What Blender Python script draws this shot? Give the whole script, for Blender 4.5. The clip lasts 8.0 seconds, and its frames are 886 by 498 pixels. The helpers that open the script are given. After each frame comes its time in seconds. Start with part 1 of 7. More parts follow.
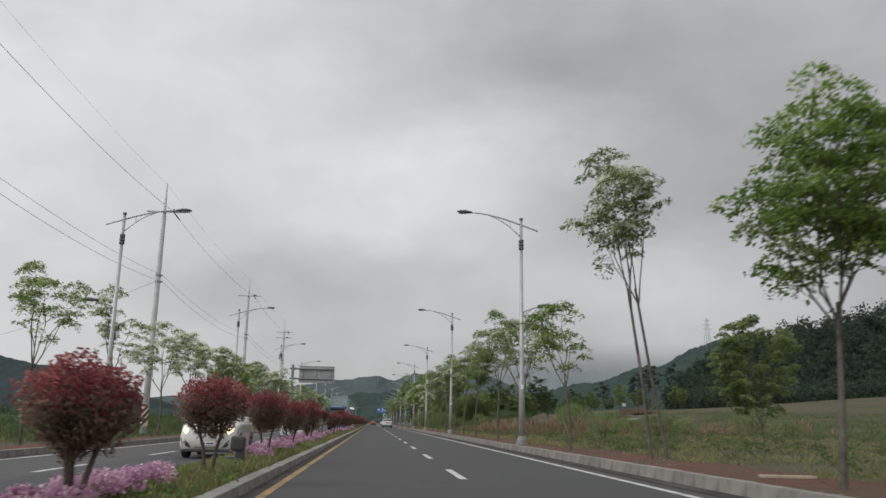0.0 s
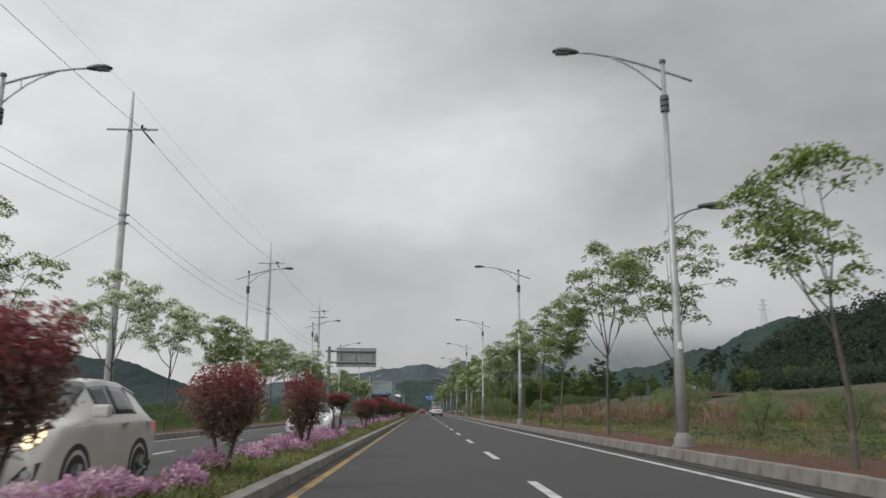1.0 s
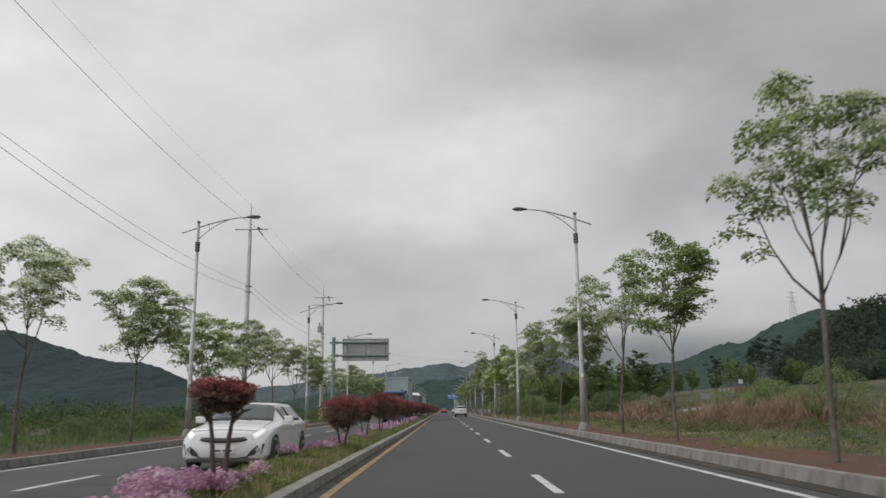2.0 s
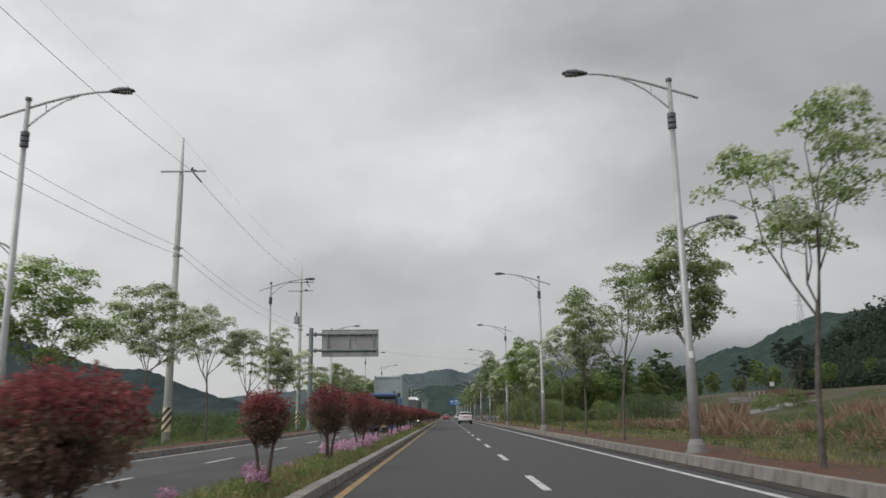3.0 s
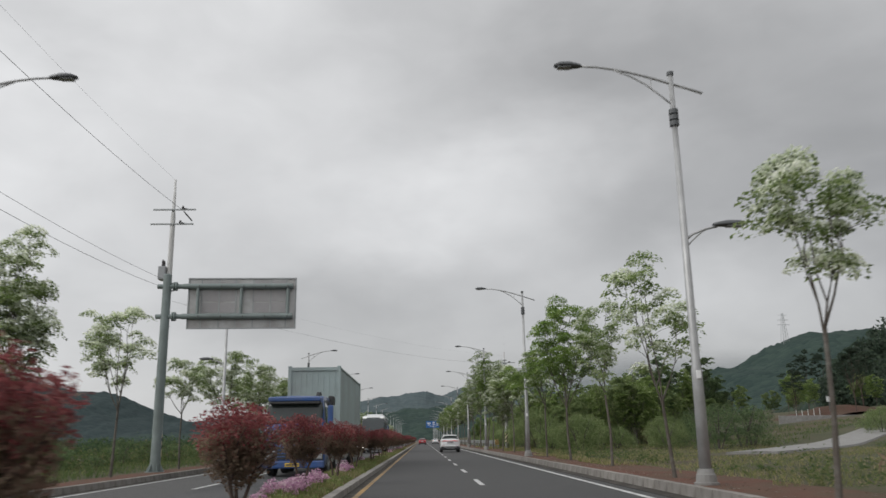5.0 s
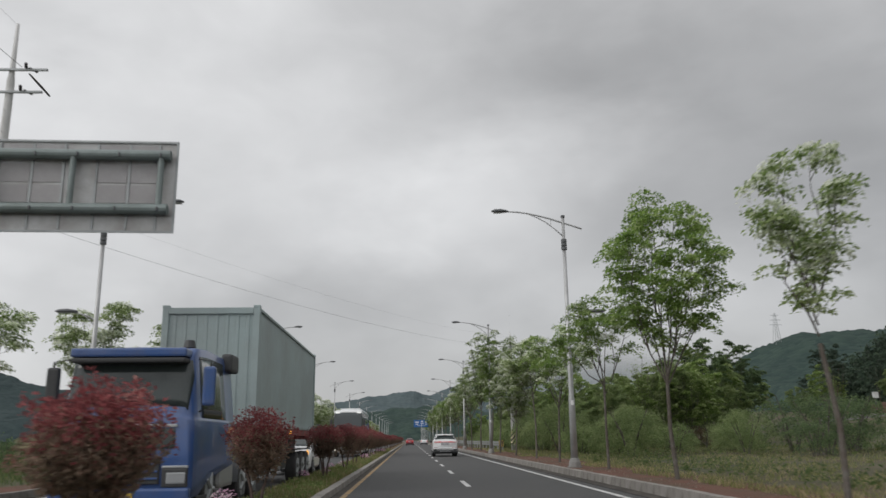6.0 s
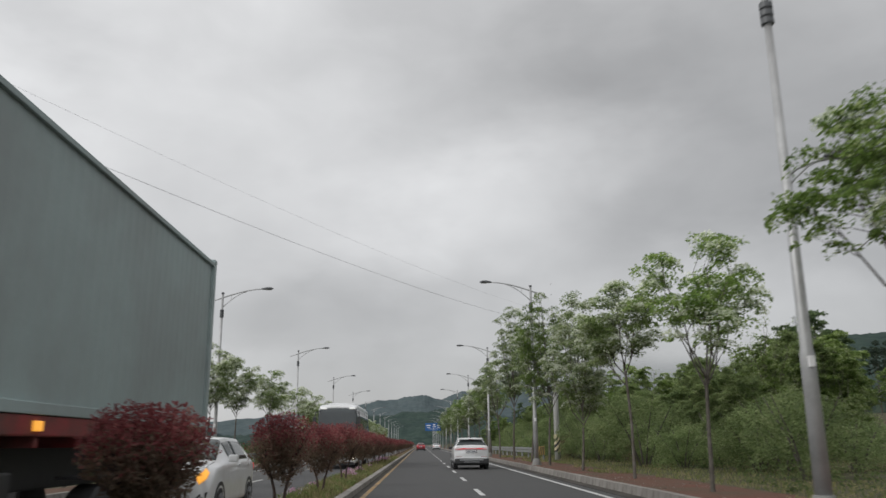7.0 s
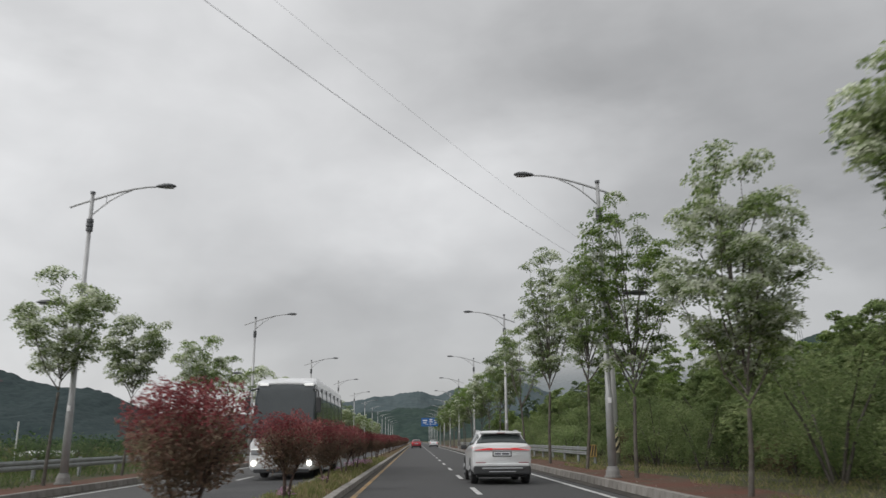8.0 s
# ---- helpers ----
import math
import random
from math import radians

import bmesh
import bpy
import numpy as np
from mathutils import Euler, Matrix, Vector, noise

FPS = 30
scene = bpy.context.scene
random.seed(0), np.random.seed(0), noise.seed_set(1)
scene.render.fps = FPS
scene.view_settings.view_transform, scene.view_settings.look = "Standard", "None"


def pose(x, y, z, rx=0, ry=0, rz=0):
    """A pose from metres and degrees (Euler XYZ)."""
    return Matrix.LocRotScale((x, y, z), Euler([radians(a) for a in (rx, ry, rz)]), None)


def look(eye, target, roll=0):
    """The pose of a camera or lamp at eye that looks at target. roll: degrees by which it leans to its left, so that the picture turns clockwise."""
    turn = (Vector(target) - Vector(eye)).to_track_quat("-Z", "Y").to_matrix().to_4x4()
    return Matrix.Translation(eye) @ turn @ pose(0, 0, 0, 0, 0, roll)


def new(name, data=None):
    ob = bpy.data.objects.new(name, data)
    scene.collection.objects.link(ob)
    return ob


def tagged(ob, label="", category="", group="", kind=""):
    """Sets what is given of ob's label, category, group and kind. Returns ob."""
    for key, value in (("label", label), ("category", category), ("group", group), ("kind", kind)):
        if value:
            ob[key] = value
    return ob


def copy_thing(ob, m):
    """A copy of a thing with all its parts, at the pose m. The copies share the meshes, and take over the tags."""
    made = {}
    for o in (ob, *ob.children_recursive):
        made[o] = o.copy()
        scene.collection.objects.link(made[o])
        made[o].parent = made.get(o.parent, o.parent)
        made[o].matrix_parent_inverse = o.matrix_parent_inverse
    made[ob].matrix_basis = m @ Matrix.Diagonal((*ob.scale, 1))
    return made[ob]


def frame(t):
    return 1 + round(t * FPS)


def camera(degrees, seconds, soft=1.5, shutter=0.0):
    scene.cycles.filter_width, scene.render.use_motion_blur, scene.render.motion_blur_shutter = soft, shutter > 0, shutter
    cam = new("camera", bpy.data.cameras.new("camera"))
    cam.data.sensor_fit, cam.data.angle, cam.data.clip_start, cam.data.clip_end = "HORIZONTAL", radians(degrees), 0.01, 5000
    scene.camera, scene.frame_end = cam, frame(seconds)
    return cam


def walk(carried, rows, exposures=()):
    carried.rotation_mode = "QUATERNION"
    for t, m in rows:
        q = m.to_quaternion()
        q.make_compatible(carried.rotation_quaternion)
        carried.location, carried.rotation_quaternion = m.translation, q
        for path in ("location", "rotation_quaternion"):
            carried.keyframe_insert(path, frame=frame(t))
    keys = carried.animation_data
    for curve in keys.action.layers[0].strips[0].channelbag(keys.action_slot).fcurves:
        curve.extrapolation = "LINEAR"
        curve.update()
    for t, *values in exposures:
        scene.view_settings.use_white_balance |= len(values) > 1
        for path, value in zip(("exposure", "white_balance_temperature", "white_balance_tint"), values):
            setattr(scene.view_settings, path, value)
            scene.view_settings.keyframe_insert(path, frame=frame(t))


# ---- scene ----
cam = camera(58.8, 8.0, shutter=0.16)
SUN_DIR = tuple(Vector((-0.75, -0.35, 0.65)).normalized())
PATH = [
    (0, (-1.73, 1.82, 1.015), (-1.568, 3.765, 1.448), 1.0),
    (0.5, (-1.657, 9.086, 0.984), (-1.562, 11.041, 1.397), 0.7),
    (1, (-1.649, 16.483, 1.041), (-1.599, 18.441, 1.443), 0.2),
    (1.5, (-1.58, 23.916, 1.118), (-1.568, 25.876, 1.517), -0.2),
    (3, (-1.584, 46.97, 1.172), (-1.587, 48.927, 1.587), -0.7),
    (3.5, (-1.634, 54.926, 1.26), (-1.629, 56.879, 1.691), -0.7),
    (4, (-1.698, 63.037, 1.246), (-1.682, 64.986, 1.694), -0.8),
    (5.5, (-1.663, 88.507, 1.279), (-1.586, 90.449, 1.752), -0.8),
    (6, (-1.65, 97.086, 1.296), (-1.564, 99.028, 1.766), -0.7),
    (6.5, (-1.622, 105.933, 1.31), (-1.542, 107.875, 1.781), -0.9),
    (7, (-1.681, 114.942, 1.36), (-1.623, 116.883, 1.841), -0.5),
    (7.5, (-1.732, 123.951, 1.363), (-1.671, 125.893, 1.837), -0.6),
    (8, (-1.656, 132.986, 1.364), (-1.589, 134.928, 1.837), -0.3),
]
walk(cam, [(t, look(eye, target, roll)) for t, eye, target, roll in PATH])

# ---- world and light ----
world = bpy.data.worlds.new("overcast")
scene.world = world
world.use_nodes = True
wn, wl = world.node_tree.nodes, world.node_tree.links
wn.clear()
w_out = wn.new("ShaderNodeOutputWorld")
w_bg = wn.new("ShaderNodeBackground")
w_bg.inputs["Strength"].default_value = 1.0
w_sky = wn.new("ShaderNodeTexSky")
w_sky.sky_type = "NISHITA"
w_sky.sun_disc = False
w_sky.sun_elevation = math.asin(SUN_DIR[2])
w_sky.sun_rotation = math.atan2(SUN_DIR[0], SUN_DIR[1])
w_dim = wn.new("ShaderNodeMix")
w_dim.data_type = "RGBA"
w_dim.blend_type = "MULTIPLY"
w_dim.inputs["Factor"].default_value = 1.0
w_dim.inputs["B"].default_value = (0.1, 0.1, 0.1, 1)
wl.new(w_sky.outputs["Color"], w_dim.inputs["A"])
w_co = wn.new("ShaderNodeTexCoord")
w_sep = wn.new("ShaderNodeSeparateXYZ")
wl.new(w_co.outputs["Generated"], w_sep.inputs[0])
w_up = wn.new("ShaderNodeMath")
w_up.operation = "MAXIMUM"
w_up.inputs[1].default_value = 0.0
wl.new(w_sep.outputs["Z"], w_up.inputs[0])

def sky_math(op, a, b=None, c=None):
    n = wn.new("ShaderNodeMath")
    n.operation = op
    for k, v in enumerate((a, b, c)):
        if v is None:
            continue
        if isinstance(v, (int, float)):
            n.inputs[k].default_value = v
        else:
            wl.new(v, n.inputs[k])
    return n.outputs[0]


def sky_dot(vector, axis):
    n = wn.new("ShaderNodeVectorMath")
    n.operation = "DOT_PRODUCT"
    n.inputs[1].default_value = axis
    wl.new(vector, n.inputs[0])
    return n.outputs["Value"]


def cloud_noise(scale, detail, rough, stretch=(1, 1, 2.6), distort=0.0):
    m = wn.new("ShaderNodeMapping")
    m.inputs["Scale"].default_value = stretch
    n = wn.new("ShaderNodeTexNoise")
    n.inputs["Scale"].default_value = scale
    n.inputs["Detail"].default_value = detail
    n.inputs["Roughness"].default_value = rough
    n.inputs["Distortion"].default_value = distort
    wl.new(w_co.outputs["Generated"], m.inputs["Vector"])
    wl.new(m.outputs[0], n.inputs["Vector"])
    return n


# ragged edges: the direction is bent a little before the cloud masses are laid out
w_bend = wn.new("ShaderNodeVectorMath")
w_bend.operation = "MULTIPLY_ADD"
w_bend.inputs[1].default_value = (0.16, 0.16, 0.16)
wl.new(cloud_noise(5.0, 4.0, 0.55).outputs["Color"], w_bend.inputs[0])
w_off = wn.new("ShaderNodeVectorMath")
w_off.operation = "SUBTRACT"
w_off.inputs[1].default_value = (0.08, 0.08, 0.08)
wl.new(w_co.outputs["Generated"], w_off.inputs[0])
wl.new(w_off.outputs[0], w_bend.inputs[2])
# cloud masses: bearing, height, half width, half depth in degrees; stops darker or lighter
CLOUDS = [(17.1, 26.7, 13.6, 5.4, -0.52), (-28.2, 26.8, 5.4, 3.3, -0.30), (-4.7, 31.0, 5.4, 2.9, -0.18), (20.3, 17.0, 7.0, 2.5, -0.20), (25.0, 8.1, 15.7, 4.9, 0.39),
          (-0.2, 14.8, 6.6, 2.9, 0.24), (8.9, 19.5, 8.2, 4.5, 0.22), (-21.3, 8.1, 11.5, 3.3, -0.15), (31.3, 19.6, 6.6, 4.1, -0.35), (-7.6, 9.0, 8.2, 2.9, -0.17), (-22.0, 30.0, 9.0, 5.0, -0.10)]
w_stops = None
for bearing, height, wide, deep, stops in CLOUDS:
    az, el = radians(bearing), radians(height)
    c = Vector((math.sin(az) * math.cos(el), math.cos(az) * math.cos(el), math.sin(el)))
    r = c.cross(Vector((0, 0, 1))).normalized()
    u = r.cross(c)
    a = sky_dot(w_bend.outputs[0], tuple(r / radians(wide)))
    b = sky_dot(w_bend.outputs[0], tuple(u / radians(deep)))
    g = sky_math("EXPONENT", sky_math("MULTIPLY", sky_math("MULTIPLY_ADD", a, a, sky_math("MULTIPLY", b, b)), -1.0))
    front = sky_math("MINIMUM", sky_math("MAXIMUM", sky_math("MULTIPLY", sky_dot(w_bend.outputs[0], tuple(c)), 4.0), 0.0), 1.0)
    g = sky_math("MULTIPLY", g, front)
    w_stops = sky_math("MULTIPLY_ADD", g, stops, 0.0 if w_stops is None else w_stops)
for scale, detail, rough, amount in ((3.2, 3.0, 0.5, 0.7), (9.0, 4.0, 0.5, 0.42)):
    n = sky_math("SUBTRACT", cloud_noise(scale, detail, rough, (1, 1, 1.5), 0.3).outputs["Fac"], 0.5)
    w_stops = sky_math("MULTIPLY_ADD", n, amount, w_stops)
w_gain = sky_math("POWER", 2.0, w_stops)
CLOUD_TONE = (0.622, 0.625, 0.631)
# the veiled sun brightens the cloud round it
w_dot = wn.new("ShaderNodeVectorMath")
w_dot.operation = "DOT_PRODUCT"
w_dot.inputs[1].default_value = SUN_DIR
wl.new(w_co.outputs["Generated"], w_dot.inputs[0])
w_veil = wn.new("ShaderNodeMapRange")
w_veil.inputs["From Min"].default_value = -1.0
w_veil.inputs["From Max"].default_value = 1.0
w_veil.inputs["To Min"].default_value = 0.35
w_veil.inputs["To Max"].default_value = 1.85
wl.new(w_dot.outputs["Value"], w_veil.inputs["Value"])
w_low = wn.new("ShaderNodeMath")
w_low.operation = "SUBTRACT"
w_low.inputs[0].default_value = 1.0
wl.new(w_up.outputs[0], w_low.inputs[1])
w_pow = wn.new("ShaderNodeMath")
w_pow.operation = "POWER"
w_pow.inputs[1].default_value = 5.0
wl.new(w_low.outputs[0], w_pow.inputs[0])
w_hor = wn.new("ShaderNodeMath")
w_hor.operation = "MULTIPLY_ADD"
w_hor.inputs[1].default_value = -0.13
wl.new(w_pow.outputs[0], w_hor.inputs[0])
wl.new(w_veil.outputs["Result"], w_hor.inputs[2])
w_lit = wn.new("ShaderNodeVectorMath")
w_lit.operation = "SCALE"
w_lit.inputs[0].default_value = CLOUD_TONE
wl.new(sky_math("MULTIPLY", w_hor.outputs[0], w_gain), w_lit.inputs["Scale"])
w_all = wn.new("ShaderNodeMix")
w_all.data_type = "RGBA"
w_all.inputs["Factor"].default_value = 0.06
wl.new(w_lit.outputs["Vector"], w_all.inputs["A"])
wl.new(w_dim.outputs["Result"], w_all.inputs["B"])
wl.new(w_all.outputs["Result"], w_bg.inputs["Color"])
wl.new(w_bg.outputs[0], w_out.inputs["Surface"])

sun = new("sun", bpy.data.lights.new("sun", "SUN"))
sun.data.energy = 0.9
sun.data.angle = radians(25)
sun.data.color = (1.0, 0.97, 0.93)
sun.matrix_world = look(Vector(SUN_DIR) * 100, (0, 0, 0))


# ---- materials ----
def material(name, color, rough=0.6, metal=0.0, vary=0.25, scale=8.0, fine=60.0, bump=0.0, dirt=None, dirt_amount=0.3,
             dirt_scale=0.6, spread=0.0, coat=0.0):
    """Two scales of noise over a base colour, an optional dirt colour in patches, fine relief."""
    m = bpy.data.materials.new(name)
    m.use_nodes = True
    nodes, links = m.node_tree.nodes, m.node_tree.links
    p = nodes["Principled BSDF"]
    p.inputs["Roughness"].default_value = rough
    p.inputs["Metallic"].default_value = metal
    p.inputs["Coat Weight"].default_value = coat
    if rough >= 0.9:
        p.inputs["Specular IOR Level"].default_value = 0.12
    co = nodes.new("ShaderNodeTexCoord")
    n1 = nodes.new("ShaderNodeTexNoise")
    n1.inputs["Scale"].default_value = scale
    n1.inputs["Detail"].default_value = 5.0
    n2 = nodes.new("ShaderNodeTexNoise")
    n2.inputs["Scale"].default_value = fine
    n2.inputs["Detail"].default_value = 3.0
    for n in (n1, n2):
        links.new(co.outputs["Object"], n.inputs["Vector"])
    mix = nodes.new("ShaderNodeMix")
    mix.inputs["Factor"].default_value = 0.45
    links.new(n1.outputs["Fac"], mix.inputs["A"])
    links.new(n2.outputs["Fac"], mix.inputs["B"])
    ramp = nodes.new("ShaderNodeValToRGB")
    lo, hi = 1 - vary, 1 + vary
    ramp.color_ramp.elements[0].position = 0.32
    ramp.color_ramp.elements[0].color = (*[c * lo for c in color], 1)
    ramp.color_ramp.elements[1].position = 0.68
    ramp.color_ramp.elements[1].color = (*[min(1, c * hi) for c in color], 1)
    links.new(mix.outputs["Result"], ramp.inputs["Fac"])
    last = ramp.outputs["Color"]
    if dirt:
        n3 = nodes.new("ShaderNodeTexNoise")
        n3.inputs["Scale"].default_value = dirt_scale
        n3.inputs["Detail"].default_value = 7.0
        n3.inputs["Roughness"].default_value = 0.65
        links.new(co.outputs["Object"], n3.inputs["Vector"])
        r3 = nodes.new("ShaderNodeValToRGB")
        r3.color_ramp.elements[0].position = 0.5 - dirt_amount / 2
        r3.color_ramp.elements[1].position = 0.78 - dirt_amount / 2
        links.new(n3.outputs["Fac"], r3.inputs["Fac"])
        dm = nodes.new("ShaderNodeMix")
        dm.data_type = "RGBA"
        links.new(r3.outputs["Color"], dm.inputs["Factor"])
        links.new(last, dm.inputs["A"])
        dm.inputs["B"].default_value = (*dirt, 1)
        last = dm.outputs["Result"]
    if spread:
        info = nodes.new("ShaderNodeObjectInfo")
        hsv = nodes.new("ShaderNodeHueSaturation")
        mr = nodes.new("ShaderNodeMapRange")
        mr.inputs["To Min"].default_value = 1 - spread
        mr.inputs["To Max"].default_value = 1 + spread
        links.new(info.outputs["Random"], mr.inputs["Value"])
        links.new(mr.outputs["Result"], hsv.inputs["Value"])
        links.new(last, hsv.inputs["Color"])
        last = hsv.outputs["Color"]
    links.new(last, p.inputs["Base Color"])
    if bump:
        b = nodes.new("ShaderNodeBump")
        b.inputs["Strength"].default_value = bump
        b.inputs["Distance"].default_value = 0.02
        links.new(n2.outputs["Fac"], b.inputs["Height"])
        links.new(b.outputs["Normal"], p.inputs["Normal"])
    return m


def leaf_material(name, stops, rough=0.55, through_light=0.70, clump=1.7):
    """Each leaf takes its own tone; some light passes through it."""
    m = bpy.data.materials.new(name)
    m.use_nodes = True
    nodes, links = m.node_tree.nodes, m.node_tree.links
    p = nodes["Principled BSDF"]
    p.inputs["Roughness"].default_value = rough
    geo = nodes.new("ShaderNodeNewGeometry")
    ramp = nodes.new("ShaderNodeValToRGB")
    while len(ramp.color_ramp.elements) < len(stops):
        ramp.color_ramp.elements.new(0.5)
    for e, (pos, col) in zip(ramp.color_ramp.elements, stops):
        e.position, e.color = 0.06 + 0.78 * pos, (*col, 1)
    # neighbouring leaves share a tone, so sprays read as clumps
    co = nodes.new("ShaderNodeTexCoord")
    patch = nodes.new("ShaderNodeTexNoise")
    patch.inputs["Scale"].default_value = clump
    patch.inputs["Detail"].default_value = 2.0
    links.new(co.outputs["Object"], patch.inputs["Vector"])
    wide = nodes.new("ShaderNodeMapRange")
    wide.inputs["From Min"].default_value = 0.32
    wide.inputs["From Max"].default_value = 0.68
    links.new(patch.outputs["Fac"], wide.inputs["Value"])
    tone = nodes.new("ShaderNodeMix")
    tone.inputs["Factor"].default_value = 0.5
    links.new(geo.outputs["Random Per Island"], tone.inputs["A"])
    links.new(wide.outputs["Result"], tone.inputs["B"])
    links.new(tone.outputs["Result"], ramp.inputs["Fac"])
    info = nodes.new("ShaderNodeObjectInfo")
    mr = nodes.new("ShaderNodeMapRange")
    mr.inputs["To Min"].default_value = 0.88
    mr.inputs["To Max"].default_value = 1.2
    links.new(info.outputs["Random"], mr.inputs["Value"])
    hsv = nodes.new("ShaderNodeHueSaturation")
    links.new(mr.outputs["Result"], hsv.inputs["Value"])
    links.new(ramp.outputs["Color"], hsv.inputs["Color"])
    links.new(hsv.outputs["Color"], p.inputs["Base Color"])
    tr = nodes.new("ShaderNodeBsdfTranslucent")
    links.new(hsv.outputs["Color"], tr.inputs["Color"])
    ms = nodes.new("ShaderNodeMixShader")
    ms.inputs["Fac"].default_value = through_light
    links.new(p.outputs[0], ms.inputs[1])
    links.new(tr.outputs[0], ms.inputs[2])
    links.new(ms.outputs[0], nodes["Material Output"].inputs["Surface"])
    return m


def glow_material(name, color, strength):
    m = bpy.data.materials.new(name)
    m.use_nodes = True
    p = m.node_tree.nodes["Principled BSDF"]
    p.inputs["Base Color"].default_value = (*color, 1)
    p.inputs["Emission Color"].default_value = (*color, 1)
    p.inputs["Emission Strength"].default_value = strength
    return m


def wooded(name, color, other, crown=0.11, depth=7.0):
    """Distant woodland: tree crowns as relief, tone that changes from stand to stand."""
    m = bpy.data.materials.new(name)
    m.use_nodes = True
    nodes, links = m.node_tree.nodes, m.node_tree.links
    p = nodes["Principled BSDF"]
    p.inputs["Roughness"].default_value = 0.95
    p.inputs["Specular IOR Level"].default_value = 0.1
    co = nodes.new("ShaderNodeTexCoord")
    vo = nodes.new("ShaderNodeTexVoronoi")
    vo.inputs["Scale"].default_value = crown
    vo.inputs["Randomness"].default_value = 1.0
    n1 = nodes.new("ShaderNodeTexNoise")
    n1.inputs["Scale"].default_value = crown * 0.12
    n1.inputs["Detail"].default_value = 8.0
    n1.inputs["Roughness"].default_value = 0.7
    for n in (vo, n1):
        links.new(co.outputs["Object"], n.inputs["Vector"])
    sep = nodes.new("ShaderNodeSeparateColor")
    links.new(vo.outputs["Color"], sep.inputs[0])
    mix = nodes.new("ShaderNodeMix")
    mix.inputs["Factor"].default_value = 0.4
    links.new(n1.outputs["Fac"], mix.inputs["A"])
    links.new(sep.outputs[0], mix.inputs["B"])
    ramp = nodes.new("ShaderNodeValToRGB")
    ramp.color_ramp.elements[0].position, ramp.color_ramp.elements[0].color = 0.3, (*color, 1)
    ramp.color_ramp.elements[1].position, ramp.color_ramp.elements[1].color = 0.72, (*other, 1)
    links.new(mix.outputs["Result"], ramp.inputs["Fac"])
    links.new(ramp.outputs["Color"], p.inputs["Base Color"])
    inv = nodes.new("ShaderNodeMath")
    inv.operation = "SUBTRACT"
    inv.inputs[0].default_value = 1.0
    links.new(vo.outputs["Distance"], inv.inputs[1])
    b = nodes.new("ShaderNodeBump")
    b.inputs["Strength"].default_value = 1.0
    b.inputs["Distance"].default_value = depth
    links.new(inv.outputs[0], b.inputs["Height"])
    links.new(b.outputs["Normal"], p.inputs["Normal"])
    return m


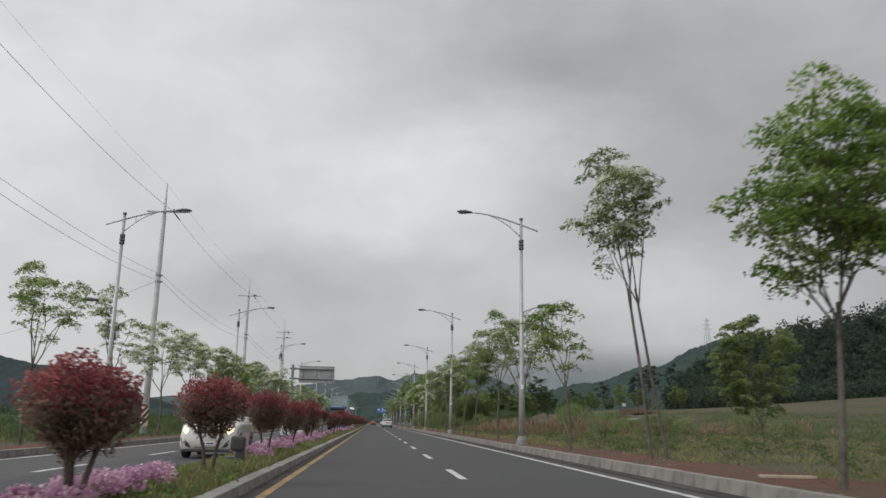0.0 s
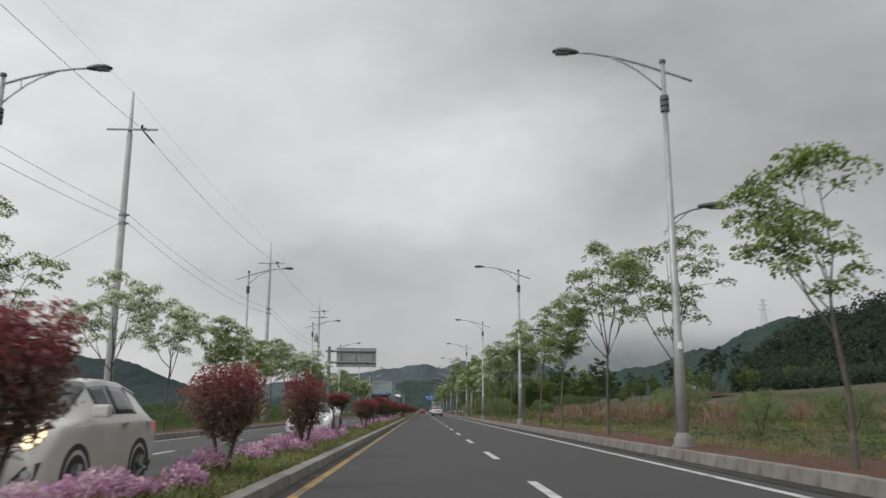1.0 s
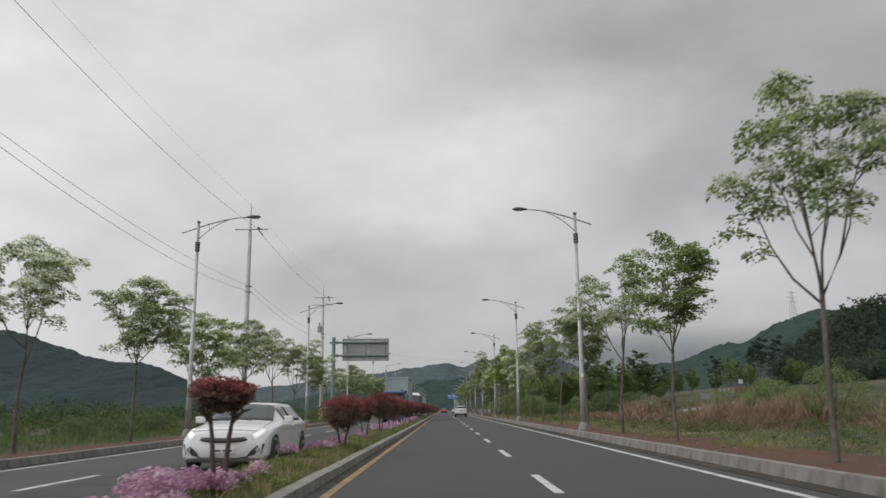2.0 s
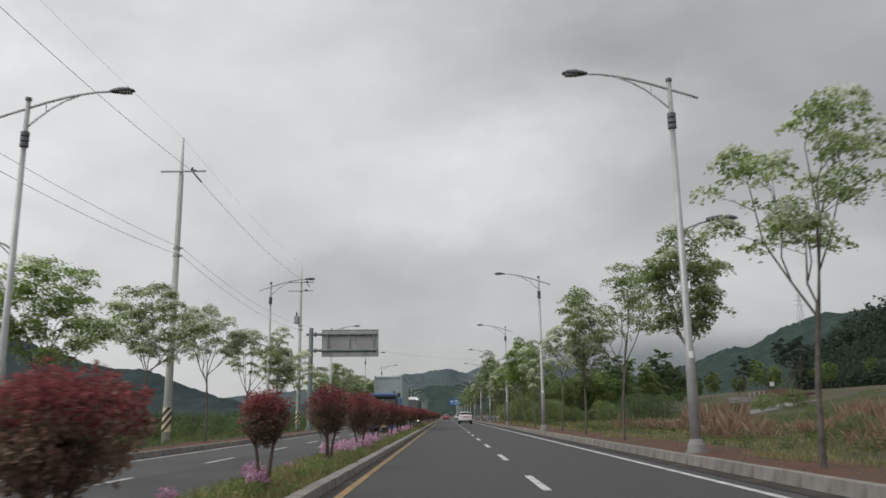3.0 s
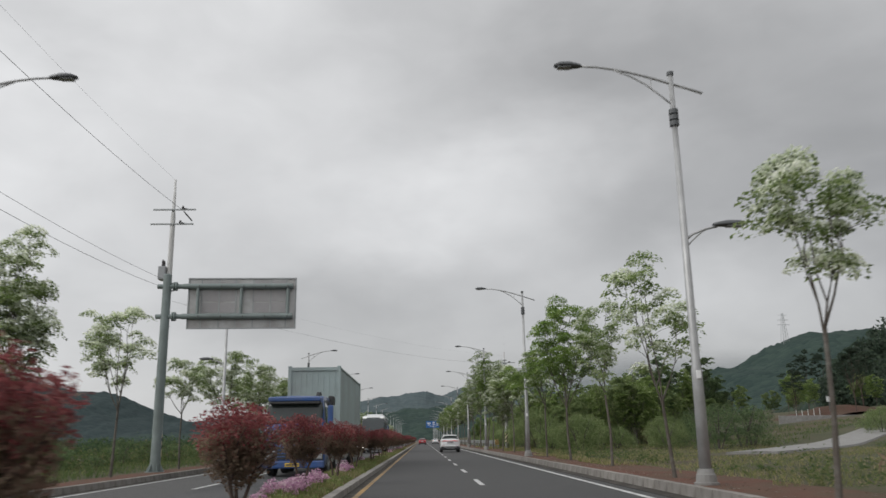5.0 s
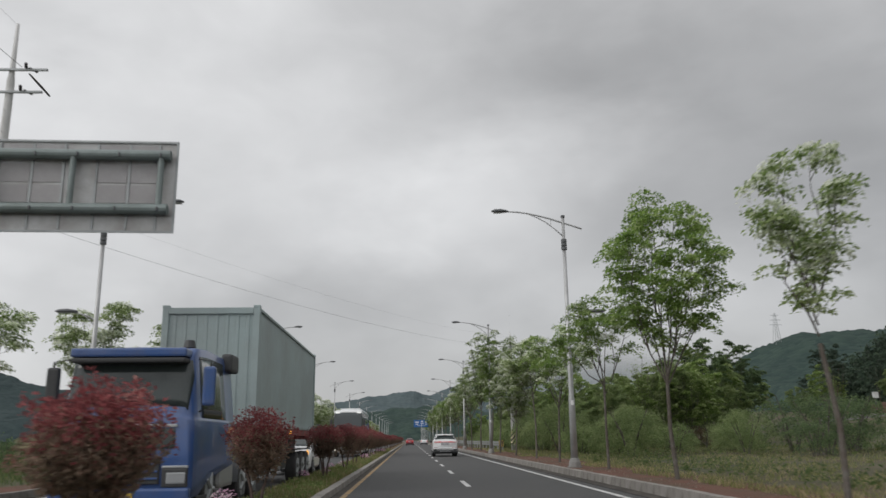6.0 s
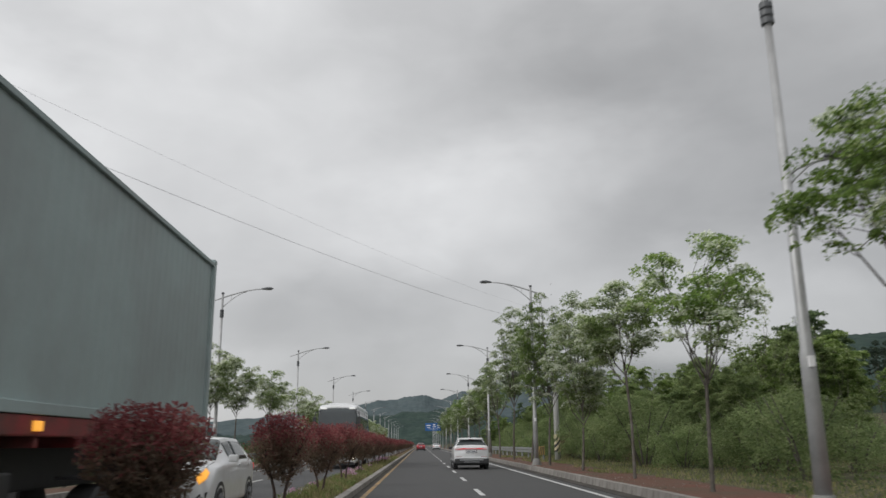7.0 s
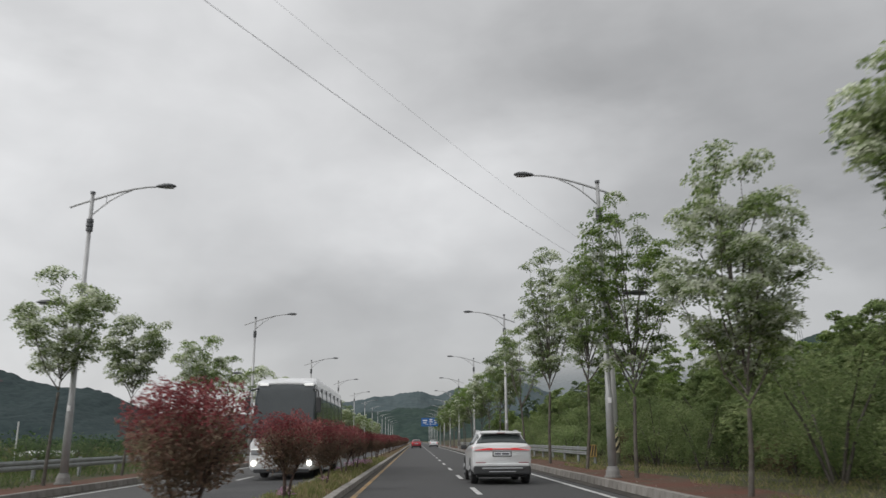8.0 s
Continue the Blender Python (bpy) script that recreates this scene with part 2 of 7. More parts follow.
M = {
    "asphalt": material("asphalt", (0.058, 0.057, 0.057), 0.86, 0, 0.16, 1.2, 190, 0.35, (0.055, 0.055, 0.056), 0.25, 0.35),
    "asphalt_new": material("asphalt_new", (0.051, 0.051, 0.053), 0.86, 0, 0.16, 1.2, 190, 0.35, (0.078, 0.078, 0.079), 0.2, 0.3),
    "asphalt_old": material("asphalt_old", (0.078, 0.077, 0.075), 0.88, 0, 0.15, 1.0, 170, 0.35, (0.08, 0.079, 0.078), 0.3, 0.3),
    "gutter": material("gutter", (0.115, 0.105, 0.094), 0.9, 0, 0.2, 3, 90, 0.3, (0.06, 0.055, 0.05), 0.45, 0.9),
    "kerb": material("kerb", (0.300, 0.284, 0.262), 0.85, 0, 0.18, 5, 120, 0.35, (0.16, 0.145, 0.13), 0.3, 1.4, 0.12),
    "path": material("red_path", (0.150, 0.068, 0.053), 0.92, 0, 0.22, 1.6, 110, 0.5, (0.110, 0.082, 0.060), 0.32, 0.6),
    "white_paint": material("white_paint", (0.58, 0.58, 0.57), 0.7, 0, 0.14, 6, 80, 0.1, (0.22, 0.22, 0.22), 0.12, 2.2),
    "yellow_paint": material("yellow_paint", (0.42, 0.25, 0.075), 0.7, 0, 0.2, 5, 80, 0.1, (0.14, 0.11, 0.07), 0.3, 1.7),
    "soil": material("soil", (0.10, 0.095, 0.045), 0.95, 0, 0.35, 2.2, 40, 0.5, (0.13, 0.085, 0.05), 0.4, 0.9),
    "meadow": material("meadow", (0.062, 0.076, 0.043), 0.95, 0, 0.4, 0.22, 6, 0.6, (0.112, 0.092, 0.064), 0.28, 0.07),
    "red_earth": material("red_earth", (0.098, 0.052, 0.042), 0.95, 0, 0.3, 0.8, 9, 0.6, (0.085, 0.06, 0.042), 0.3, 0.3),
    "lamp_grey": material("lamp_grey", (0.44, 0.445, 0.445), 0.42, 0.35, 0.1, 3, 40, 0.0, (0.30, 0.30, 0.30), 0.2, 1.0),
    "lamp_base": material("lamp_base", (0.27, 0.27, 0.262), 0.75, 0, 0.15, 5, 60, 0.1, (0.20, 0.19, 0.18), 0.3, 2.0),
    "seam": material("seam", (0.03, 0.029, 0.028), 0.9, 0, 0.2, 6),
    "lamp_dark": material("lamp_dark", (0.10, 0.105, 0.11), 0.5, 0.2, 0.1, 9, 60),
    "lens": material("lens", (0.30, 0.31, 0.32), 0.25, 0, 0.06, 9, 60),
    "concrete_pole": material("concrete_pole", (0.60, 0.60, 0.59), 0.85, 0, 0.14, 2.0, 60, 0.2, (0.47, 0.468, 0.46), 0.3, 0.8),
    "galvanised": material("galvanised", (0.36, 0.38, 0.385), 0.5, 0.5, 0.15, 6, 40, 0.0, (0.25, 0.26, 0.26), 0.25, 1.5),
    "sign_grey": material("sign_grey", (0.21, 0.25, 0.245), 0.5, 0.1, 0.12, 3, 50, 0, (0.15, 0.18, 0.175), 0.25, 1.0),
    "sign_back": material("sign_back", (0.46, 0.465, 0.47), 0.5, 0.3, 0.08, 2, 30, 0, (0.31, 0.30, 0.29), 0.3, 0.9),
    "sign_panel": material("sign_panel", (0.37, 0.36, 0.365), 0.6, 0.2, 0.1, 2, 30, 0, (0.30, 0.29, 0.295), 0.3, 1.2),
    "insulator": material("insulator", (0.045, 0.04, 0.042), 0.4, 0, 0.1),
    "cable": material("cable", (0.05, 0.05, 0.052), 0.6, 0, 0.1),
    "stripe_black": material("stripe_black", (0.03, 0.03, 0.03), 0.6, 0, 0.2, 8),
    "stripe_yellow": material("stripe_yellow", (0.62, 0.53, 0.36), 0.6, 0, 0.15, 8),
    "blue_sign": material("blue_sign", (0.015, 0.11, 0.34), 0.45, 0, 0.08, 2),
    "sign_white": material("sign_white", (0.8, 0.8, 0.8), 0.5, 0, 0.05),
    "bark": material("bark", (0.075, 0.067, 0.058), 0.92, 0, 0.35, 7, 45, 0.5, (0.16, 0.148, 0.13), 0.3, 3.0),
    "bark_pale": material("bark_pale", (0.165, 0.155, 0.14), 0.9, 0, 0.3, 7, 45, 0.4, (0.10, 0.085, 0.072), 0.35, 3.0),
    "bark_dark": material("bark_dark", (0.10, 0.075, 0.066), 0.92, 0, 0.3, 9, 50, 0.4),
    "car_white": material("car_white", (0.72, 0.73, 0.74), 0.28, 0, 0.03, 2, 30, 0, (0.6, 0.6, 0.59), 0.08, 1.2, 0, 0.6),
    "car_cream": material("car_cream", (0.58, 0.565, 0.53), 0.3, 0, 0.03, 2, 30, 0, (0.5, 0.49, 0.46), 0.1, 1.2, 0, 0.5),
    "car_red": material("car_red", (0.30, 0.022, 0.032), 0.3, 0, 0.05, 2, 30, 0, None, 0, 1, 0, 0.6),
    "truck_blue": material("truck_blue", (0.026, 0.080, 0.25), 0.35, 0, 0.12, 2, 30, 0, (0.06, 0.09, 0.20), 0.2, 1.5, 0, 0.5),
    "container": material("container", (0.345, 0.425, 0.425), 0.55, 0, 0.06, 0.8, 20, 0, (0.29, 0.335, 0.335), 0.25, 0.6),
    "chassis_red": material("chassis_red", (0.30, 0.045, 0.048), 0.65, 0, 0.25, 4, 40, 0, (0.10, 0.06, 0.05), 0.3, 1.5),
    "black_plastic": material("black_plastic", (0.042, 0.043, 0.045), 0.55, 0, 0.15, 8, 60),
    "rubber": material("rubber", (0.036, 0.036, 0.037), 0.85, 0, 0.2, 10, 80),
    "alloy": material("alloy", (0.20, 0.205, 0.21), 0.45, 0.5, 0.12, 8, 50),
    "silver_trim": material("silver_trim", (0.45, 0.46, 0.47), 0.35, 0.6, 0.05),
    "glass": material("dark_glass", (0.040, 0.050, 0.050), 0.10, 0, 0.1, 2, 20),
    "bus_glass": material("bus_glass", (0.055, 0.064, 0.068), 0.09, 0, 0.1, 2, 20),
    "lamp_red": glow_material("lamp_red", (0.62, 0.045, 0.05), 0.3),
    "reflector": material("reflector", (0.20, 0.015, 0.02), 0.3, 0, 0.1),
    "lamp_white": glow_material("lamp_white", (1.0, 0.93, 0.80), 5.0),
    "lamp_warm": glow_material("lamp_warm", (1.0, 0.84, 0.52), 1.5),
    "lamp_soft": glow_material("lamp_soft", (0.9, 0.9, 0.88), 0.4),
    "lamp_amber": glow_material("lamp_amber", (0.95, 0.42, 0.06), 0.8),
    "plate_white": material("plate_white", (0.68, 0.69, 0.71), 0.5, 0, 0.04),
    "plate_yellow": material("plate_yellow", (0.62, 0.42, 0.05), 0.5, 0, 0.05),
    "plate_ink": material("plate_ink", (0.08, 0.08, 0.1), 0.6, 0, 0.05),
    "leaf_green": leaf_material("leaf_green", [(0.0, (0.078, 0.128, 0.034)), (0.45, (0.170, 0.250, 0.068)), (0.8, (0.300, 0.380, 0.135)), (1.0, (0.50, 0.56, 0.32))]),
    "leaf_rich": leaf_material("leaf_rich", [(0.0, (0.078, 0.132, 0.036)), (0.5, (0.155, 0.240, 0.060)), (0.85, (0.245, 0.335, 0.095)), (1.0, (0.39, 0.46, 0.21))], 0.55, 0.68),
    "leaf_pale": leaf_material("leaf_pale", [(0.0, (0.082, 0.130, 0.044)), (0.45, (0.170, 0.240, 0.080)), (0.8, (0.310, 0.380, 0.165)), (1.0, (0.52, 0.57, 0.37))]),
    "leaf_deep": leaf_material("leaf_deep", [(0.0, (0.068, 0.104, 0.052)), (0.6, (0.122, 0.180, 0.082)), (1.0, (0.205, 0.270, 0.125))], 0.6, 0.70),
    "leaf_fresh": leaf_material("leaf_fresh", [(0.0, (0.112, 0.160, 0.066)), (0.6, (0.208, 0.275, 0.110)), (1.0, (0.345, 0.395, 0.190))], 0.6, 0.70, 1.1),
    "leaf_pine": leaf_material("leaf_pine", [(0.0, (0.042, 0.062, 0.047)), (0.6, (0.060, 0.087, 0.060)), (1.0, (0.086, 0.118, 0.076))]),
    "leaf_red": leaf_material("leaf_red", [(0.0, (0.120, 0.034, 0.038)), (0.5, (0.235, 0.066, 0.070)), (0.9, (0.355, 0.125, 0.126)), (1.0, (0.42, 0.22, 0.19))], 0.75),
    "leaf_dusk": leaf_material("leaf_dusk", [(0.0, (0.160, 0.130, 0.094)), (0.5, (0.250, 0.190, 0.140)), (0.85, (0.300, 0.185, 0.150)), (1.0, (0.340, 0.330, 0.210))], 0.75, 0.68),
    "leaf_dark": leaf_material("leaf_dark", [(0.0, (0.028, 0.052, 0.028)), (0.6, (0.052, 0.088, 0.040)), (1.0, (0.105, 0.145, 0.064))]),
    "blossom": leaf_material("blossom", [(0.0, (0.42, 0.48, 0.31)), (0.4, (0.60, 0.65, 0.49)), (1.0, (0.82, 0.83, 0.73))]),
    "grit": leaf_material("grit", [(0.0, (0.09, 0.07, 0.055)), (0.6, (0.20, 0.165, 0.13)), (1.0, (0.42, 0.39, 0.35))]),
    "petal": leaf_material("petal", [(0.0, (0.36, 0.17, 0.30)), (0.5, (0.55, 0.32, 0.46)), (0.85, (0.68, 0.48, 0.58)), (1.0, (0.78, 0.68, 0.70))], 0.6, 0.66, 3.0),
    "grass": leaf_material("grass", [(0.0, (0.100, 0.140, 0.044)), (0.45, (0.200, 0.225, 0.080)), (0.75, (0.320, 0.290, 0.140)), (1.0, (0.42, 0.35, 0.215))]),
    "weed_leaf": leaf_material("weed_leaf", [(0.0, (0.070, 0.125, 0.034)), (0.6, (0.150, 0.215, 0.065)), (1.0, (0.30, 0.33, 0.14))], 0.6, 0.6, 2.5),
    "grass_green": leaf_material("grass_green", [(0.0, (0.056, 0.096, 0.032)), (0.6, (0.108, 0.155, 0.054)), (1.0, (0.215, 0.215, 0.102))]),
    "leaf_dry": leaf_material("leaf_dry", [(0.0, (0.085, 0.062, 0.038)), (0.6, (0.155, 0.115, 0.070)), (1.0, (0.21, 0.20, 0.11))], 0.8),
    "marker_yellow": material("marker_yellow", (0.46, 0.31, 0.10), 0.55, 0, 0.12, 6),
    "plank": material("plank", (0.36, 0.30, 0.23), 0.85, 0, 0.2, 9, 70, 0.2),
    "sheet_white": material("sheet_white", (0.62, 0.64, 0.64), 0.6, 0, 0.08, 1.5, 30, 0, (0.45, 0.45, 0.43), 0.25, 0.8),
    "reed": leaf_material("reed", [(0.0, (0.20, 0.130, 0.092)), (0.6, (0.335, 0.235, 0.165)), (1.0, (0.47, 0.37, 0.27))]),
    # next three: distance haze is put into the base colour as a blue tint
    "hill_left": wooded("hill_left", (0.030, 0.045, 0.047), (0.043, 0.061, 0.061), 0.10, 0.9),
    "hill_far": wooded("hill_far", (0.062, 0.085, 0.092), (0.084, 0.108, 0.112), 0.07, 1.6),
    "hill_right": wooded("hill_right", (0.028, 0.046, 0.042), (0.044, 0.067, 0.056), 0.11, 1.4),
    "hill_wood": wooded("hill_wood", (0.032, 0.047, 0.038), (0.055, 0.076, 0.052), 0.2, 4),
    # mist over the far mountain is put into its pale blue-grey base colour
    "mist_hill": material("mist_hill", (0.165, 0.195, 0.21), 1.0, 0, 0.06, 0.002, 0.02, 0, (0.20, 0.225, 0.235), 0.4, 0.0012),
}


# low cloud is put into alpha: the upper part of the far mountain fades
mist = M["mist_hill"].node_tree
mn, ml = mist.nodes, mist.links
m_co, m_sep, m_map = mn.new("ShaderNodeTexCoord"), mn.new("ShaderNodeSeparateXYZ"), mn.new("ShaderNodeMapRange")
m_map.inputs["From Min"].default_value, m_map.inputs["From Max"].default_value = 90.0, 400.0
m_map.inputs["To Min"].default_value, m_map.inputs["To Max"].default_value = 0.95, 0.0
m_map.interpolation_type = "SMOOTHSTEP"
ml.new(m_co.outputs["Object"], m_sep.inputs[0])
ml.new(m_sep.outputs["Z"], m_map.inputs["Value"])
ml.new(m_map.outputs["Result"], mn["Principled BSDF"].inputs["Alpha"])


# ---- mesh helpers ----
def add_object(name, verts, faces, mat, parent=None, label="", smooth=False):
    me = bpy.data.meshes.new(name)
    me.from_pydata([tuple(v) for v in verts], [], [tuple(f) for f in faces])
    me.materials.append(mat)
    if smooth:
        me.polygons.foreach_set("use_smooth", [True] * len(me.polygons))
    me.update()
    ob = new(name, me)
    if parent:
        ob.parent = parent
    if label:
        ob["label"] = label
    return ob


def part(name, bm, mat, parent=None, label="", smooth=False):
    me = bpy.data.meshes.new(name)
    bmesh.ops.recalc_face_normals(bm, faces=bm.faces)
    if smooth:
        for f in bm.faces:
            f.smooth = True
    bm.to_mesh(me)
    bm.free()
    me.materials.append(mat)
    ob = new(name, me)
    if parent:
        ob.parent = parent
    if label:
        ob["label"] = label
    return ob


def empty(name, label, category, group="", kind=""):
    return tagged(new(name), label, category, group, kind)


def box(bm, x0, x1, y0, y1, z0, z1, bevel=0.0):
    r = bmesh.ops.create_cube(bm, size=1)
    bmesh.ops.scale(bm, vec=(x1 - x0, y1 - y0, z1 - z0), verts=r["verts"])
    bmesh.ops.translate(bm, vec=((x0 + x1) / 2, (y0 + y1) / 2, (z0 + z1) / 2), verts=r["verts"])
    if bevel:
        edges = list({e for v in r["verts"] for e in v.link_edges})
        bmesh.ops.bevel(bm, geom=edges, offset=bevel, segments=2, affect="EDGES", profile=0.6)
    return bm


def tube(bm, points, radii, sides=10, caps=True):
    """A tube along points, one radius each."""
    rings = []
    pts = [Vector(p) for p in points]
    for i, p in enumerate(pts):
        d = (pts[min(i + 1, len(pts) - 1)] - pts[max(i - 1, 0)]).normalized()
        a = d.cross(Vector((0, 0, 1)) if abs(d.z) < 0.9 else Vector((1, 0, 0))).normalized()
        b = d.cross(a)
        r = radii[i] if isinstance(radii, (list, tuple)) else radii
        rings.append([bm.verts.new(p + (a * math.cos(2 * math.pi * k / sides) + b * math.sin(2 * math.pi * k / sides)) * r) for k in range(sides)])
    for u, v in zip(rings, rings[1:]):
        for k in range(sides):
            bm.faces.new((u[k], u[(k + 1) % sides], v[(k + 1) % sides], v[k]))
    if caps:
        bm.faces.new(rings[0][::-1])
        bm.faces.new(rings[-1])
    return bm


def leaf_mesh(name, centres, size, rng, mat, parent=None, label="", flat=0.5, slim=0.5, ratio_spread=0.35, hang=None):
    """One mesh of many small leaves, each a bent diamond of its own."""
    n = len(centres)
    c = np.asarray(centres, float)
    nrm = rng.normal(size=(n, 3))
    nrm[:, 2] = np.abs(nrm[:, 2]) + flat
    nrm /= np.linalg.norm(nrm, axis=1)[:, None]
    t = rng.normal(size=(n, 3))
    if hang is not None:
        t = np.asarray(hang, float) + t * 0.42
    t -= nrm * (t * nrm).sum(1)[:, None]
    t /= np.linalg.norm(t, axis=1)[:, None]
    b = np.cross(nrm, t)
    s = size * (1 + ratio_spread * rng.uniform(-1, 1, n))[:, None]
    v = np.empty((n, 4, 3))
    v[:, 0] = c - t * s * 0.5
    v[:, 1] = c + b * s * slim * 0.5 + nrm * s * 0.08
    v[:, 2] = c + t * s * 0.5 - nrm * s * 0.1
    v[:, 3] = c - b * s * slim * 0.5 + nrm * s * 0.08
    me = bpy.data.meshes.new(name)
    me.vertices.add(4 * n)
    me.vertices.foreach_set("co", v.reshape(-1))
    me.loops.add(4 * n)
    me.loops.foreach_set("vertex_index", np.arange(4 * n, dtype=np.int32))
    me.polygons.add(n)
    me.polygons.foreach_set("loop_start", np.arange(0, 4 * n, 4, dtype=np.int32))
    me.update(calc_edges=True)
    me.materials.append(mat)
    ob = new(name, me)
    if parent:
        ob.parent = parent
    if label:
        ob["label"] = label
    return ob


def sheet(name, xs, ys, height, mat, parent=None, smooth=True):
    """A grid over xs and ys whose height is a function of both."""
    verts = [(x, y, height(x, y)) for y in ys for x in xs]
    w = len(xs)
    faces = [(j * w + i, j * w + i + 1, (j + 1) * w + i + 1, (j + 1) * w + i) for j in range(len(ys) - 1) for i in range(w - 1)]
    return add_object(name, verts, faces, mat, parent, smooth=smooth)


def blade_mesh(name, roots, height, rng, mat, width=0.02, lean=0.35, parent=None):
    """One mesh of upright grass blades, each a thin bent triangle pair."""
    n = len(roots)
    c = np.asarray(roots, float)
    a = rng.uniform(0, 2 * math.pi, n)
    d = np.stack([np.cos(a), np.sin(a), np.zeros(n)], 1)
    q = np.stack([-np.sin(a), np.cos(a), np.zeros(n)], 1)
    h = height * rng.uniform(0.5, 1.25, n)[:, None]
    l = lean * h * rng.uniform(-1, 1, n)[:, None]
    up = np.array([[0, 0, 1.0]])
    v = np.empty((n, 4, 3))
    v[:, 0] = c - d * width
    v[:, 1] = c + d * width
    v[:, 2] = c + d * width * 0.6 + up * h * 0.6 + q * l * 0.35
    v[:, 3] = c + up * h + q * l
    me = bpy.data.meshes.new(name)
    me.vertices.add(4 * n)
    me.vertices.foreach_set("co", v.reshape(-1))
    me.loops.add(4 * n)
    me.loops.foreach_set("vertex_index", np.arange(4 * n, dtype=np.int32))
    me.polygons.add(n)
    me.polygons.foreach_set("loop_start", np.arange(0, 4 * n, 4, dtype=np.int32))
    me.update(calc_edges=True)
    me.materials.append(mat)
    ob = new(name, me)
    if parent:
        ob.parent = parent
    return ob


# ---- ground, road and kerbs ----
Y0, Y1 = -60.0, 1300.0
KERB_R, KERB_M, KERB_O, KERB_L = 4.05, -3.5, -5.2, -12.1


def far_lane_z(x):
    """The oncoming carriageway falls away from the median."""
    return -0.05 - 0.012 * (KERB_O - x)


def off_track(x, y):
    """Distance from the middle of the farm track that leaves the verge and crosses the field."""
    along = (x - 14.0) * 0.61 + (y - 120.0) * 0.79
    return abs((x - 14.0) * 0.79 - (y - 120.0) * 0.61) if along > -2 else 99.0


def ground_z(x, y):
    n = noise.noise((x * 0.05, y * 0.05, 0.3))
    if x > 4.2:
        near = min(1.0, max(0.0, (x - 6.3) / 6))
        return 0.19 + near * 0.14 * n + 0.012 * max(0, min(x, 90) - 7) + 0.085 * (min(max(x, 30), 170) - 30) * min(1, max(0, (y + 50) / 250)) + (0.8 * noise.noise((x * 0.012, y * 0.012, 5.0)) if x > 60 else 0)
    if x < -12.3:
        return 0.02 + 0.08 * n * min(1.0, max(0.0, (-x - 13.5) / 3)) - 0.02 * max(0, min(-x, 70) - 14.5)
    return -0.6


gx = [-4000, -2500, -1500, -900, -500, -300, -180, -110, -70, -50, -36, -28, -22, -18, -16, -14.6, -13.4, -12.32, -12.28, 4.18, 4.22, 5.2,
      6.2, 7.2, 8.5, 10, 12, 15, 19, 24, 30, 38, 48, 60, 80, 110, 150, 220, 320, 500, 900, 1600, 2600, 4000]
gy = [-200, -120] + [-60 + 6 * i for i in range(70)] + [380, 420, 480, 560, 680, 850, 1100, 1500, 2200, 3200, 4600]
ground = sheet("ground", gx, gy, ground_z, M["meadow"])
tagged(ground, "wide grassy field with dry brown patches beside the road", "ground", kind="structure")


def strip(name, x0, x1, z, mat, label, category, y0=Y0, y1=Y1, thick=0.12, steps=60):
    """A long slab between two lines; z is a number or a function of x."""
    bm = bmesh.new()
    ys = [y0 + (y1 - y0) * i / steps for i in range(steps + 1)]
    zf = z if callable(z) else (lambda x: z)
    rows = []
    for y in ys:
        rows.append([bm.verts.new(p) for p in ((x0, y, zf(x0)), (x1, y, zf(x1)), (x1, y, zf(x1) - thick), (x0, y, zf(x0) - thick))])
    for a, b in zip(rows, rows[1:]):
        for k in range(4):
            bm.faces.new((a[k], a[(k + 1) % 4], b[(k + 1) % 4], b[k]))
    bm.faces.new(rows[0])
    bm.faces.new(rows[-1][::-1])
    return tagged(part(name, bm, mat), label, category, kind="structure")


strip("road", -3.5, 3.57, 0.0, M["asphalt"], "dark grey asphalt carriageway with two lanes", "road")
strip("gutter_seam", 3.50, 3.57, 0.003, M["seam"], "dark open seam between asphalt and gutter", "seam", thick=0.004)
strip("gutter", 3.58, 4.03, -0.012, M["gutter"], "stained concrete gutter along the kerb", "gutter")
strip("road_oncoming_inner", -8.3, KERB_O, far_lane_z, M["asphalt_new"], "darker resurfaced asphalt of the oncoming inner lane", "road")
strip("road_oncoming_outer", -11.75, -8.3, far_lane_z, M["asphalt_old"], "worn grey asphalt of the oncoming outer lane", "road")
strip("gutter_far", KERB_L, -11.75, far_lane_z, M["gutter"], "stained concrete gutter along the far kerb", "gutter")
strip("gutter_median", -3.49, -3.30, 0.003, M["gutter"], "dark stained gutter strip beside the median kerb", "gutter", thick=0.02)
strip("pavement", KERB_R + 0.19, 6.5, 0.20, M["path"], "rust red soil and paving strip behind the kerb", "pavement", y1=420)
strip("pavement_far", -13.7, KERB_L - 0.19, 0.055, M["path"], "rust red paving strip behind the far kerb", "pavement", y1=420)

# painted lines
strip("edge_line", 3.03, 3.17, 0.005, M["white_paint"], "worn white edge line", "road marking", y1=700, thick=0.004)
strip("yellow_line", -3.27, -3.14, 0.005, M["yellow_paint"], "worn yellow line beside the median", "road marking", y1=700, thick=0.004)
strip("far_edge_line", -11.58, -11.44, lambda x: far_lane_z(x) + 0.005, M["white_paint"], "white edge line of the oncoming lanes", "road marking", y1=700, thick=0.004)
strip("far_yellow_line", -5.55, -5.41, lambda x: far_lane_z(x) + 0.005, M["yellow_paint"], "yellow line along the far side of the median", "road marking", y1=700, thick=0.004)


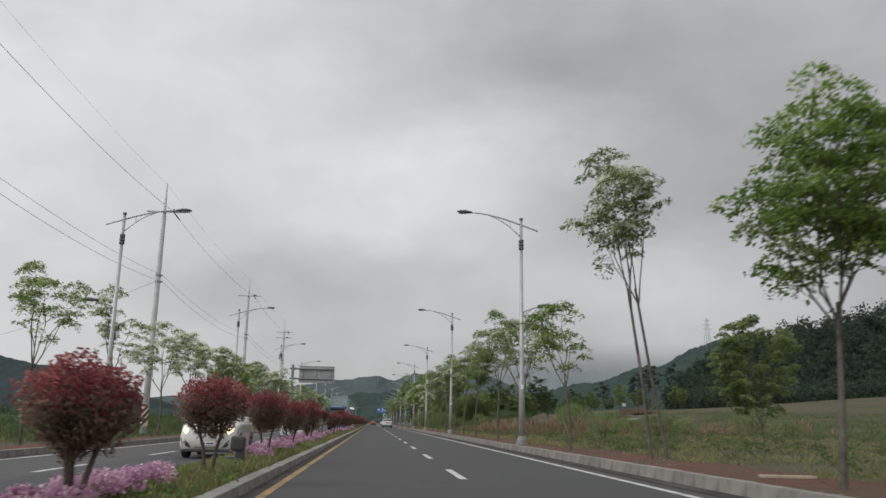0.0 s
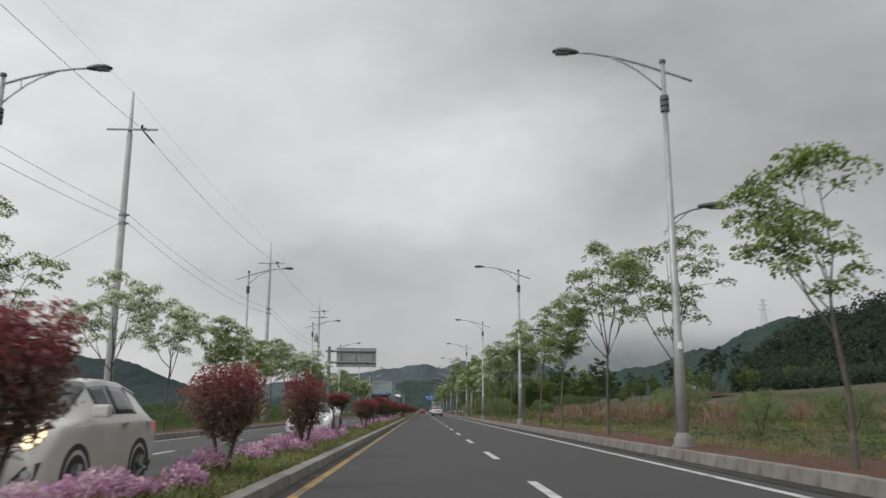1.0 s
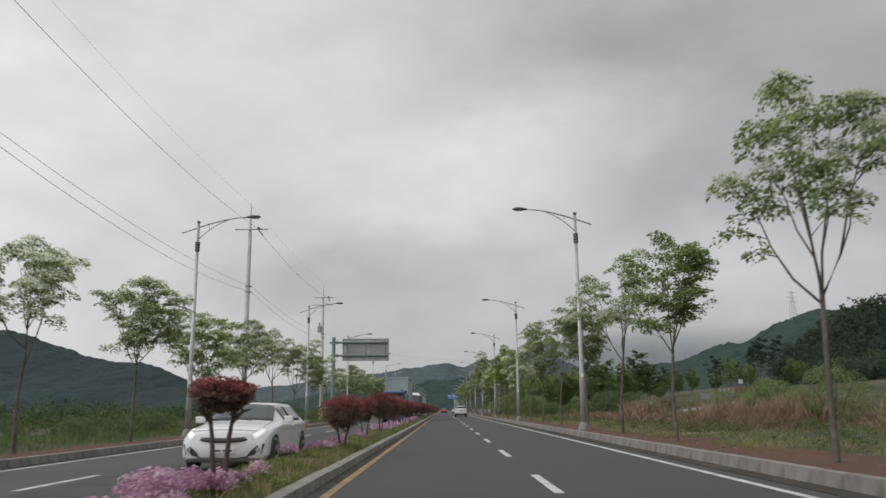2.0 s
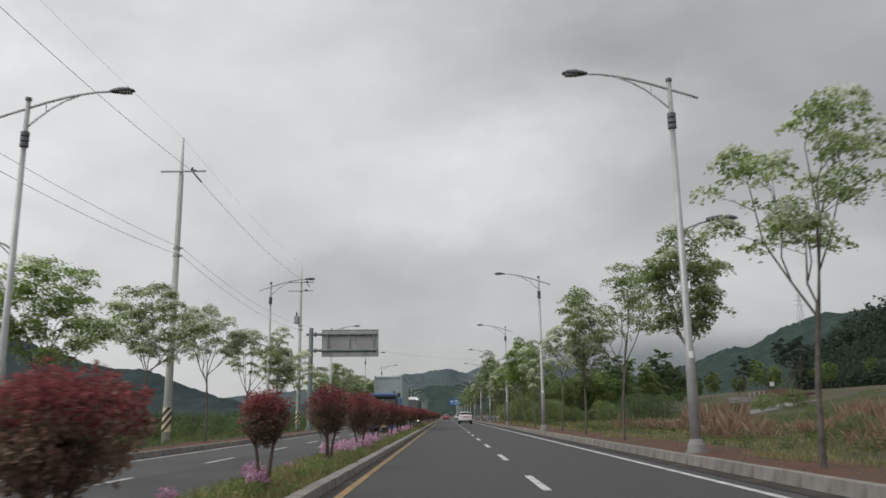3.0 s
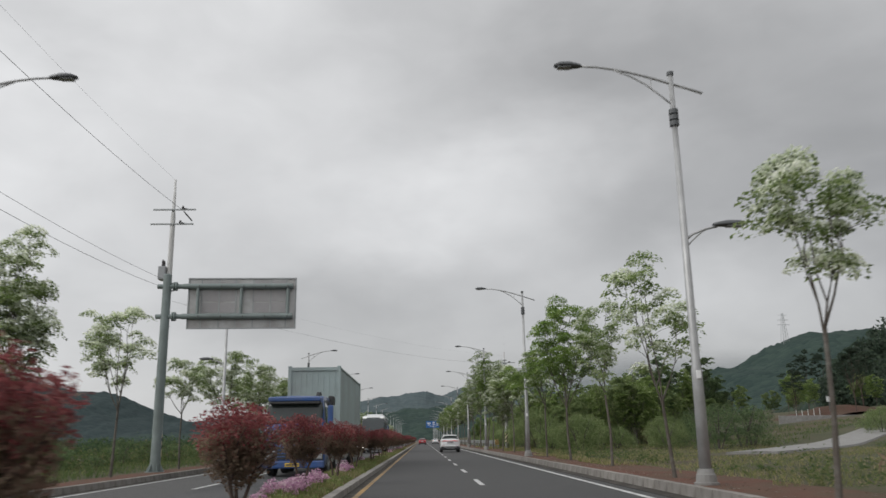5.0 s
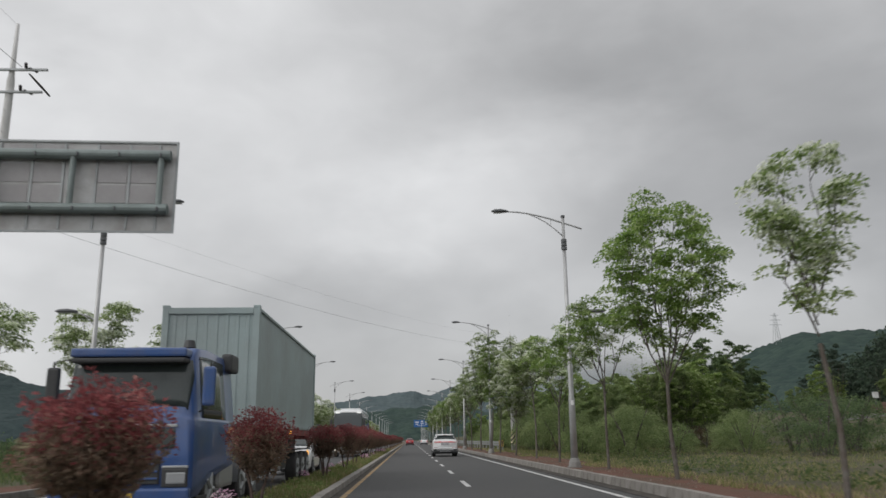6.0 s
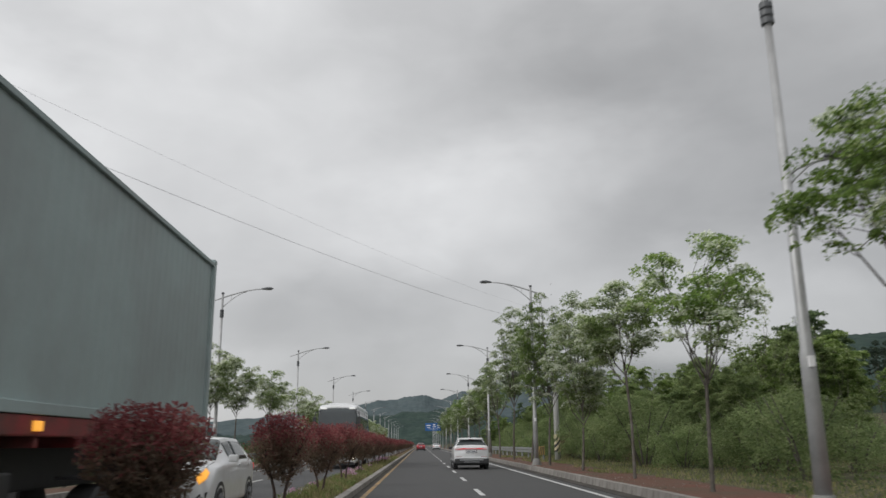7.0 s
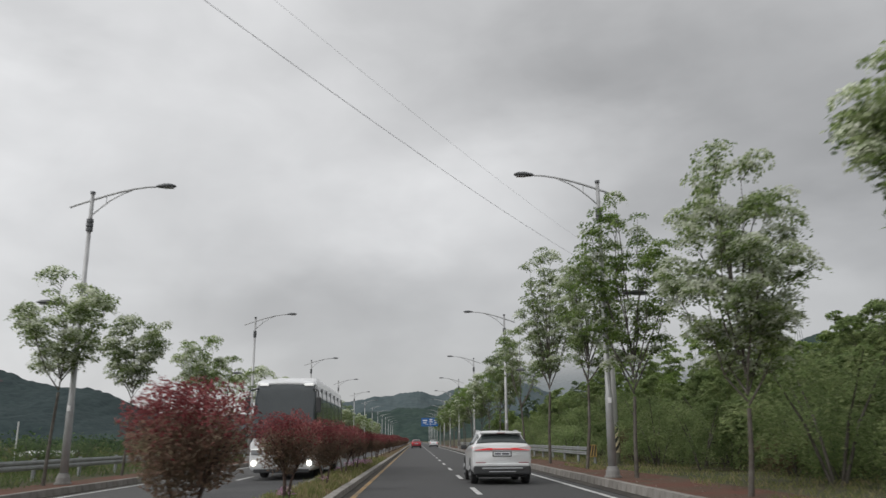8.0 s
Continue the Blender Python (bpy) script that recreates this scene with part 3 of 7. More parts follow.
def dash_row(x, z, first, count, group):
    base = None
    for i in range(count):
        y = first + 8.57 * i
        if base is None:
            bm = bmesh.new()
            box(bm, -0.07, 0.07, -1.55, 1.55, 0, 0.005)
            base = tagged(part("lane_dash", bm, M["white_paint"]), "white painted dash between the two lanes", "road marking", group)
            base.matrix_basis = pose(x, y, z)
        else:
            copy_thing(base, pose(x, y, z))


dash_row(0, 0.001, 35.7 - 5 * 8.57, 70, "dashes of the near lanes")
dash_row(-8.55, far_lane_z(-8.55) + 0.001, 35.7 - 4 * 8.57 + 2.0, 60, "dashes of the oncoming lanes")


# kerbs: a concrete footing with single stones on it
def kerb_row(name, x, z, width, face, first, count, label):
    row = empty(name, label, "kerb", kind="structure")
    bm = bmesh.new()
    box(bm, min(x, x + width * face), max(x, x + width * face), Y0, first, z - 0.3, z)
    box(bm, min(x, x + width * face), max(x, x + width * face), first + count, 700, z - 0.3, z)
    part("kerb_run", bm, M["kerb"], row)
    meshes = []
    for k in range(4):
        bm = bmesh.new()
        wob = 0.0025 * (k - 1.5)
        box(bm, min(0, width * face), max(0, width * face), 0.0015, 0.9985, -0.3, wob, 0.011)
        bmesh.ops.recalc_face_normals(bm, faces=bm.faces)
        me = bpy.data.meshes.new("kerb_stone")
        bm.to_mesh(me)
        bm.free()
        me.materials.append(M["kerb"])
        meshes.append(me)
    for i in range(count):
        s = new("kerb_stone", meshes[random.randrange(4)])
        s.parent = row
        s.matrix_basis = pose(x + random.uniform(-0.006, 0.006), first + i, z, 0, 0, random.uniform(-0.15, 0.15))


kerb_row("kerb_near", KERB_R, 0.21, 0.19, 1, 2, 200, "pale concrete kerb stones along the pavement")
kerb_row("kerb_median", KERB_M, 0.15, 0.22, -1, 4, 200, "pale concrete kerb stones round the planted median")
kerb_row("kerb_median_far", KERB_O, 0.11, 0.2, 1, 20, 120, "concrete kerb on the far side of the median")
kerb_row("kerb_far", KERB_L, 0.065, 0.19, -1, 25, 200, "pale concrete kerb stones along the far pavement")


# median bed
def bed_z(x, y):
    u = (x - (KERB_O + 0.2)) / (KERB_M - 0.22 - KERB_O - 0.2)
    return 0.10 + 0.07 * math.sin(math.pi * u) + 0.05 * noise.noise((x * 1.6, y * 1.1, 2.0))


bx = [KERB_O + 0.19 + (KERB_M - 0.21 - KERB_O - 0.19) * i / 8 for i in range(9)]
bed = sheet("median_bed", bx, [Y0 + 0.9 * i for i in range(330)] + [300, 420, 700], bed_z, M["soil"])
tagged(bed, "raised planted median of earth and weeds", "planting bed", kind="structure")


# ---- distant hills ----
def ridge(name, points, depth, back, mat, label, rough=8.0, cell=0.01, steps=240):
    """A wooded hill: a ridge line through (x, y, height) points, falling to the plain in front."""
    verts, faces, cols = [], [], 27
    for i in range(steps + 1):
        s = i / steps * (len(points) - 1)
        k = min(int(s), len(points) - 2)
        f = s - k
        f = f * f * (3 - 2 * f)
        a, b = points[k], points[k + 1]
        x, y, h = [a[j] + (b[j] - a[j]) * (s - k if j < 2 else f) for j in range(3)]
        for j in range(cols):
            v = j / (cols - 1)
            if v <= 0.7:
                w = v / 0.7
                z, yy = h * (w ** 0.8), y - depth * (1 - w)
            else:
                w = (v - 0.7) / 0.3
                z, yy = h * (1 - w), y + back * w
            lift = min(1, z / 20 + 0.1)
            z += lift * rough * (noise.noise((x * cell, yy * cell, 1.0)) + 0.6 * noise.noise((x * cell * 3, yy * cell * 3, 4.0)) + 0.3 * noise.noise((x * cell * 9, yy * cell * 9, 7.0)) + 0.22 * noise.noise((x * cell * 27, yy * cell * 27, 2.0)))
            verts.append((x, yy, z - 2))
    for i in range(steps):
        for j in range(cols - 1):
            p = i * cols + j
            faces.append((p, p + 1, p + cols + 1, p + cols))
    ob = add_object(name, verts, faces, mat, smooth=True)
    return tagged(ob, label, "hill", kind="structure")


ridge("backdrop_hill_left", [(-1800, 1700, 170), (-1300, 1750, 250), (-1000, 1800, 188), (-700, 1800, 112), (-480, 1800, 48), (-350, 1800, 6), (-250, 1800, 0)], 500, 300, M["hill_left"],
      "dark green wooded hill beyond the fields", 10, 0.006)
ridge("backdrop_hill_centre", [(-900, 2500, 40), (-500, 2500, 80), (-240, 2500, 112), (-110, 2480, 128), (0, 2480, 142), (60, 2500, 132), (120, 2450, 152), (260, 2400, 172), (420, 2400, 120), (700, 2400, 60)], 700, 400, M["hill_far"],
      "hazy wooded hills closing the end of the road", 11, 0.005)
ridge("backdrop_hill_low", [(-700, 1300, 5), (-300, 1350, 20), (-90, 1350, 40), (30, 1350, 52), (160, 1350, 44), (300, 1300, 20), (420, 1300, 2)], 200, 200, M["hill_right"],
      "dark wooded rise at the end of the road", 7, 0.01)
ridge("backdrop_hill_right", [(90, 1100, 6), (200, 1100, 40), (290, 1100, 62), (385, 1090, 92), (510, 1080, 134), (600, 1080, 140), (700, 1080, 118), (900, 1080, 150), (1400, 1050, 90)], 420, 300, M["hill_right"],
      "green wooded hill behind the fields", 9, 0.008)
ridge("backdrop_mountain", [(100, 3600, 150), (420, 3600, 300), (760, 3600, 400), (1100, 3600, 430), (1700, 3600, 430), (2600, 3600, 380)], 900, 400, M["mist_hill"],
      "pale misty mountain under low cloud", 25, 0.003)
ridge("hill_grove", [(104, 300, 5), (122, 304, 21), (142, 308, 33), (170, 310, 41), (205, 310, 49), (260, 310, 56), (340, 305, 60), (460, 300, 56), (700, 300, 34)], 70, 120, M["hill_wood"],
      "steep wooded knoll beyond the field", 3.5, 0.03)


# ---- street lamps ----
def street_lamp(side):
    """A double-headed lamp post; side is +1 where the long arm reaches towards -x."""
    s = -side
    lamp = empty("street_lamp", "tall grey steel street lamp with a long curved arm", "street lamp", "street lamps along the road")
    bm = bmesh.new()
    tube(bm, [(0, 0, 0), (0, 0, 0.05), (0, 0, 0.06), (0, 0, 0.22), (0, 0, 0.24), (0, 0, 0.34)], [0.27, 0.27, 0.23, 0.21, 0.19, 0.16], 14)
    part("base", bm, M["lamp_base"], lamp)
    bm = bmesh.new()
    tube(bm, [(0, 0, 0.3), (0, 0, 2.5), (0, 0, 2.62), (0, 0, 9.78)], [0.135, 0.118, 0.098, 0.062], 14)
    pole = part("pole", bm, M["lamp_grey"], lamp, smooth=True)
    bm = bmesh.new()
    tube(bm, [(0, 0, 9.76), (0, 0, 9.84)], [0.085, 0.085], 12)
    part("cap", bm, M["lamp_dark"], pole)
    bm = bmesh.new()
    box(bm, -0.05, 0.05, -0.15, -0.09, 2.3, 2.48, 0.008)
    part("number_plate", bm, M["sign_white"], pole)
    bm = bmesh.new()
    for k in range(3):
        tube(bm, [(0, 0, 8.40 + 0.155 * k), (0, 0, 8.415 + 0.155 * k), (0, 0, 8.53 + 0.155 * k), (0, 0, 8.545 + 0.155 * k)], [0.08, 0.115, 0.115, 0.08], 12)
    part("collar", bm, M["lamp_dark"], lamp, "dark ribbed collar")
    # long upper arm with its stub and brace
    arm_pts = [(s * u, 0, z) for u, z in ((-0.75, 9.27), (-0.4, 9.40), (0, 9.53), (0.5, 9.70), (1.0, 9.84), (1.4, 9.93), (1.85, 10.0), (2.25, 10.02))]
    bm = bmesh.new()
    tube(bm, arm_pts, [0.032, 0.034, 0.036, 0.036, 0.034, 0.032, 0.03, 0.028], 8)
    arm = part("arm", bm, M["lamp_grey"], lamp, smooth=True)
    bm = bmesh.new()
    tube(bm, [(s * u, 0, z) for u, z in ((0.05, 9.0), (0.3, 9.24), (0.65, 9.53), (1.0, 9.74), (1.4, 9.91))], 0.022, 8)
    part("brace", bm, M["lamp_grey"], lamp, smooth=True)
    for u, za, zb in ((0.5, 9.42, 9.70),):
        bm = bmesh.new()
        tube(bm, [(s * u, 0, za), (s * u, 0, zb)], 0.012, 6)
        part("strut", bm, M["lamp_grey"], arm)

    def head(name, x0, x1, z, parent):
        bm = bmesh.new()
        rings = []
        for f, w, t in ((0, 0.05, 0.04), (0.12, 0.09, 0.07), (0.45, 0.15, 0.11), (0.8, 0.15, 0.09), (1, 0.07, 0.03)):
            x = x0 + (x1 - x0) * f
            rings.append([bm.verts.new((x, a * w, z + b * t + 0.02 * f)) for a, b in ((-1, 0), (-0.7, 0.75), (0, 1), (0.7, 0.75), (1, 0), (0.8, -0.35), (-0.8, -0.35))])
        for a, b in zip(rings, rings[1:]):
            for k in range(7):
                bm.faces.new((a[k], a[(k + 1) % 7], b[(k + 1) % 7], b[k]))
        bm.faces.new(rings[0])
        bm.faces.new(rings[-1])
        hd = part(name, bm, M["lamp_dark"], parent, "dark flat luminaire", smooth=True)
        bm = bmesh.new()
        xa, xb = x0 + (x1 - x0) * 0.4, x0 + (x1 - x0) * 0.88
        box(bm, min(xa, xb), max(xa, xb), -0.1, 0.1, z - 0.05, z - 0.028, 0.006)
        part("lens", bm, M["lens"], hd)

    head("luminaire", s * 2.2, s * 2.88, 10.02, lamp)
    # short lower arm over the pavement
    bm = bmesh.new()
    tube(bm, [(-s * u, 0, z) for u, z in ((0, 5.52), (0.2, 5.68), (0.5, 5.8), (0.8, 5.86))], 0.028, 8)
    part("lower_arm", bm, M["lamp_grey"], lamp, smooth=True)
    bm = bmesh.new()
    tube(bm, [(-s * u, 0, z) for u, z in ((0, 5.32), (0.15, 5.5), (0.4, 5.72), (0.55, 5.8))], 0.018, 8)
    part("lower_brace", bm, M["lamp_grey"], lamp, smooth=True)
    head("lower_luminaire", -s * 0.7, -s * 1.5, 5.9, lamp)
    return lamp


lamp_r, lamp_l = street_lamp(1), street_lamp(-1)
lamp_r.matrix_basis = pose(4.56, 35.5, 0.2)
lamp_l.matrix_basis = pose(-13.0, 36.6, 0.055)
near_y = [66.9, 97.75, 127.5, 158.6] + [188.2 + 30.5 * i for i in range(12)]
far_y = [67.3, 98.0, 125.9, 159.7] + [188.5 + 30.5 * i for i in range(12)]
for i in range(16):
    copy_thing(lamp_r, pose(4.56, near_y[i], 0.2, 0, 0, random.uniform(-2, 2)))
    copy_thing(lamp_l, pose(-13.0, far_y[i], 0.055, 0, 0, random.uniform(-2, 2)))


# ---- utility poles and wires ----
def utility_pole(arms, height=16.0, transformer=False):
    pole = empty("utility_pole", "tapered concrete utility pole with crossarms and warning stripes", "utility pole", "utility poles")
    bm = bmesh.new()
    tube(bm, [(0, 0, -0.6), (0, 0, 6), (0, 0, height - 2.2), (0, 0, height - 2.0), (0, 0, height)], [0.215, 0.175, 0.13, 0.1, 0.055], 14)
    part("shaft", bm, M["concrete_pole"], pole, smooth=True)
    # slanted warning wrap
    bm = bmesh.new()
    tube(bm, [(0, 0, 0.55), (0, 0, 1.75)], [0.222, 0.214], 24, caps=False)
    wrap = part("warning_wrap", bm, M["stripe_yellow"], pole, "cream and black slanted warning stripes")
    for k in range(3):
        verts, faces, n = [], [], 24
        for j in range(n + 1):
            a = 2 * math.pi * j / n
            z = 0.42 + 0.40 * k + 0.58 * (0.5 + 0.5 * math.cos(a - 0.3))
            for dz in (0, 0.2):
                verts.append((0.226 * math.cos(a), 0.226 * math.sin(a), min(1.75, max(0.55, z + dz))))
        faces = [(2 * j, 2 * j + 2, 2 * j + 3, 2 * j + 1) for j in range(n)]
        add_object("stripe", verts, faces, M["stripe_black"], wrap)
    for z, x in arms:
        bm = bmesh.new()
        box(bm, x - 1.2, x + 1.2, -0.17, -0.09, z - 0.04, z + 0.04, 0.006)
        arm = part("crossarm", bm, M["galvanised"], pole)
        for k in range(2):
            bm = bmesh.new()
            p = Vector((x + 0.42 + 0.1 * k, -0.1, z + 0.08))
            q = p + Vector((0.16, 0.35 if k else -0.35, 0.02))
            tube(bm, [p.lerp(q, u / 6) for u in range(7)], [0.03, 0.06, 0.035, 0.06, 0.035, 0.06, 0.03], 8)
            part("insulator", bm, M["insulator"], arm, "dark string insulator")
    if height > 12:
        bm = bmesh.new()
        tube(bm, [(0.55, 0.12, 14.11), (0.55, 1.0, 14.06), (0.55, 1.75, 14.01)], [0.03, 0.045, 0.035], 8)
        part("wire_sleeve", bm, M["insulator"], pole, "dark sleeve on the wire")
    for z in (9.9, 9.5):
        bm = bmesh.new()
        tube(bm, [(0, 0, z - 0.06), (0, 0, z + 0.06)], 0.185, 14)
        box(bm, 0.1, 0.3, -0.05, 0.05, z - 0.04, z + 0.04, 0.01)
        part("clamp", bm, M["galvanised"], pole)
    for z in [3 + 0.9 * i for i in range(6)] + [11, 11.8, 12.6]:
        bm = bmesh.new()
        tube(bm, [(-0.24, 0, z), (0.24, 0, z)] if int(z * 10) % 2 else [(0, -0.24, z), (0, 0.24, z)], 0.01, 6)
        part("step_bolt", bm, M["galvanised"], pole)
    if transformer:
        bm = bmesh.new()
        box(bm, -0.55, -0.15, -0.3, 0.3, 10.1, 10.85, 0.04)
        tr = part("switch_box", bm, M["lens"], pole, "pale grey switch box")
        for k in (-0.18, 0, 0.18):
            bm = bmesh.new()
            tube(bm, [(-0.35, k, 10.85 + 0.08 * j) for j in range(6)], [0.03, 0.055, 0.03, 0.055, 0.03, 0.02], 8)
            part("bushing", bm, M["insulator"], tr)
    return pole


POLES = [(-15.65, 17.6), (-15.65, 52.4), (-15.55, 87.1), (-15.7, 123.3)]
pole_a = utility_pole([(14.05, 0.15)])
pole_a.matrix_basis = pose(*POLES[1], 0.0)
copy_thing(pole_a, pose(*POLES[0], 0.0))
copy_thing(pole_a, pose(*POLES[2], 0.0))
pole_c = utility_pole([(14.15, 0.1), (13.3, 0.0)], transformer=True)
pole_c.matrix_basis = pose(*POLES[3], 0.0)
pole_d = utility_pole([(9.6, 0.0)], height=10.9)
pole_d.matrix_basis = pose(8.0, 172.0, 0.2)


def wire(a, b, sag, radius=0.011, name="overhead_wire"):
    bm = bmesh.new()
    a, b = Vector(a), Vector(b)
    n = 18
    tube(bm, [a.lerp(b, k / n) - Vector((0, 0, sag * 4 * (k / n) * (1 - k / n))) for k in range(n + 1)], radius, 5)
    return tagged(part(name, bm, M["cable"]), "thin dark overhead cable hung between the poles", "cable", "overhead cables")


for (xa, ya), (xb, yb) in zip(POLES, POLES[1:]):
    wire((xa + 0.55, ya + 0.2, 14.1), (xb + 0.55, yb - 0.45, 14.1), 0.55, 0.010)
    wire((xa, ya, 15.95), (xb, yb, 15.95), 0.4, 0.004)
    wire((xa + 0.28, ya, 9.9), (xb + 0.28, yb, 9.9), 0.6, 0.008)
    wire((xa + 0.28, ya, 9.5), (xb + 0.28, yb, 9.5), 0.75, 0.009)
wire((-15.42, 123.3, 8.9), (7.8, 172.0, 9.75), 0.82, 0.0055)
wire((-15.42, 123.3, 9.9), (7.8, 172.0, 10.65), 0.75, 0.0025)
wire((-15.8, 52.4, 9.5), (-38.0, 70.0, 6.2), 0.5, 0.010)


# ---- direction sign seen from behind ----
sign = empty("direction_sign", "back of a grey overhead direction sign on a steel post", "road sign")
bm = bmesh.new()
tube(bm, [(0, 0, -0.1), (0, 0, 0.04), (0, 0, 0.05), (0, 0, 8.75), (0, 0, 8.8)], [0.42, 0.42, 0.215, 0.19, 0.14], 18)
post = part("post", bm, M["sign_grey"], sign, smooth=False)
for k in range(6):
    bm = bmesh.new()
    a = math.pi / 3 * k
    c, s = math.cos(a), math.sin(a)
    vs = [bm.verts.new(p) for p in ((0.2 * c, 0.2 * s, 0.04), (0.4 * c, 0.4 * s, 0.04), (0.2 * c, 0.2 * s, 0.42))]
    f = bm.faces.new(vs)
    r = bmesh.ops.extrude_face_region(bm, geom=[f])
    bmesh.ops.translate(bm, vec=(-0.02 * s, 0.02 * c, 0), verts=[v for v in r["geom"] if isinstance(v, bmesh.types.BMVert)])
    part("gusset", bm, M["sign_grey"], post)
for z in (8.22, 6.83):
    bm = bmesh.new()
    tube(bm, [(-0.42, 0, z), (0.75, 0, z)], 0.11, 12)
    tube(bm, [(0.3, 0, z), (0.36, 0, z)], 0.21, 12)
    tube(bm, [(0.40, 0, z), (0.46, 0, z)], 0.21, 12)
    beam = part("beam", bm, M["sign_grey"], sign, smooth=False)
    bm = bmesh.new()
    tube(bm, [(0.75, 0, z), (1.0, -0.02, z), (5.72, -0.02, z)], 0.13, 12)
    part("rail", bm, M["sign_grey"], beam)
    for k in range(5):
        bm = bmesh.new()
        tube(bm, [(1.5 + 1.0 * k, -0.15, z - 0.07), (1.5 + 1.0 * k, -0.15, z + 0.02)], 0.03, 6)
        part("bolt", bm, M["lamp_dark"], beam)
for x in (1.42, 3.38, 5.5):
    bm = bmesh.new()
    tube(bm, [(x, -0.04, 6.85), (x, -0.04, 8.2)], 0.075, 10)
    part("upright", bm, M["sign_grey"], sign)
bm = bmesh.new()
box(bm, 0.95, 5.85, 0.14, 0.18, 6.28, 8.62, 0.012)
panel = part("panel", bm, M["sign_back"], sign, "pale grey aluminium panel back")
for x0, x1, z0, z1 in ((0.93, 5.87, 8.58, 8.64), (0.93, 5.87, 6.26, 6.32), (0.93, 0.99, 6.32, 8.58), (5.81, 5.87, 6.32, 8.58)):
    bm = bmesh.new()
    box(bm, x0, x1, 0.10, 0.14, z0, z1, 0.008)
    part("edge_trim", bm, M["galvanised"], panel)
for i in range(5):
    for z0, z1 in ((7.02, 7.48), (7.54, 8.02), (8.32, 8.52)):
        if i == 2:
            continue
        bm = bmesh.new()
        x0 = 1.6 + 0.78 * i
        box(bm, x0, x0 + 0.7, 0.125, 0.139, z0, z1, 0.004)
        part("plate", bm, M["sign_panel"], panel)
for x in (1.55, 2.35, 3.1, 3.9, 4.7, 5.4):
    bm = bmesh.new()
    box(bm, x - 0.03, x + 0.03, 0.11, 0.139, 6.34, 8.56, 0.004)
    part("stiffener", bm, M["galvanised"], panel)
sign.matrix_basis = pose(-13.3, 115.7, 0.03, 0, 0, 2)

# ---- blue gantry sign far ahead ----
gantry = empty("gantry_sign", "blue overhead direction sign with white lettering on a grey post", "road sign")
bm = bmesh.new()
tube(bm, [(0, 0, 0), (0, 0, 8.8)], [0.2, 0.16], 12)
part("post", bm, M["sign_grey"], gantry)
for z in (8.3, 7.0):
    bm = bmesh.new()
    tube(bm, [(0, 0, z), (-5.4, 0, z)], 0.1, 8)
    part("beam", bm, M["sign_grey"], gantry)
bm = bmesh.new()
box(bm, -5.6, -0.7, -0.2, -0.14, 6.2, 8.9, 0.05)
face = part("panel", bm, M["blue_sign"], gantry, "blue sign face")
for x0, x1, z0, z1 in ((-5.2, -3.9, 7.9, 8.25), (-5.0, -4.1, 7.2, 7.45), (-3.2, -2.4, 8.1, 8.5), (-3.3, -2.2, 7.5, 7.75), (-1.9, -1.0, 7.9, 8.25), (-1.8, -1.1, 7.2, 7.45), (-3.0, -2.9, 6.4, 7.3), (-4.4, -3.0, 6.8, 6.9), (-2.9, -1.5, 6.8, 6.9)):
    bm = bmesh.new()
    box(bm, x0, x1, -0.215, -0.2, z0, z1)
    part("lettering_bar", bm, M["sign_white"], face)
gantry.matrix_basis = pose(4.45, 335, 0.1)
gantry.scale = (0.86, 0.86, 0.76)


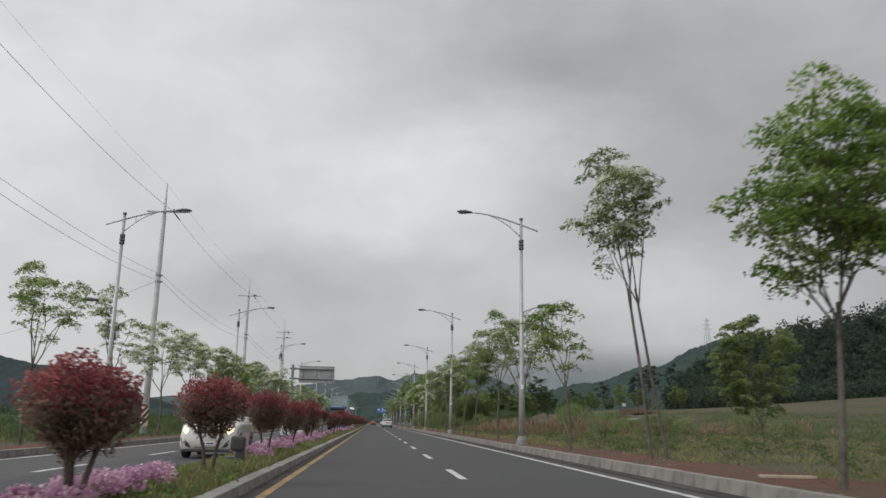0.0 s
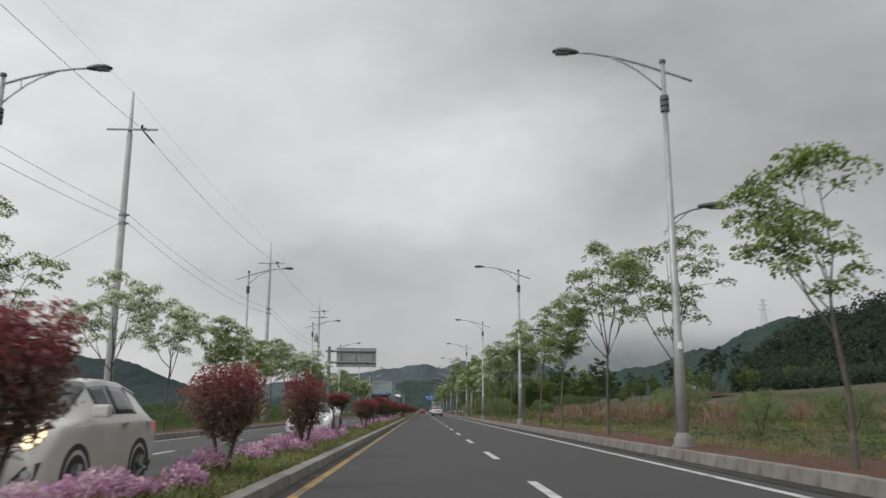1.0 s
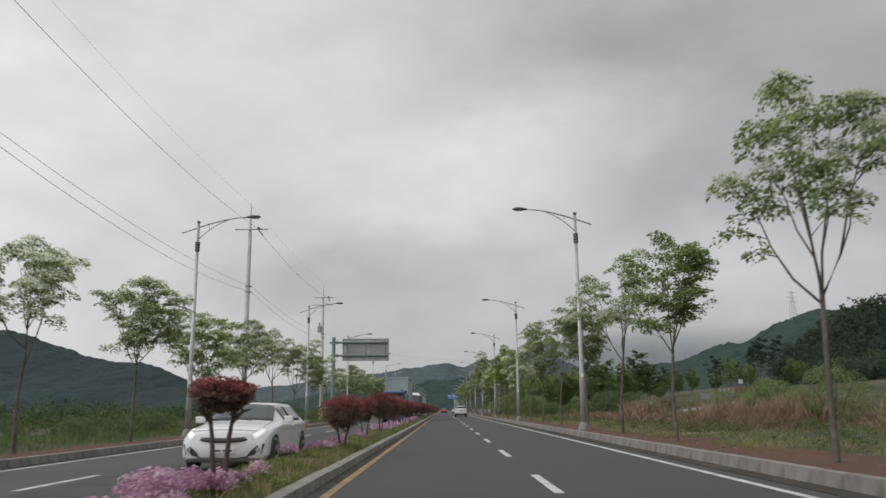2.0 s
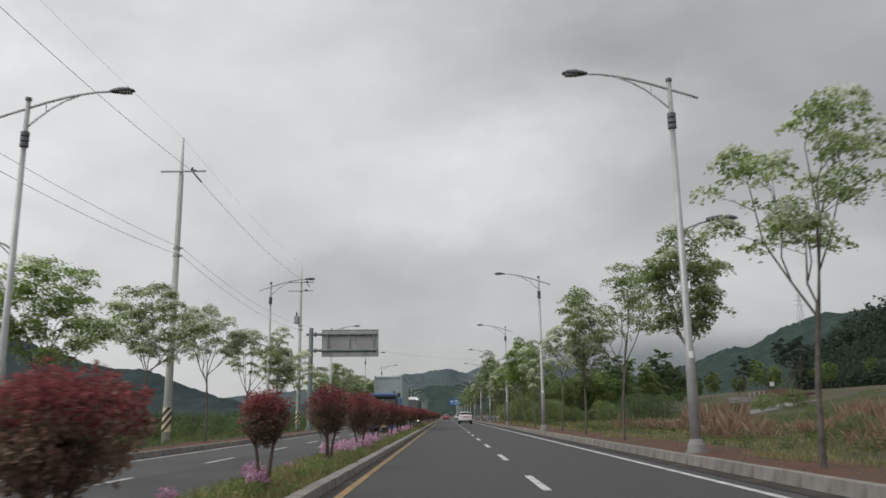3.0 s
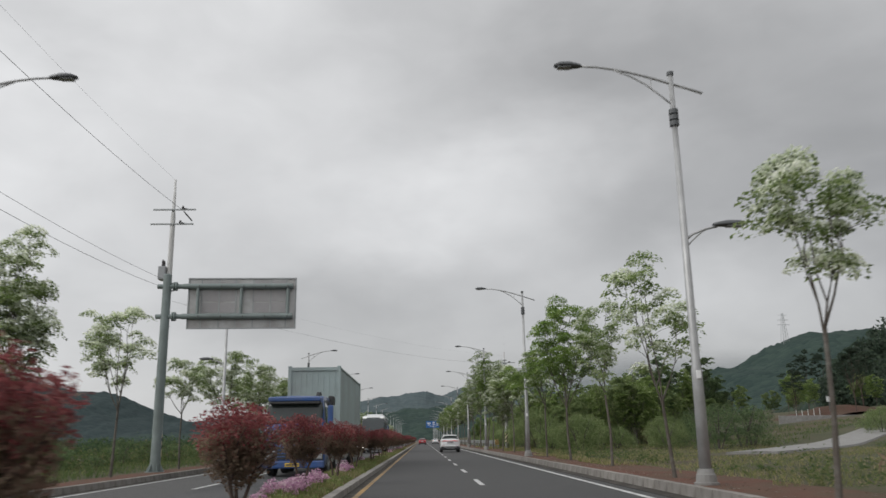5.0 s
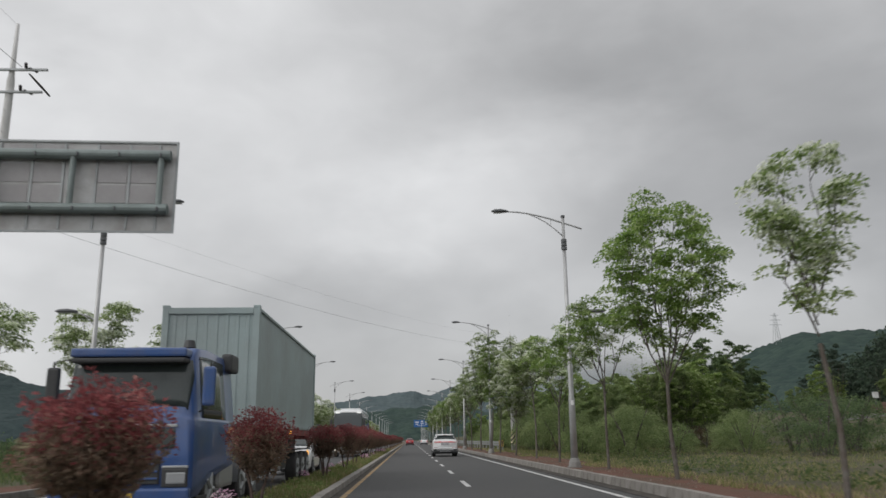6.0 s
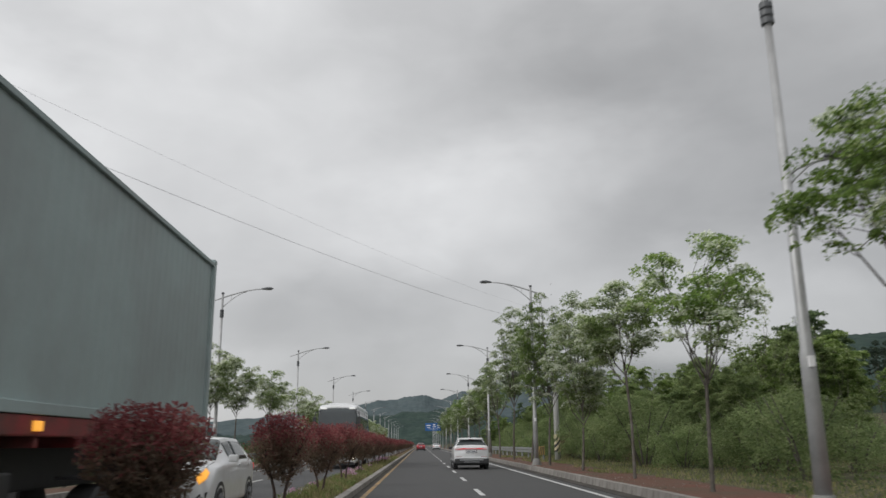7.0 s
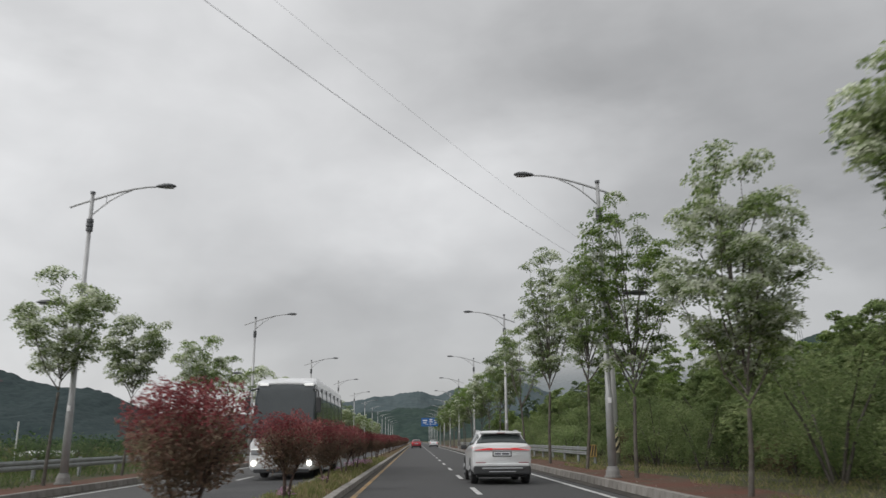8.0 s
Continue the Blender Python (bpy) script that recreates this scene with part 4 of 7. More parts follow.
# ---- trees ----
def grow(rng, top, fork, spread, limbs, base=(0, 0), girth_scale=1.0, habit="vase"):
    """Branch lines (points with radii) and leaf tufts (place, size) of a young tree.
    vase: a few bare limbs opening upwards; dense: leaf from the fork up; broom: steep shoots round a leader."""
    lines, tufts = [], []
    trunk_r = (0.020 + 0.0042 * top) * girth_scale
    bend = rng.uniform(-0.16, 0.16, 2)
    foot = np.array([base[0], base[1], -0.1])
    head = np.array([base[0] + bend[0], base[1] + bend[1], fork])
    mid = (foot + head) / 2 + np.array([rng.uniform(-0.08, 0.08), rng.uniform(-0.08, 0.08), 0])
    lines.append(([foot, mid, head], [trunk_r * 1.3, trunk_r, trunk_r * 0.85]))
    a0 = rng.uniform(0, 6.28)
    tall = top - fork
    bare, shoots, steep = {"vase": (0.36, 6, 0.42), "dense": (0.18, 9, 0.6), "broom": (0.10, 9, 1.2)}[habit]
    size = 0.29 + 0.05 * spread
    wide = max(0.3, spread - size)
    pts, heading = None, 0.0
    for k in range(limbs):
        a = a0 + 2.4 * k + rng.uniform(-0.35, 0.35)
        q = math.sqrt((k + 0.3) / limbs)
        parent_limb = pts if k % 2 and habit != "broom" else None
        if parent_limb:
            a = heading + rng.choice((-1, 1)) * rng.uniform(0.5, 1.0)
        heading = a
        reach = wide * q * rng.uniform(0.82, 1.1)
        if habit == "broom":
            start = head + np.array([0, 0, tall * 0.55 * (1 - q) * rng.uniform(0.4, 1)])
            rise = (top - start[2]) * (1 - 0.55 * q * rng.uniform(0.6, 1.2))
        else:
            start = parent_limb[1] if parent_limb else head - np.array([0, 0, rng.uniform(0, 0.16) * fork])
            rise = (top - start[2]) * (1 - 0.42 * q * q * rng.uniform(0.6, 1.4)) - 0.12
        out = np.array([math.cos(a), math.sin(a), 0]) * reach * (0.75 if parent_limb else 1.0)
        up = np.array([0, 0, rise])
        pts = [start, start + out * 0.34 + up * 0.22, start + out * 0.62 + up * 0.50, start + out * 0.84 + up * 0.78, start + out + up]
        pts[2] = pts[2] + rng.normal(0, 0.09, 3)
        pts[3] = pts[3] + rng.normal(0, 0.13, 3)
        r0 = trunk_r * (0.36 if parent_limb else 0.54 if habit == "vase" else 0.46)
        lines.append((pts, [r0, r0 * 0.8, r0 * 0.58, r0 * 0.36, r0 * 0.14]))
        tufts.append((pts[4], size * rng.uniform(0.9, 1.25)))
        n = max(4, int(shoots * (0.6 + 0.5 * q)))
        for j in range(n):
            u = bare + (0.97 - bare) * (j + rng.uniform(0, 1)) / n
            i = min(int(u * 4), 3)
            p = pts[i] + (pts[i + 1] - pts[i]) * (u * 4 - i)
            b = a + rng.normal(0, 1.15)
            length = (0.30 + 0.34 * spread * (1.05 - u * 0.55)) * rng.uniform(0.35, 1.1)
            d = np.array([math.cos(b), math.sin(b), steep * rng.uniform(0.2, 1.3)])
            d /= np.linalg.norm(d)
            e = p + d * length
            if e[2] > top - 0.05:
                e[2] = top - rng.uniform(0.02, 0.35)
            w = trunk_r * 0.2
            lines.append(([p, (p + e) / 2 + np.array([0, 0, 0.04]), e], [w, w * 0.65, w * 0.25]))
            tufts.append((e, size * rng.uniform(0.62, 1.12)))
            if rng.uniform() < (0.2 if habit == "vase" else 0.5):
                tufts.append(((p + e) / 2, size * rng.uniform(0.5, 0.8)))
    return lines, tufts


def hanging_leaves(rng, tufts, per_tuft, droop=0.42, thick=0.12):
    """Places and directions of the leaves: each tuft is an uneven cap whose leaves hang outwards."""
    out, way = [], []
    for c, w in tufts:
        n = max(8, int(per_tuft * (w / 0.4) ** 2))
        a = rng.uniform(0, 6.28, n)
        r = np.sqrt(rng.uniform(0, 1, n)) * w * (1 + 0.35 * np.sin(2 * a + rng.uniform(0, 6)) * rng.uniform(0, 1))
        x, y = r * np.cos(a), r * np.sin(a)
        z = 0.3 * w + rng.normal(0, thick * w, n) - droop * r * r / w + x * rng.uniform(-0.3, 0.3) + y * rng.uniform(-0.3, 0.3)
        out.append(np.stack([c[0] + x, c[1] + y, c[2] + z], 1))
        way.append(np.stack([np.cos(a) * 0.7, np.sin(a) * 0.7, -0.1 - 0.75 * (r / w) ** 2], 1))
    return np.concatenate(out), np.concatenate(way)


def tree(seed, top, fork, spread, limbs, leaf, bark, label, group, per_tuft=135, leaf_size=0.10, name="street_tree", trunks=1, bloom=0.0, habit="vase"):
    rng = np.random.default_rng(seed)
    t = empty(name, label, "tree", group)
    tufts = []
    for k in range(trunks):
        lines, more = grow(rng, top * (1 - 0.06 * k), fork, spread * (1 if trunks == 1 else 0.82), limbs if trunks == 1 else max(3, limbs - 2), (0.55 * k, 0.3 * (k % 2)), 1.0 if trunks == 1 else 0.7, habit)
        bm = bmesh.new()
        for pts, rad in lines:
            tube(bm, pts, list(rad), 6, caps=False)
        part("trunk", bm, bark, t, smooth=True)
        tufts += more
    places, way = hanging_leaves(rng, tufts, per_tuft * (1 - 0.3 * bloom))
    leaf_mesh("crown", places, leaf_size, rng, leaf, t, flat=1.1, slim=0.55, hang=way)
    if bloom:
        over = [(c + np.array([0, 0, 0.12]), w * rng.uniform(0.85, 1.15)) for c, w in tufts if rng.uniform() < bloom]
        places, way = hanging_leaves(rng, over, per_tuft * 1.15, 0.6, 0.10)
        leaf_mesh("blossom", places, leaf_size * 1.05, rng, M["blossom"], t, "drooping clusters of white blossom", flat=1.3, slim=0.5, hang=way)
    return t


GREEN, PALE, DEEP, FRESH, RICH = M["leaf_green"], M["leaf_pale"], M["leaf_deep"], M["leaf_fresh"], M["leaf_rich"]
L_GREEN = "young roadside tree with thin limbs and fresh green leaves"
L_PALE = "young roadside tree with white blossom among green leaves"
# along the near pavement: y, top, fork, spread, limbs, share of blossom, habit
NEAR_TREES = [(12.9, 5.8, 2.7, 1.75, 13, 0, "dense"), (22.3, 8.6, 4.5, 1.6, 8, 0.2, "vase"), (28.6, 5.0, 2.3, 1.75, 6, 0, "vase"), (37.0, 5.75, 2.2, 2.05, 7, 0.12, "vase"), (45.2, 7.1, 3.2, 1.8, 9, 0.25, "vase"),
              (54.4, 6.2, 2.7, 1.55, 9, 0, "dense"), (61.2, 6.7, 2.9, 2.0, 8, 0.22, "vase"), (68.4, 6.0, 2.5, 1.4, 9, 0.25, "broom")]
NEAR_TREES_2 = [(77.0, 6.75, 2.8, 2.5, 10, 0.12, "vase"), (85.2, 6.9, 2.2, 1.6, 10, 0.25, "broom"), (93.0, 6.0, 2.8, 1.5, 6, 0.6, "vase"), (101.0, 5.95, 2.0, 1.6, 7, 0.4, "vase"), (110.0, 6.3, 2.6, 1.35, 5, 0.3, "broom"),
                (118.2, 7.8, 2.7, 2.05, 16, 0, "dense"), (125.6, 6.1, 3.0, 1.9, 11, 0.08, "vase"), (134.2, 6.3, 2.8, 1.9, 13, 0.25, "vase"), (141.5, 6.5, 3.5, 1.75, 12, 0.3, "dense"),
                (149.8, 7.8, 1.8, 1.8, 15, 0.6, "broom"), (158.2, 9.4, 2.5, 1.95, 14, 0.1, "broom"), (166.0, 9.6, 3.4, 1.7, 13, 0.2, "broom"), (174.2, 11.6, 3.6, 1.8, 16, 0.2, "broom")]
LEAF_OF = {0: RICH, 1: FRESH, 7: FRESH, 9: FRESH, 13: RICH, 14: RICH, 15: RICH, 18: RICH}
near = []
for i, (y, top, fork, spread, limbs, bloom, habit) in enumerate(NEAR_TREES + NEAR_TREES_2):
    t = tree(100 + i, top, fork, spread, limbs, LEAF_OF.get(i, PALE if bloom > 0.1 else GREEN), M["bark_pale"] if i % 3 or i == 12 else M["bark"], L_PALE if bloom > 0.1 else L_GREEN,
             "trees along the near pavement", trunks=2 if i == 1 else 1, bloom=bloom, habit=habit)
    t.matrix_basis = pose({1: 5.46, 11: 4.85, 12: 5.3, 13: 5.32, 14: 5.45}.get(i, 4.95 if i < 11 else 5.25) + random.uniform(-0.12, 0.12), y, 0.19, 0, {1: -8, 11: -3}.get(i, random.uniform(-2, 2)))
    near.append(t)
for i in range(24):
    src = near[4 + (i * 5) % 15]
    m = copy_thing(src, pose(5.0 + random.uniform(-0.2, 0.2), 182.0 + 8.1 * i, 0.19, 0, 0, random.uniform(0, 360)))
    m.scale = (1.1, 1.1, random.uniform(1.05, 1.35))
FAR_TREES = [(30.2, 6.3, 2.8, 1.8, 7, 0, "vase"), (38.2, 6.9, 3.3, 1.7, 6, 0.15, "vase"), (46.6, 6.2, 2.8, 1.8, 8, 0.85, "vase"), (53.8, 6.1, 2.9, 1.7, 8, 0.8, "vase"), (61.6, 6.3, 3.0, 1.9, 11, 0.2, "dense"), (69.7, 5.8, 2.5, 2.2, 12, 0.05, "dense"),
             (77.9, 6.4, 3.0, 2.1, 9, 0.35, "dense"), (86.2, 6.6, 3.2, 2.3, 9, 0.9, "vase")]
FAR_TREES_2 = [(93.8, 6.2, 2.7, 1.9, 9, 0.15, "vase"), (102.5, 7.4, 2.4, 1.25, 11, 0.6, "broom"), (110.9, 6.4, 2.8, 1.8, 8, 0.65, "vase"), (119.1, 5.2, 2.7, 1.5, 7, 0.6, "vase"), (127.6, 6.5, 2.7, 1.9, 9, 0.3, "dense"), (136.4, 6.9, 3.0, 2.2, 11, 0.35, "dense"),
               (142.5, 6.4, 2.8, 2.1, 10, 0.3, "dense"), (149.8, 6.3, 2.8, 1.9, 10, 0.4, "dense"), (158.9, 6.8, 2.9, 2.0, 9, 0.4, "broom"), (166.3, 6.6, 3.0, 1.7, 9, 0.35, "broom"), (175.5, 7.0, 3.2, 1.7, 9, 0.35, "broom")]
far = []
for i, (y, top, fork, spread, limbs, bloom, habit) in enumerate(FAR_TREES + FAR_TREES_2):
    t = tree(200 + i, top, fork, spread, limbs, PALE if bloom > 0.1 else GREEN, M["bark"], L_PALE if bloom > 0.1 else L_GREEN, "trees along the far pavement", bloom=bloom, habit=habit)
    t.matrix_basis = pose(-13.4 + random.uniform(-0.15, 0.15), y, 0.03)
    far.append(t)
for i in range(24):
    m = copy_thing(far[(i * 7) % 19], pose(-13.4, 183.5 + 8.1 * i, 0.03, 0, 0, random.uniform(0, 360)))
    m.scale = (1, 1, random.uniform(0.85, 1.1))


# ---- red-leaved shrubs on the median ----
def shrub(seed, width, top, low, stems=3):
    rng = np.random.default_rng(seed)
    s = empty("red_shrub", "clipped round shrub with glossy red young leaves over dark stems", "shrub", "red shrubs on the median")
    h = top - low
    for k in range(stems):
        bm = bmesh.new()
        a = 2 * math.pi * k / stems + rng.uniform(-0.4, 0.4)
        p = [np.array([0.05 * math.cos(a), 0.05 * math.sin(a), -0.05])]
        p.append(np.array([0.1 * math.cos(a), 0.1 * math.sin(a), low * 0.7]))
        p.append(np.array([width * 0.2 * math.cos(a), width * 0.2 * math.sin(a), low + h * 0.3]))
        p.append(np.array([width * 0.33 * math.cos(a), width * 0.33 * math.sin(a), low + h * 0.75]))
        tube(bm, p, [0.038, 0.028, 0.017, 0.007], 7, caps=False)
        for q in range(5):
            b = a + rng.uniform(-1.4, 1.4)
            st = p[1] + (p[2] - p[1]) * rng.uniform(0.3, 1.0)
            e = st + np.array([math.cos(b) * width * 0.28, math.sin(b) * width * 0.28, h * rng.uniform(0.2, 0.5)])
            tube(bm, [st, (st + e) / 2 + np.array([0, 0, 0.04]), e], [0.016, 0.011, 0.005], 5, caps=False)
        part("stem", bm, M["bark_dark"], s, "dark forked stem", smooth=True)
    n = int(4300 * width)
    d = rng.normal(size=(n * 2, 3))
    d /= np.linalg.norm(d, axis=1)[:, None]
    lump = np.array([1 + 0.30 * noise.noise((v[0] * 2.1 + seed, v[1] * 2.1, v[2] * 2.1)) + 0.16 * noise.noise((v[0] * 5.5, v[1] * 5.5 + seed, v[2] * 5.5)) for v in d])
    r = rng.uniform(0, 1, n * 2) ** 0.5 * lump
    # wider above, drawn in below
    pts = d * r[:, None]
    taper = np.clip(0.94 + 0.24 * pts[:, 2], 0.6, 1.08)
    keep = np.array([noise.noise((v[0] * 3.2, v[1] * 3.2 + seed, v[2] * 3.2)) > -0.42 - 0.1 * v[2] for v in pts])
    pts, taper = pts[keep], taper[keep]
    c = np.stack([pts[:, 0] * width * 0.5 * taper, pts[:, 1] * width * 0.5 * taper, (low + top) / 2 + pts[:, 2] * h * 0.5], 1)
    score = pts[:, 2] * 0.95 + np.linalg.norm(pts, axis=1) * 0.6 + rng.normal(0, 0.2, len(pts))
    red = score > 0.66
    leaf_mesh("red_leaves", c[red], 0.054, rng, M["leaf_red"], s, "deep red young leaves", flat=0.3, slim=0.5)
    leaf_mesh("lower_leaves", c[~red], 0.054, rng, M["leaf_dusk"], s, "dull brownish green inner leaves", flat=0.3, slim=0.5)
    return s


SHRUBS = [(9.2, 1.09, 1.57), (14.8, 1.19, 1.7), (21.3, 1.09, 1.73), (27.3, 1.14, 1.67), (34.7, 1.09, 1.9), (41, 0.81, 1.55), (52.4, 1.28, 1.57), (59.1, 0.81, 1.61), (65.5, 1.14, 1.91), (71.7, 1.19, 1.93), (78, 1.14, 1.85), (84.6, 1.14, 1.8),
          (91.4, 1.28, 1.8), (97.8, 1.14, 1.85), (103.8, 1.23, 1.81), (111.4, 1.23, 1.87), (122.9, 1.28, 1.79), (129.9, 1.2, 1.95), (136.4, 1.33, 1.92), (142.3, 1.57, 2.09), (149.5, 1.42, 1.95), (156.3, 1.52, 1.95), (162.4, 1.52, 1.95)]
bushes = []
for i, (y, w, top) in enumerate(SHRUBS):
    s = shrub(300 + i, w, top - 0.18, 0.95 if i == 5 else 0.30 if i == 4 else 0.55 if i % 3 else 0.45, 2 + (i % 4 == 0))
    s.matrix_basis = pose(-4.27 + random.uniform(-0.06, 0.06), y, 0.18)
    bushes.append(s)
for i in range(34):
    copy_thing(bushes[9 + i % 14], pose(-4.3, 168.8 + 6.4 * i, 0.18, 0, 0, random.uniform(0, 360)))


# ---- flowers and grass on the median ----
rng = np.random.default_rng(7)


DRIFTS = ((8.3, 13.0, 1.0), (20.0, 27.0, 1.0), (31.0, 33.2, 0.8), (34.5, 42.0, 1.0), (50.0, 54.0, 0.5), (68.5, 80.0, 1.0), (95.5, 101.0, 0.8))
roots, blooms, weeds = [], [], []
for k in range(1150):
    y = 7 + 170 * rng.uniform() ** 1.1
    x = rng.uniform(-4.85, -4.12)
    share = max([w for y0, y1, w in DRIFTS if y0 < y < y1] + [0.10 if y > 28 else 0.0])
    if rng.uniform() > share * (1.0 if y < 60 else 0.8) * (0.75 + 0.9 * noise.noise((y * 0.5, x * 1.3, 3.0))):
        continue
    z = bed_z(x, y)
    r = rng.uniform(0.09, 0.21)
    n = int((620 if y < 60 else 420 if y < 110 else 260) * r * r * 12)
    d = rng.normal(size=(n, 3))
    d /= np.linalg.norm(d, axis=1)[:, None]
    d[:, 2] = np.abs(d[:, 2]) * 1.0 - 0.15
    blooms.append(d * r * rng.uniform(0.65, 1.35, (n, 1)) * np.array([1, 1, 0.95]) + np.array([x, y, z + r * 0.55 + rng.uniform(0, 0.12)]))
    g = rng.normal(size=(24, 3)) * np.array([0.6 * r, 0.6 * r, 0.0])
    roots.append(g + np.array([x, y, z - 0.02]))
tagged(leaf_mesh("pink_flowers", np.concatenate(blooms), 0.05, rng, M["petal"], flat=0.6, slim=0.85), "low clumps of pink blossom on the median", "flowers", kind="stuff")
tagged(blade_mesh("flower_stems", np.concatenate(roots), 0.2, rng, M["grass_green"], 0.012, 0.3), "green stems and leaves under the blossom", "plants", kind="stuff")
for k in range(2600):
    y = 2 + 150 * rng.uniform() ** 1.3
    x = -3.78 - 1.15 * rng.uniform() ** 1.2
    if noise.noise((y * 0.45, x * 1.1, 14.0)) < -0.08:
        continue
    r = rng.uniform(0.07, 0.17)
    weeds.append(np.array([x, y, bed_z(x, y) + r * 0.45]) + np.clip(rng.normal(size=(26, 3)), -1.6, 1.6) * np.array([r, r, r * 0.5]) * 0.7)
tagged(leaf_mesh("median_weeds", np.concatenate(weeds), 0.06, rng, M["weed_leaf"], flat=0.7, slim=0.5), "leafy green weeds between the grass on the median", "weeds", kind="stuff")
g = np.stack([rng.uniform(-5.0, -3.74, 42000), 1 + 190 * rng.uniform(0, 1, 42000) ** 1.35, np.zeros(42000)], 1)
g[:, 2] = [bed_z(x, y) - 0.01 for x, y, _ in g]
g = g[np.array([noise.noise((x * 1.3, y * 0.7, 9.0)) > -0.25 for x, y, _ in g])]
tagged(blade_mesh("median_grass", g, 0.17, rng, M["grass"], 0.011, 0.6), "yellow-green rough grass on the median", "grass", kind="stuff")


# ---- verges and field plants ----
def scatter(n, x0, x1, y0, y1, keep, power=1.0):
    p = np.stack([x0 + (x1 - x0) * rng.uniform(0, 1, n) ** power, rng.uniform(y0, y1, n)], 1)
    return np.array([(x, y, ground_z(x, y) - 0.02) for x, y in p if keep(x, y)])


v = scatter(120000, 5.3, 26, 0, 190, lambda x, y: off_track(x, y) > 2.8 and noise.noise((x * 0.45, y * 0.3, 1.0)) > ((0.30 if x < 5.8 else 0.08) if x < 6.5 else -0.25), 1.5)
v[:, 2] += np.where(v[:, 0] < 6.5, 0.02, 0.0)
tagged(blade_mesh("verge_grass", v, 0.15, rng, M["grass"], 0.010, 0.8), "rough yellow-green grass and weeds on the verge", "grass", kind="stuff")
g = np.stack([rng.uniform(4.3, 6.6, 5200), rng.uniform(2, 190, 5200), np.full(5200, 0.207)], 1)
g = g[np.array([noise.noise((x * 0.9, y * 0.5, 21.0)) > -0.05 for x, y, _ in g])]
tagged(leaf_mesh("dry_litter", g, 0.055, rng, M["grit"], flat=3.0, slim=0.7), "dry leaves and grit scattered on the red strip", "litter", kind="stuff")
v = scatter(50000, -26, -13.3, 20, 230, lambda x, y: noise.noise((x * 0.35, y * 0.3, 1.0)) > (0.1 if x > -14.2 else -0.35))
tagged(blade_mesh("far_verge_grass", v, 0.26, rng, M["grass_green"], 0.015, 0.7), "green rough grass on the far verge", "grass", kind="stuff")
v = scatter(40000, 24, 75, 5, 190, lambda x, y: off_track(x, y) > 4.5 and noise.noise((x * 0.12, y * 0.12, 3.0)) > -0.1)
tagged(blade_mesh("field_grass", v, 0.34, rng, M["grass_green"], 0.03, 0.8), "patchy weeds across the fallow field", "grass", kind="stuff")
for name, tall, count in (("dry_reeds", 1.05, 300), ("dry_grass", 0.5, 430)):
    v, tops = [], []
    while len(v) < count:
        x, y = 9 + abs(rng.normal(0, 11)), min(rng.normal(82, 11), 98 - rng.uniform(0, 6))
        if noise.noise((x * 0.14, y * 0.11, 12.0)) > (0.13 if name == "dry_reeds" else -0.02):
            v.append(np.array([[x, y, 0]]) + rng.normal(size=(38, 3)) * np.array([0.34, 0.34, 0]))
            tops.append(np.full(38, tall * rng.uniform(0.35, 1.3)))
    v = np.concatenate(v)
    v[:, 2] = [ground_z(a, b) - 0.02 for a, b, _ in v]
    tagged(blade_mesh(name, v, np.concatenate(tops)[:, None], rng, M["reed"], 0.006, 0.5 if name == "dry_reeds" else 1.1), "clumps of dry tan reeds at the field edge" if name == "dry_reeds" else "low tangled dry grass between the reeds", "reeds" if name == "dry_reeds" else "grass", kind="stuff")


cs = []
for k in range(2200):
    x, y = 6.7 + 34 * rng.uniform() ** 1.5, rng.uniform(6, 160)
    if noise.noise((x * 0.2, y * 0.12, 6.0)) < -0.05 or off_track(x, y) < 4.5 or (9 < x < 24 and 108 < y < 134):
        continue
    r = rng.uniform(0.15, 0.5)
    cs.append(np.array([x, y, ground_z(x, y) + r * 0.7]) + rng.normal(size=(30, 3)) * np.array([r, r, r * 0.6]) * 0.6)
tagged(leaf_mesh("field_weeds", np.concatenate(cs), 0.11, rng, M["grass_green"], flat=0.3, slim=0.45), "scattered leafy weeds over the fallow field", "weeds", kind="stuff")


def bush(seed, w, h, leaf, label):
    r = np.random.default_rng(seed)
    b = empty("bush", label, "bush", "bushes on the verge")
    for k in range(4):
        bm = bmesh.new()
        a = 6.28 * k / 4
        tube(bm, [(0.1 * math.cos(a), 0.1 * math.sin(a), -0.1), (w * 0.15 * math.cos(a), w * 0.15 * math.sin(a), h * 0.4), (w * 0.35 * math.cos(a), w * 0.35 * math.sin(a), h * 0.85)], [0.04, 0.03, 0.01], 5, caps=False)
        part("stem", bm, M["bark"], b, smooth=True)
    tufts = []
    for k in range(30):
        a = 2.4 * k + r.uniform(-0.4, 0.4)
        q = math.sqrt((k + 0.5) / 30)
        z = h * (0.30 + 0.58 * math.sqrt(max(0.0, 1.05 - q * q))) * r.uniform(0.72, 1.0) if k % 3 else h * r.uniform(0.12, 0.4)
        tufts.append((np.array([math.cos(a) * w * 0.45 * q, math.sin(a) * w * 0.45 * q, z]), w * r.uniform(0.10, 0.19)))
    places, way = hanging_leaves(r, tufts, 130, 0.75, 0.22)
    leaf_mesh("foliage", places, 0.095, r, leaf, b, flat=0.9, slim=0.5, hang=way)
    return b


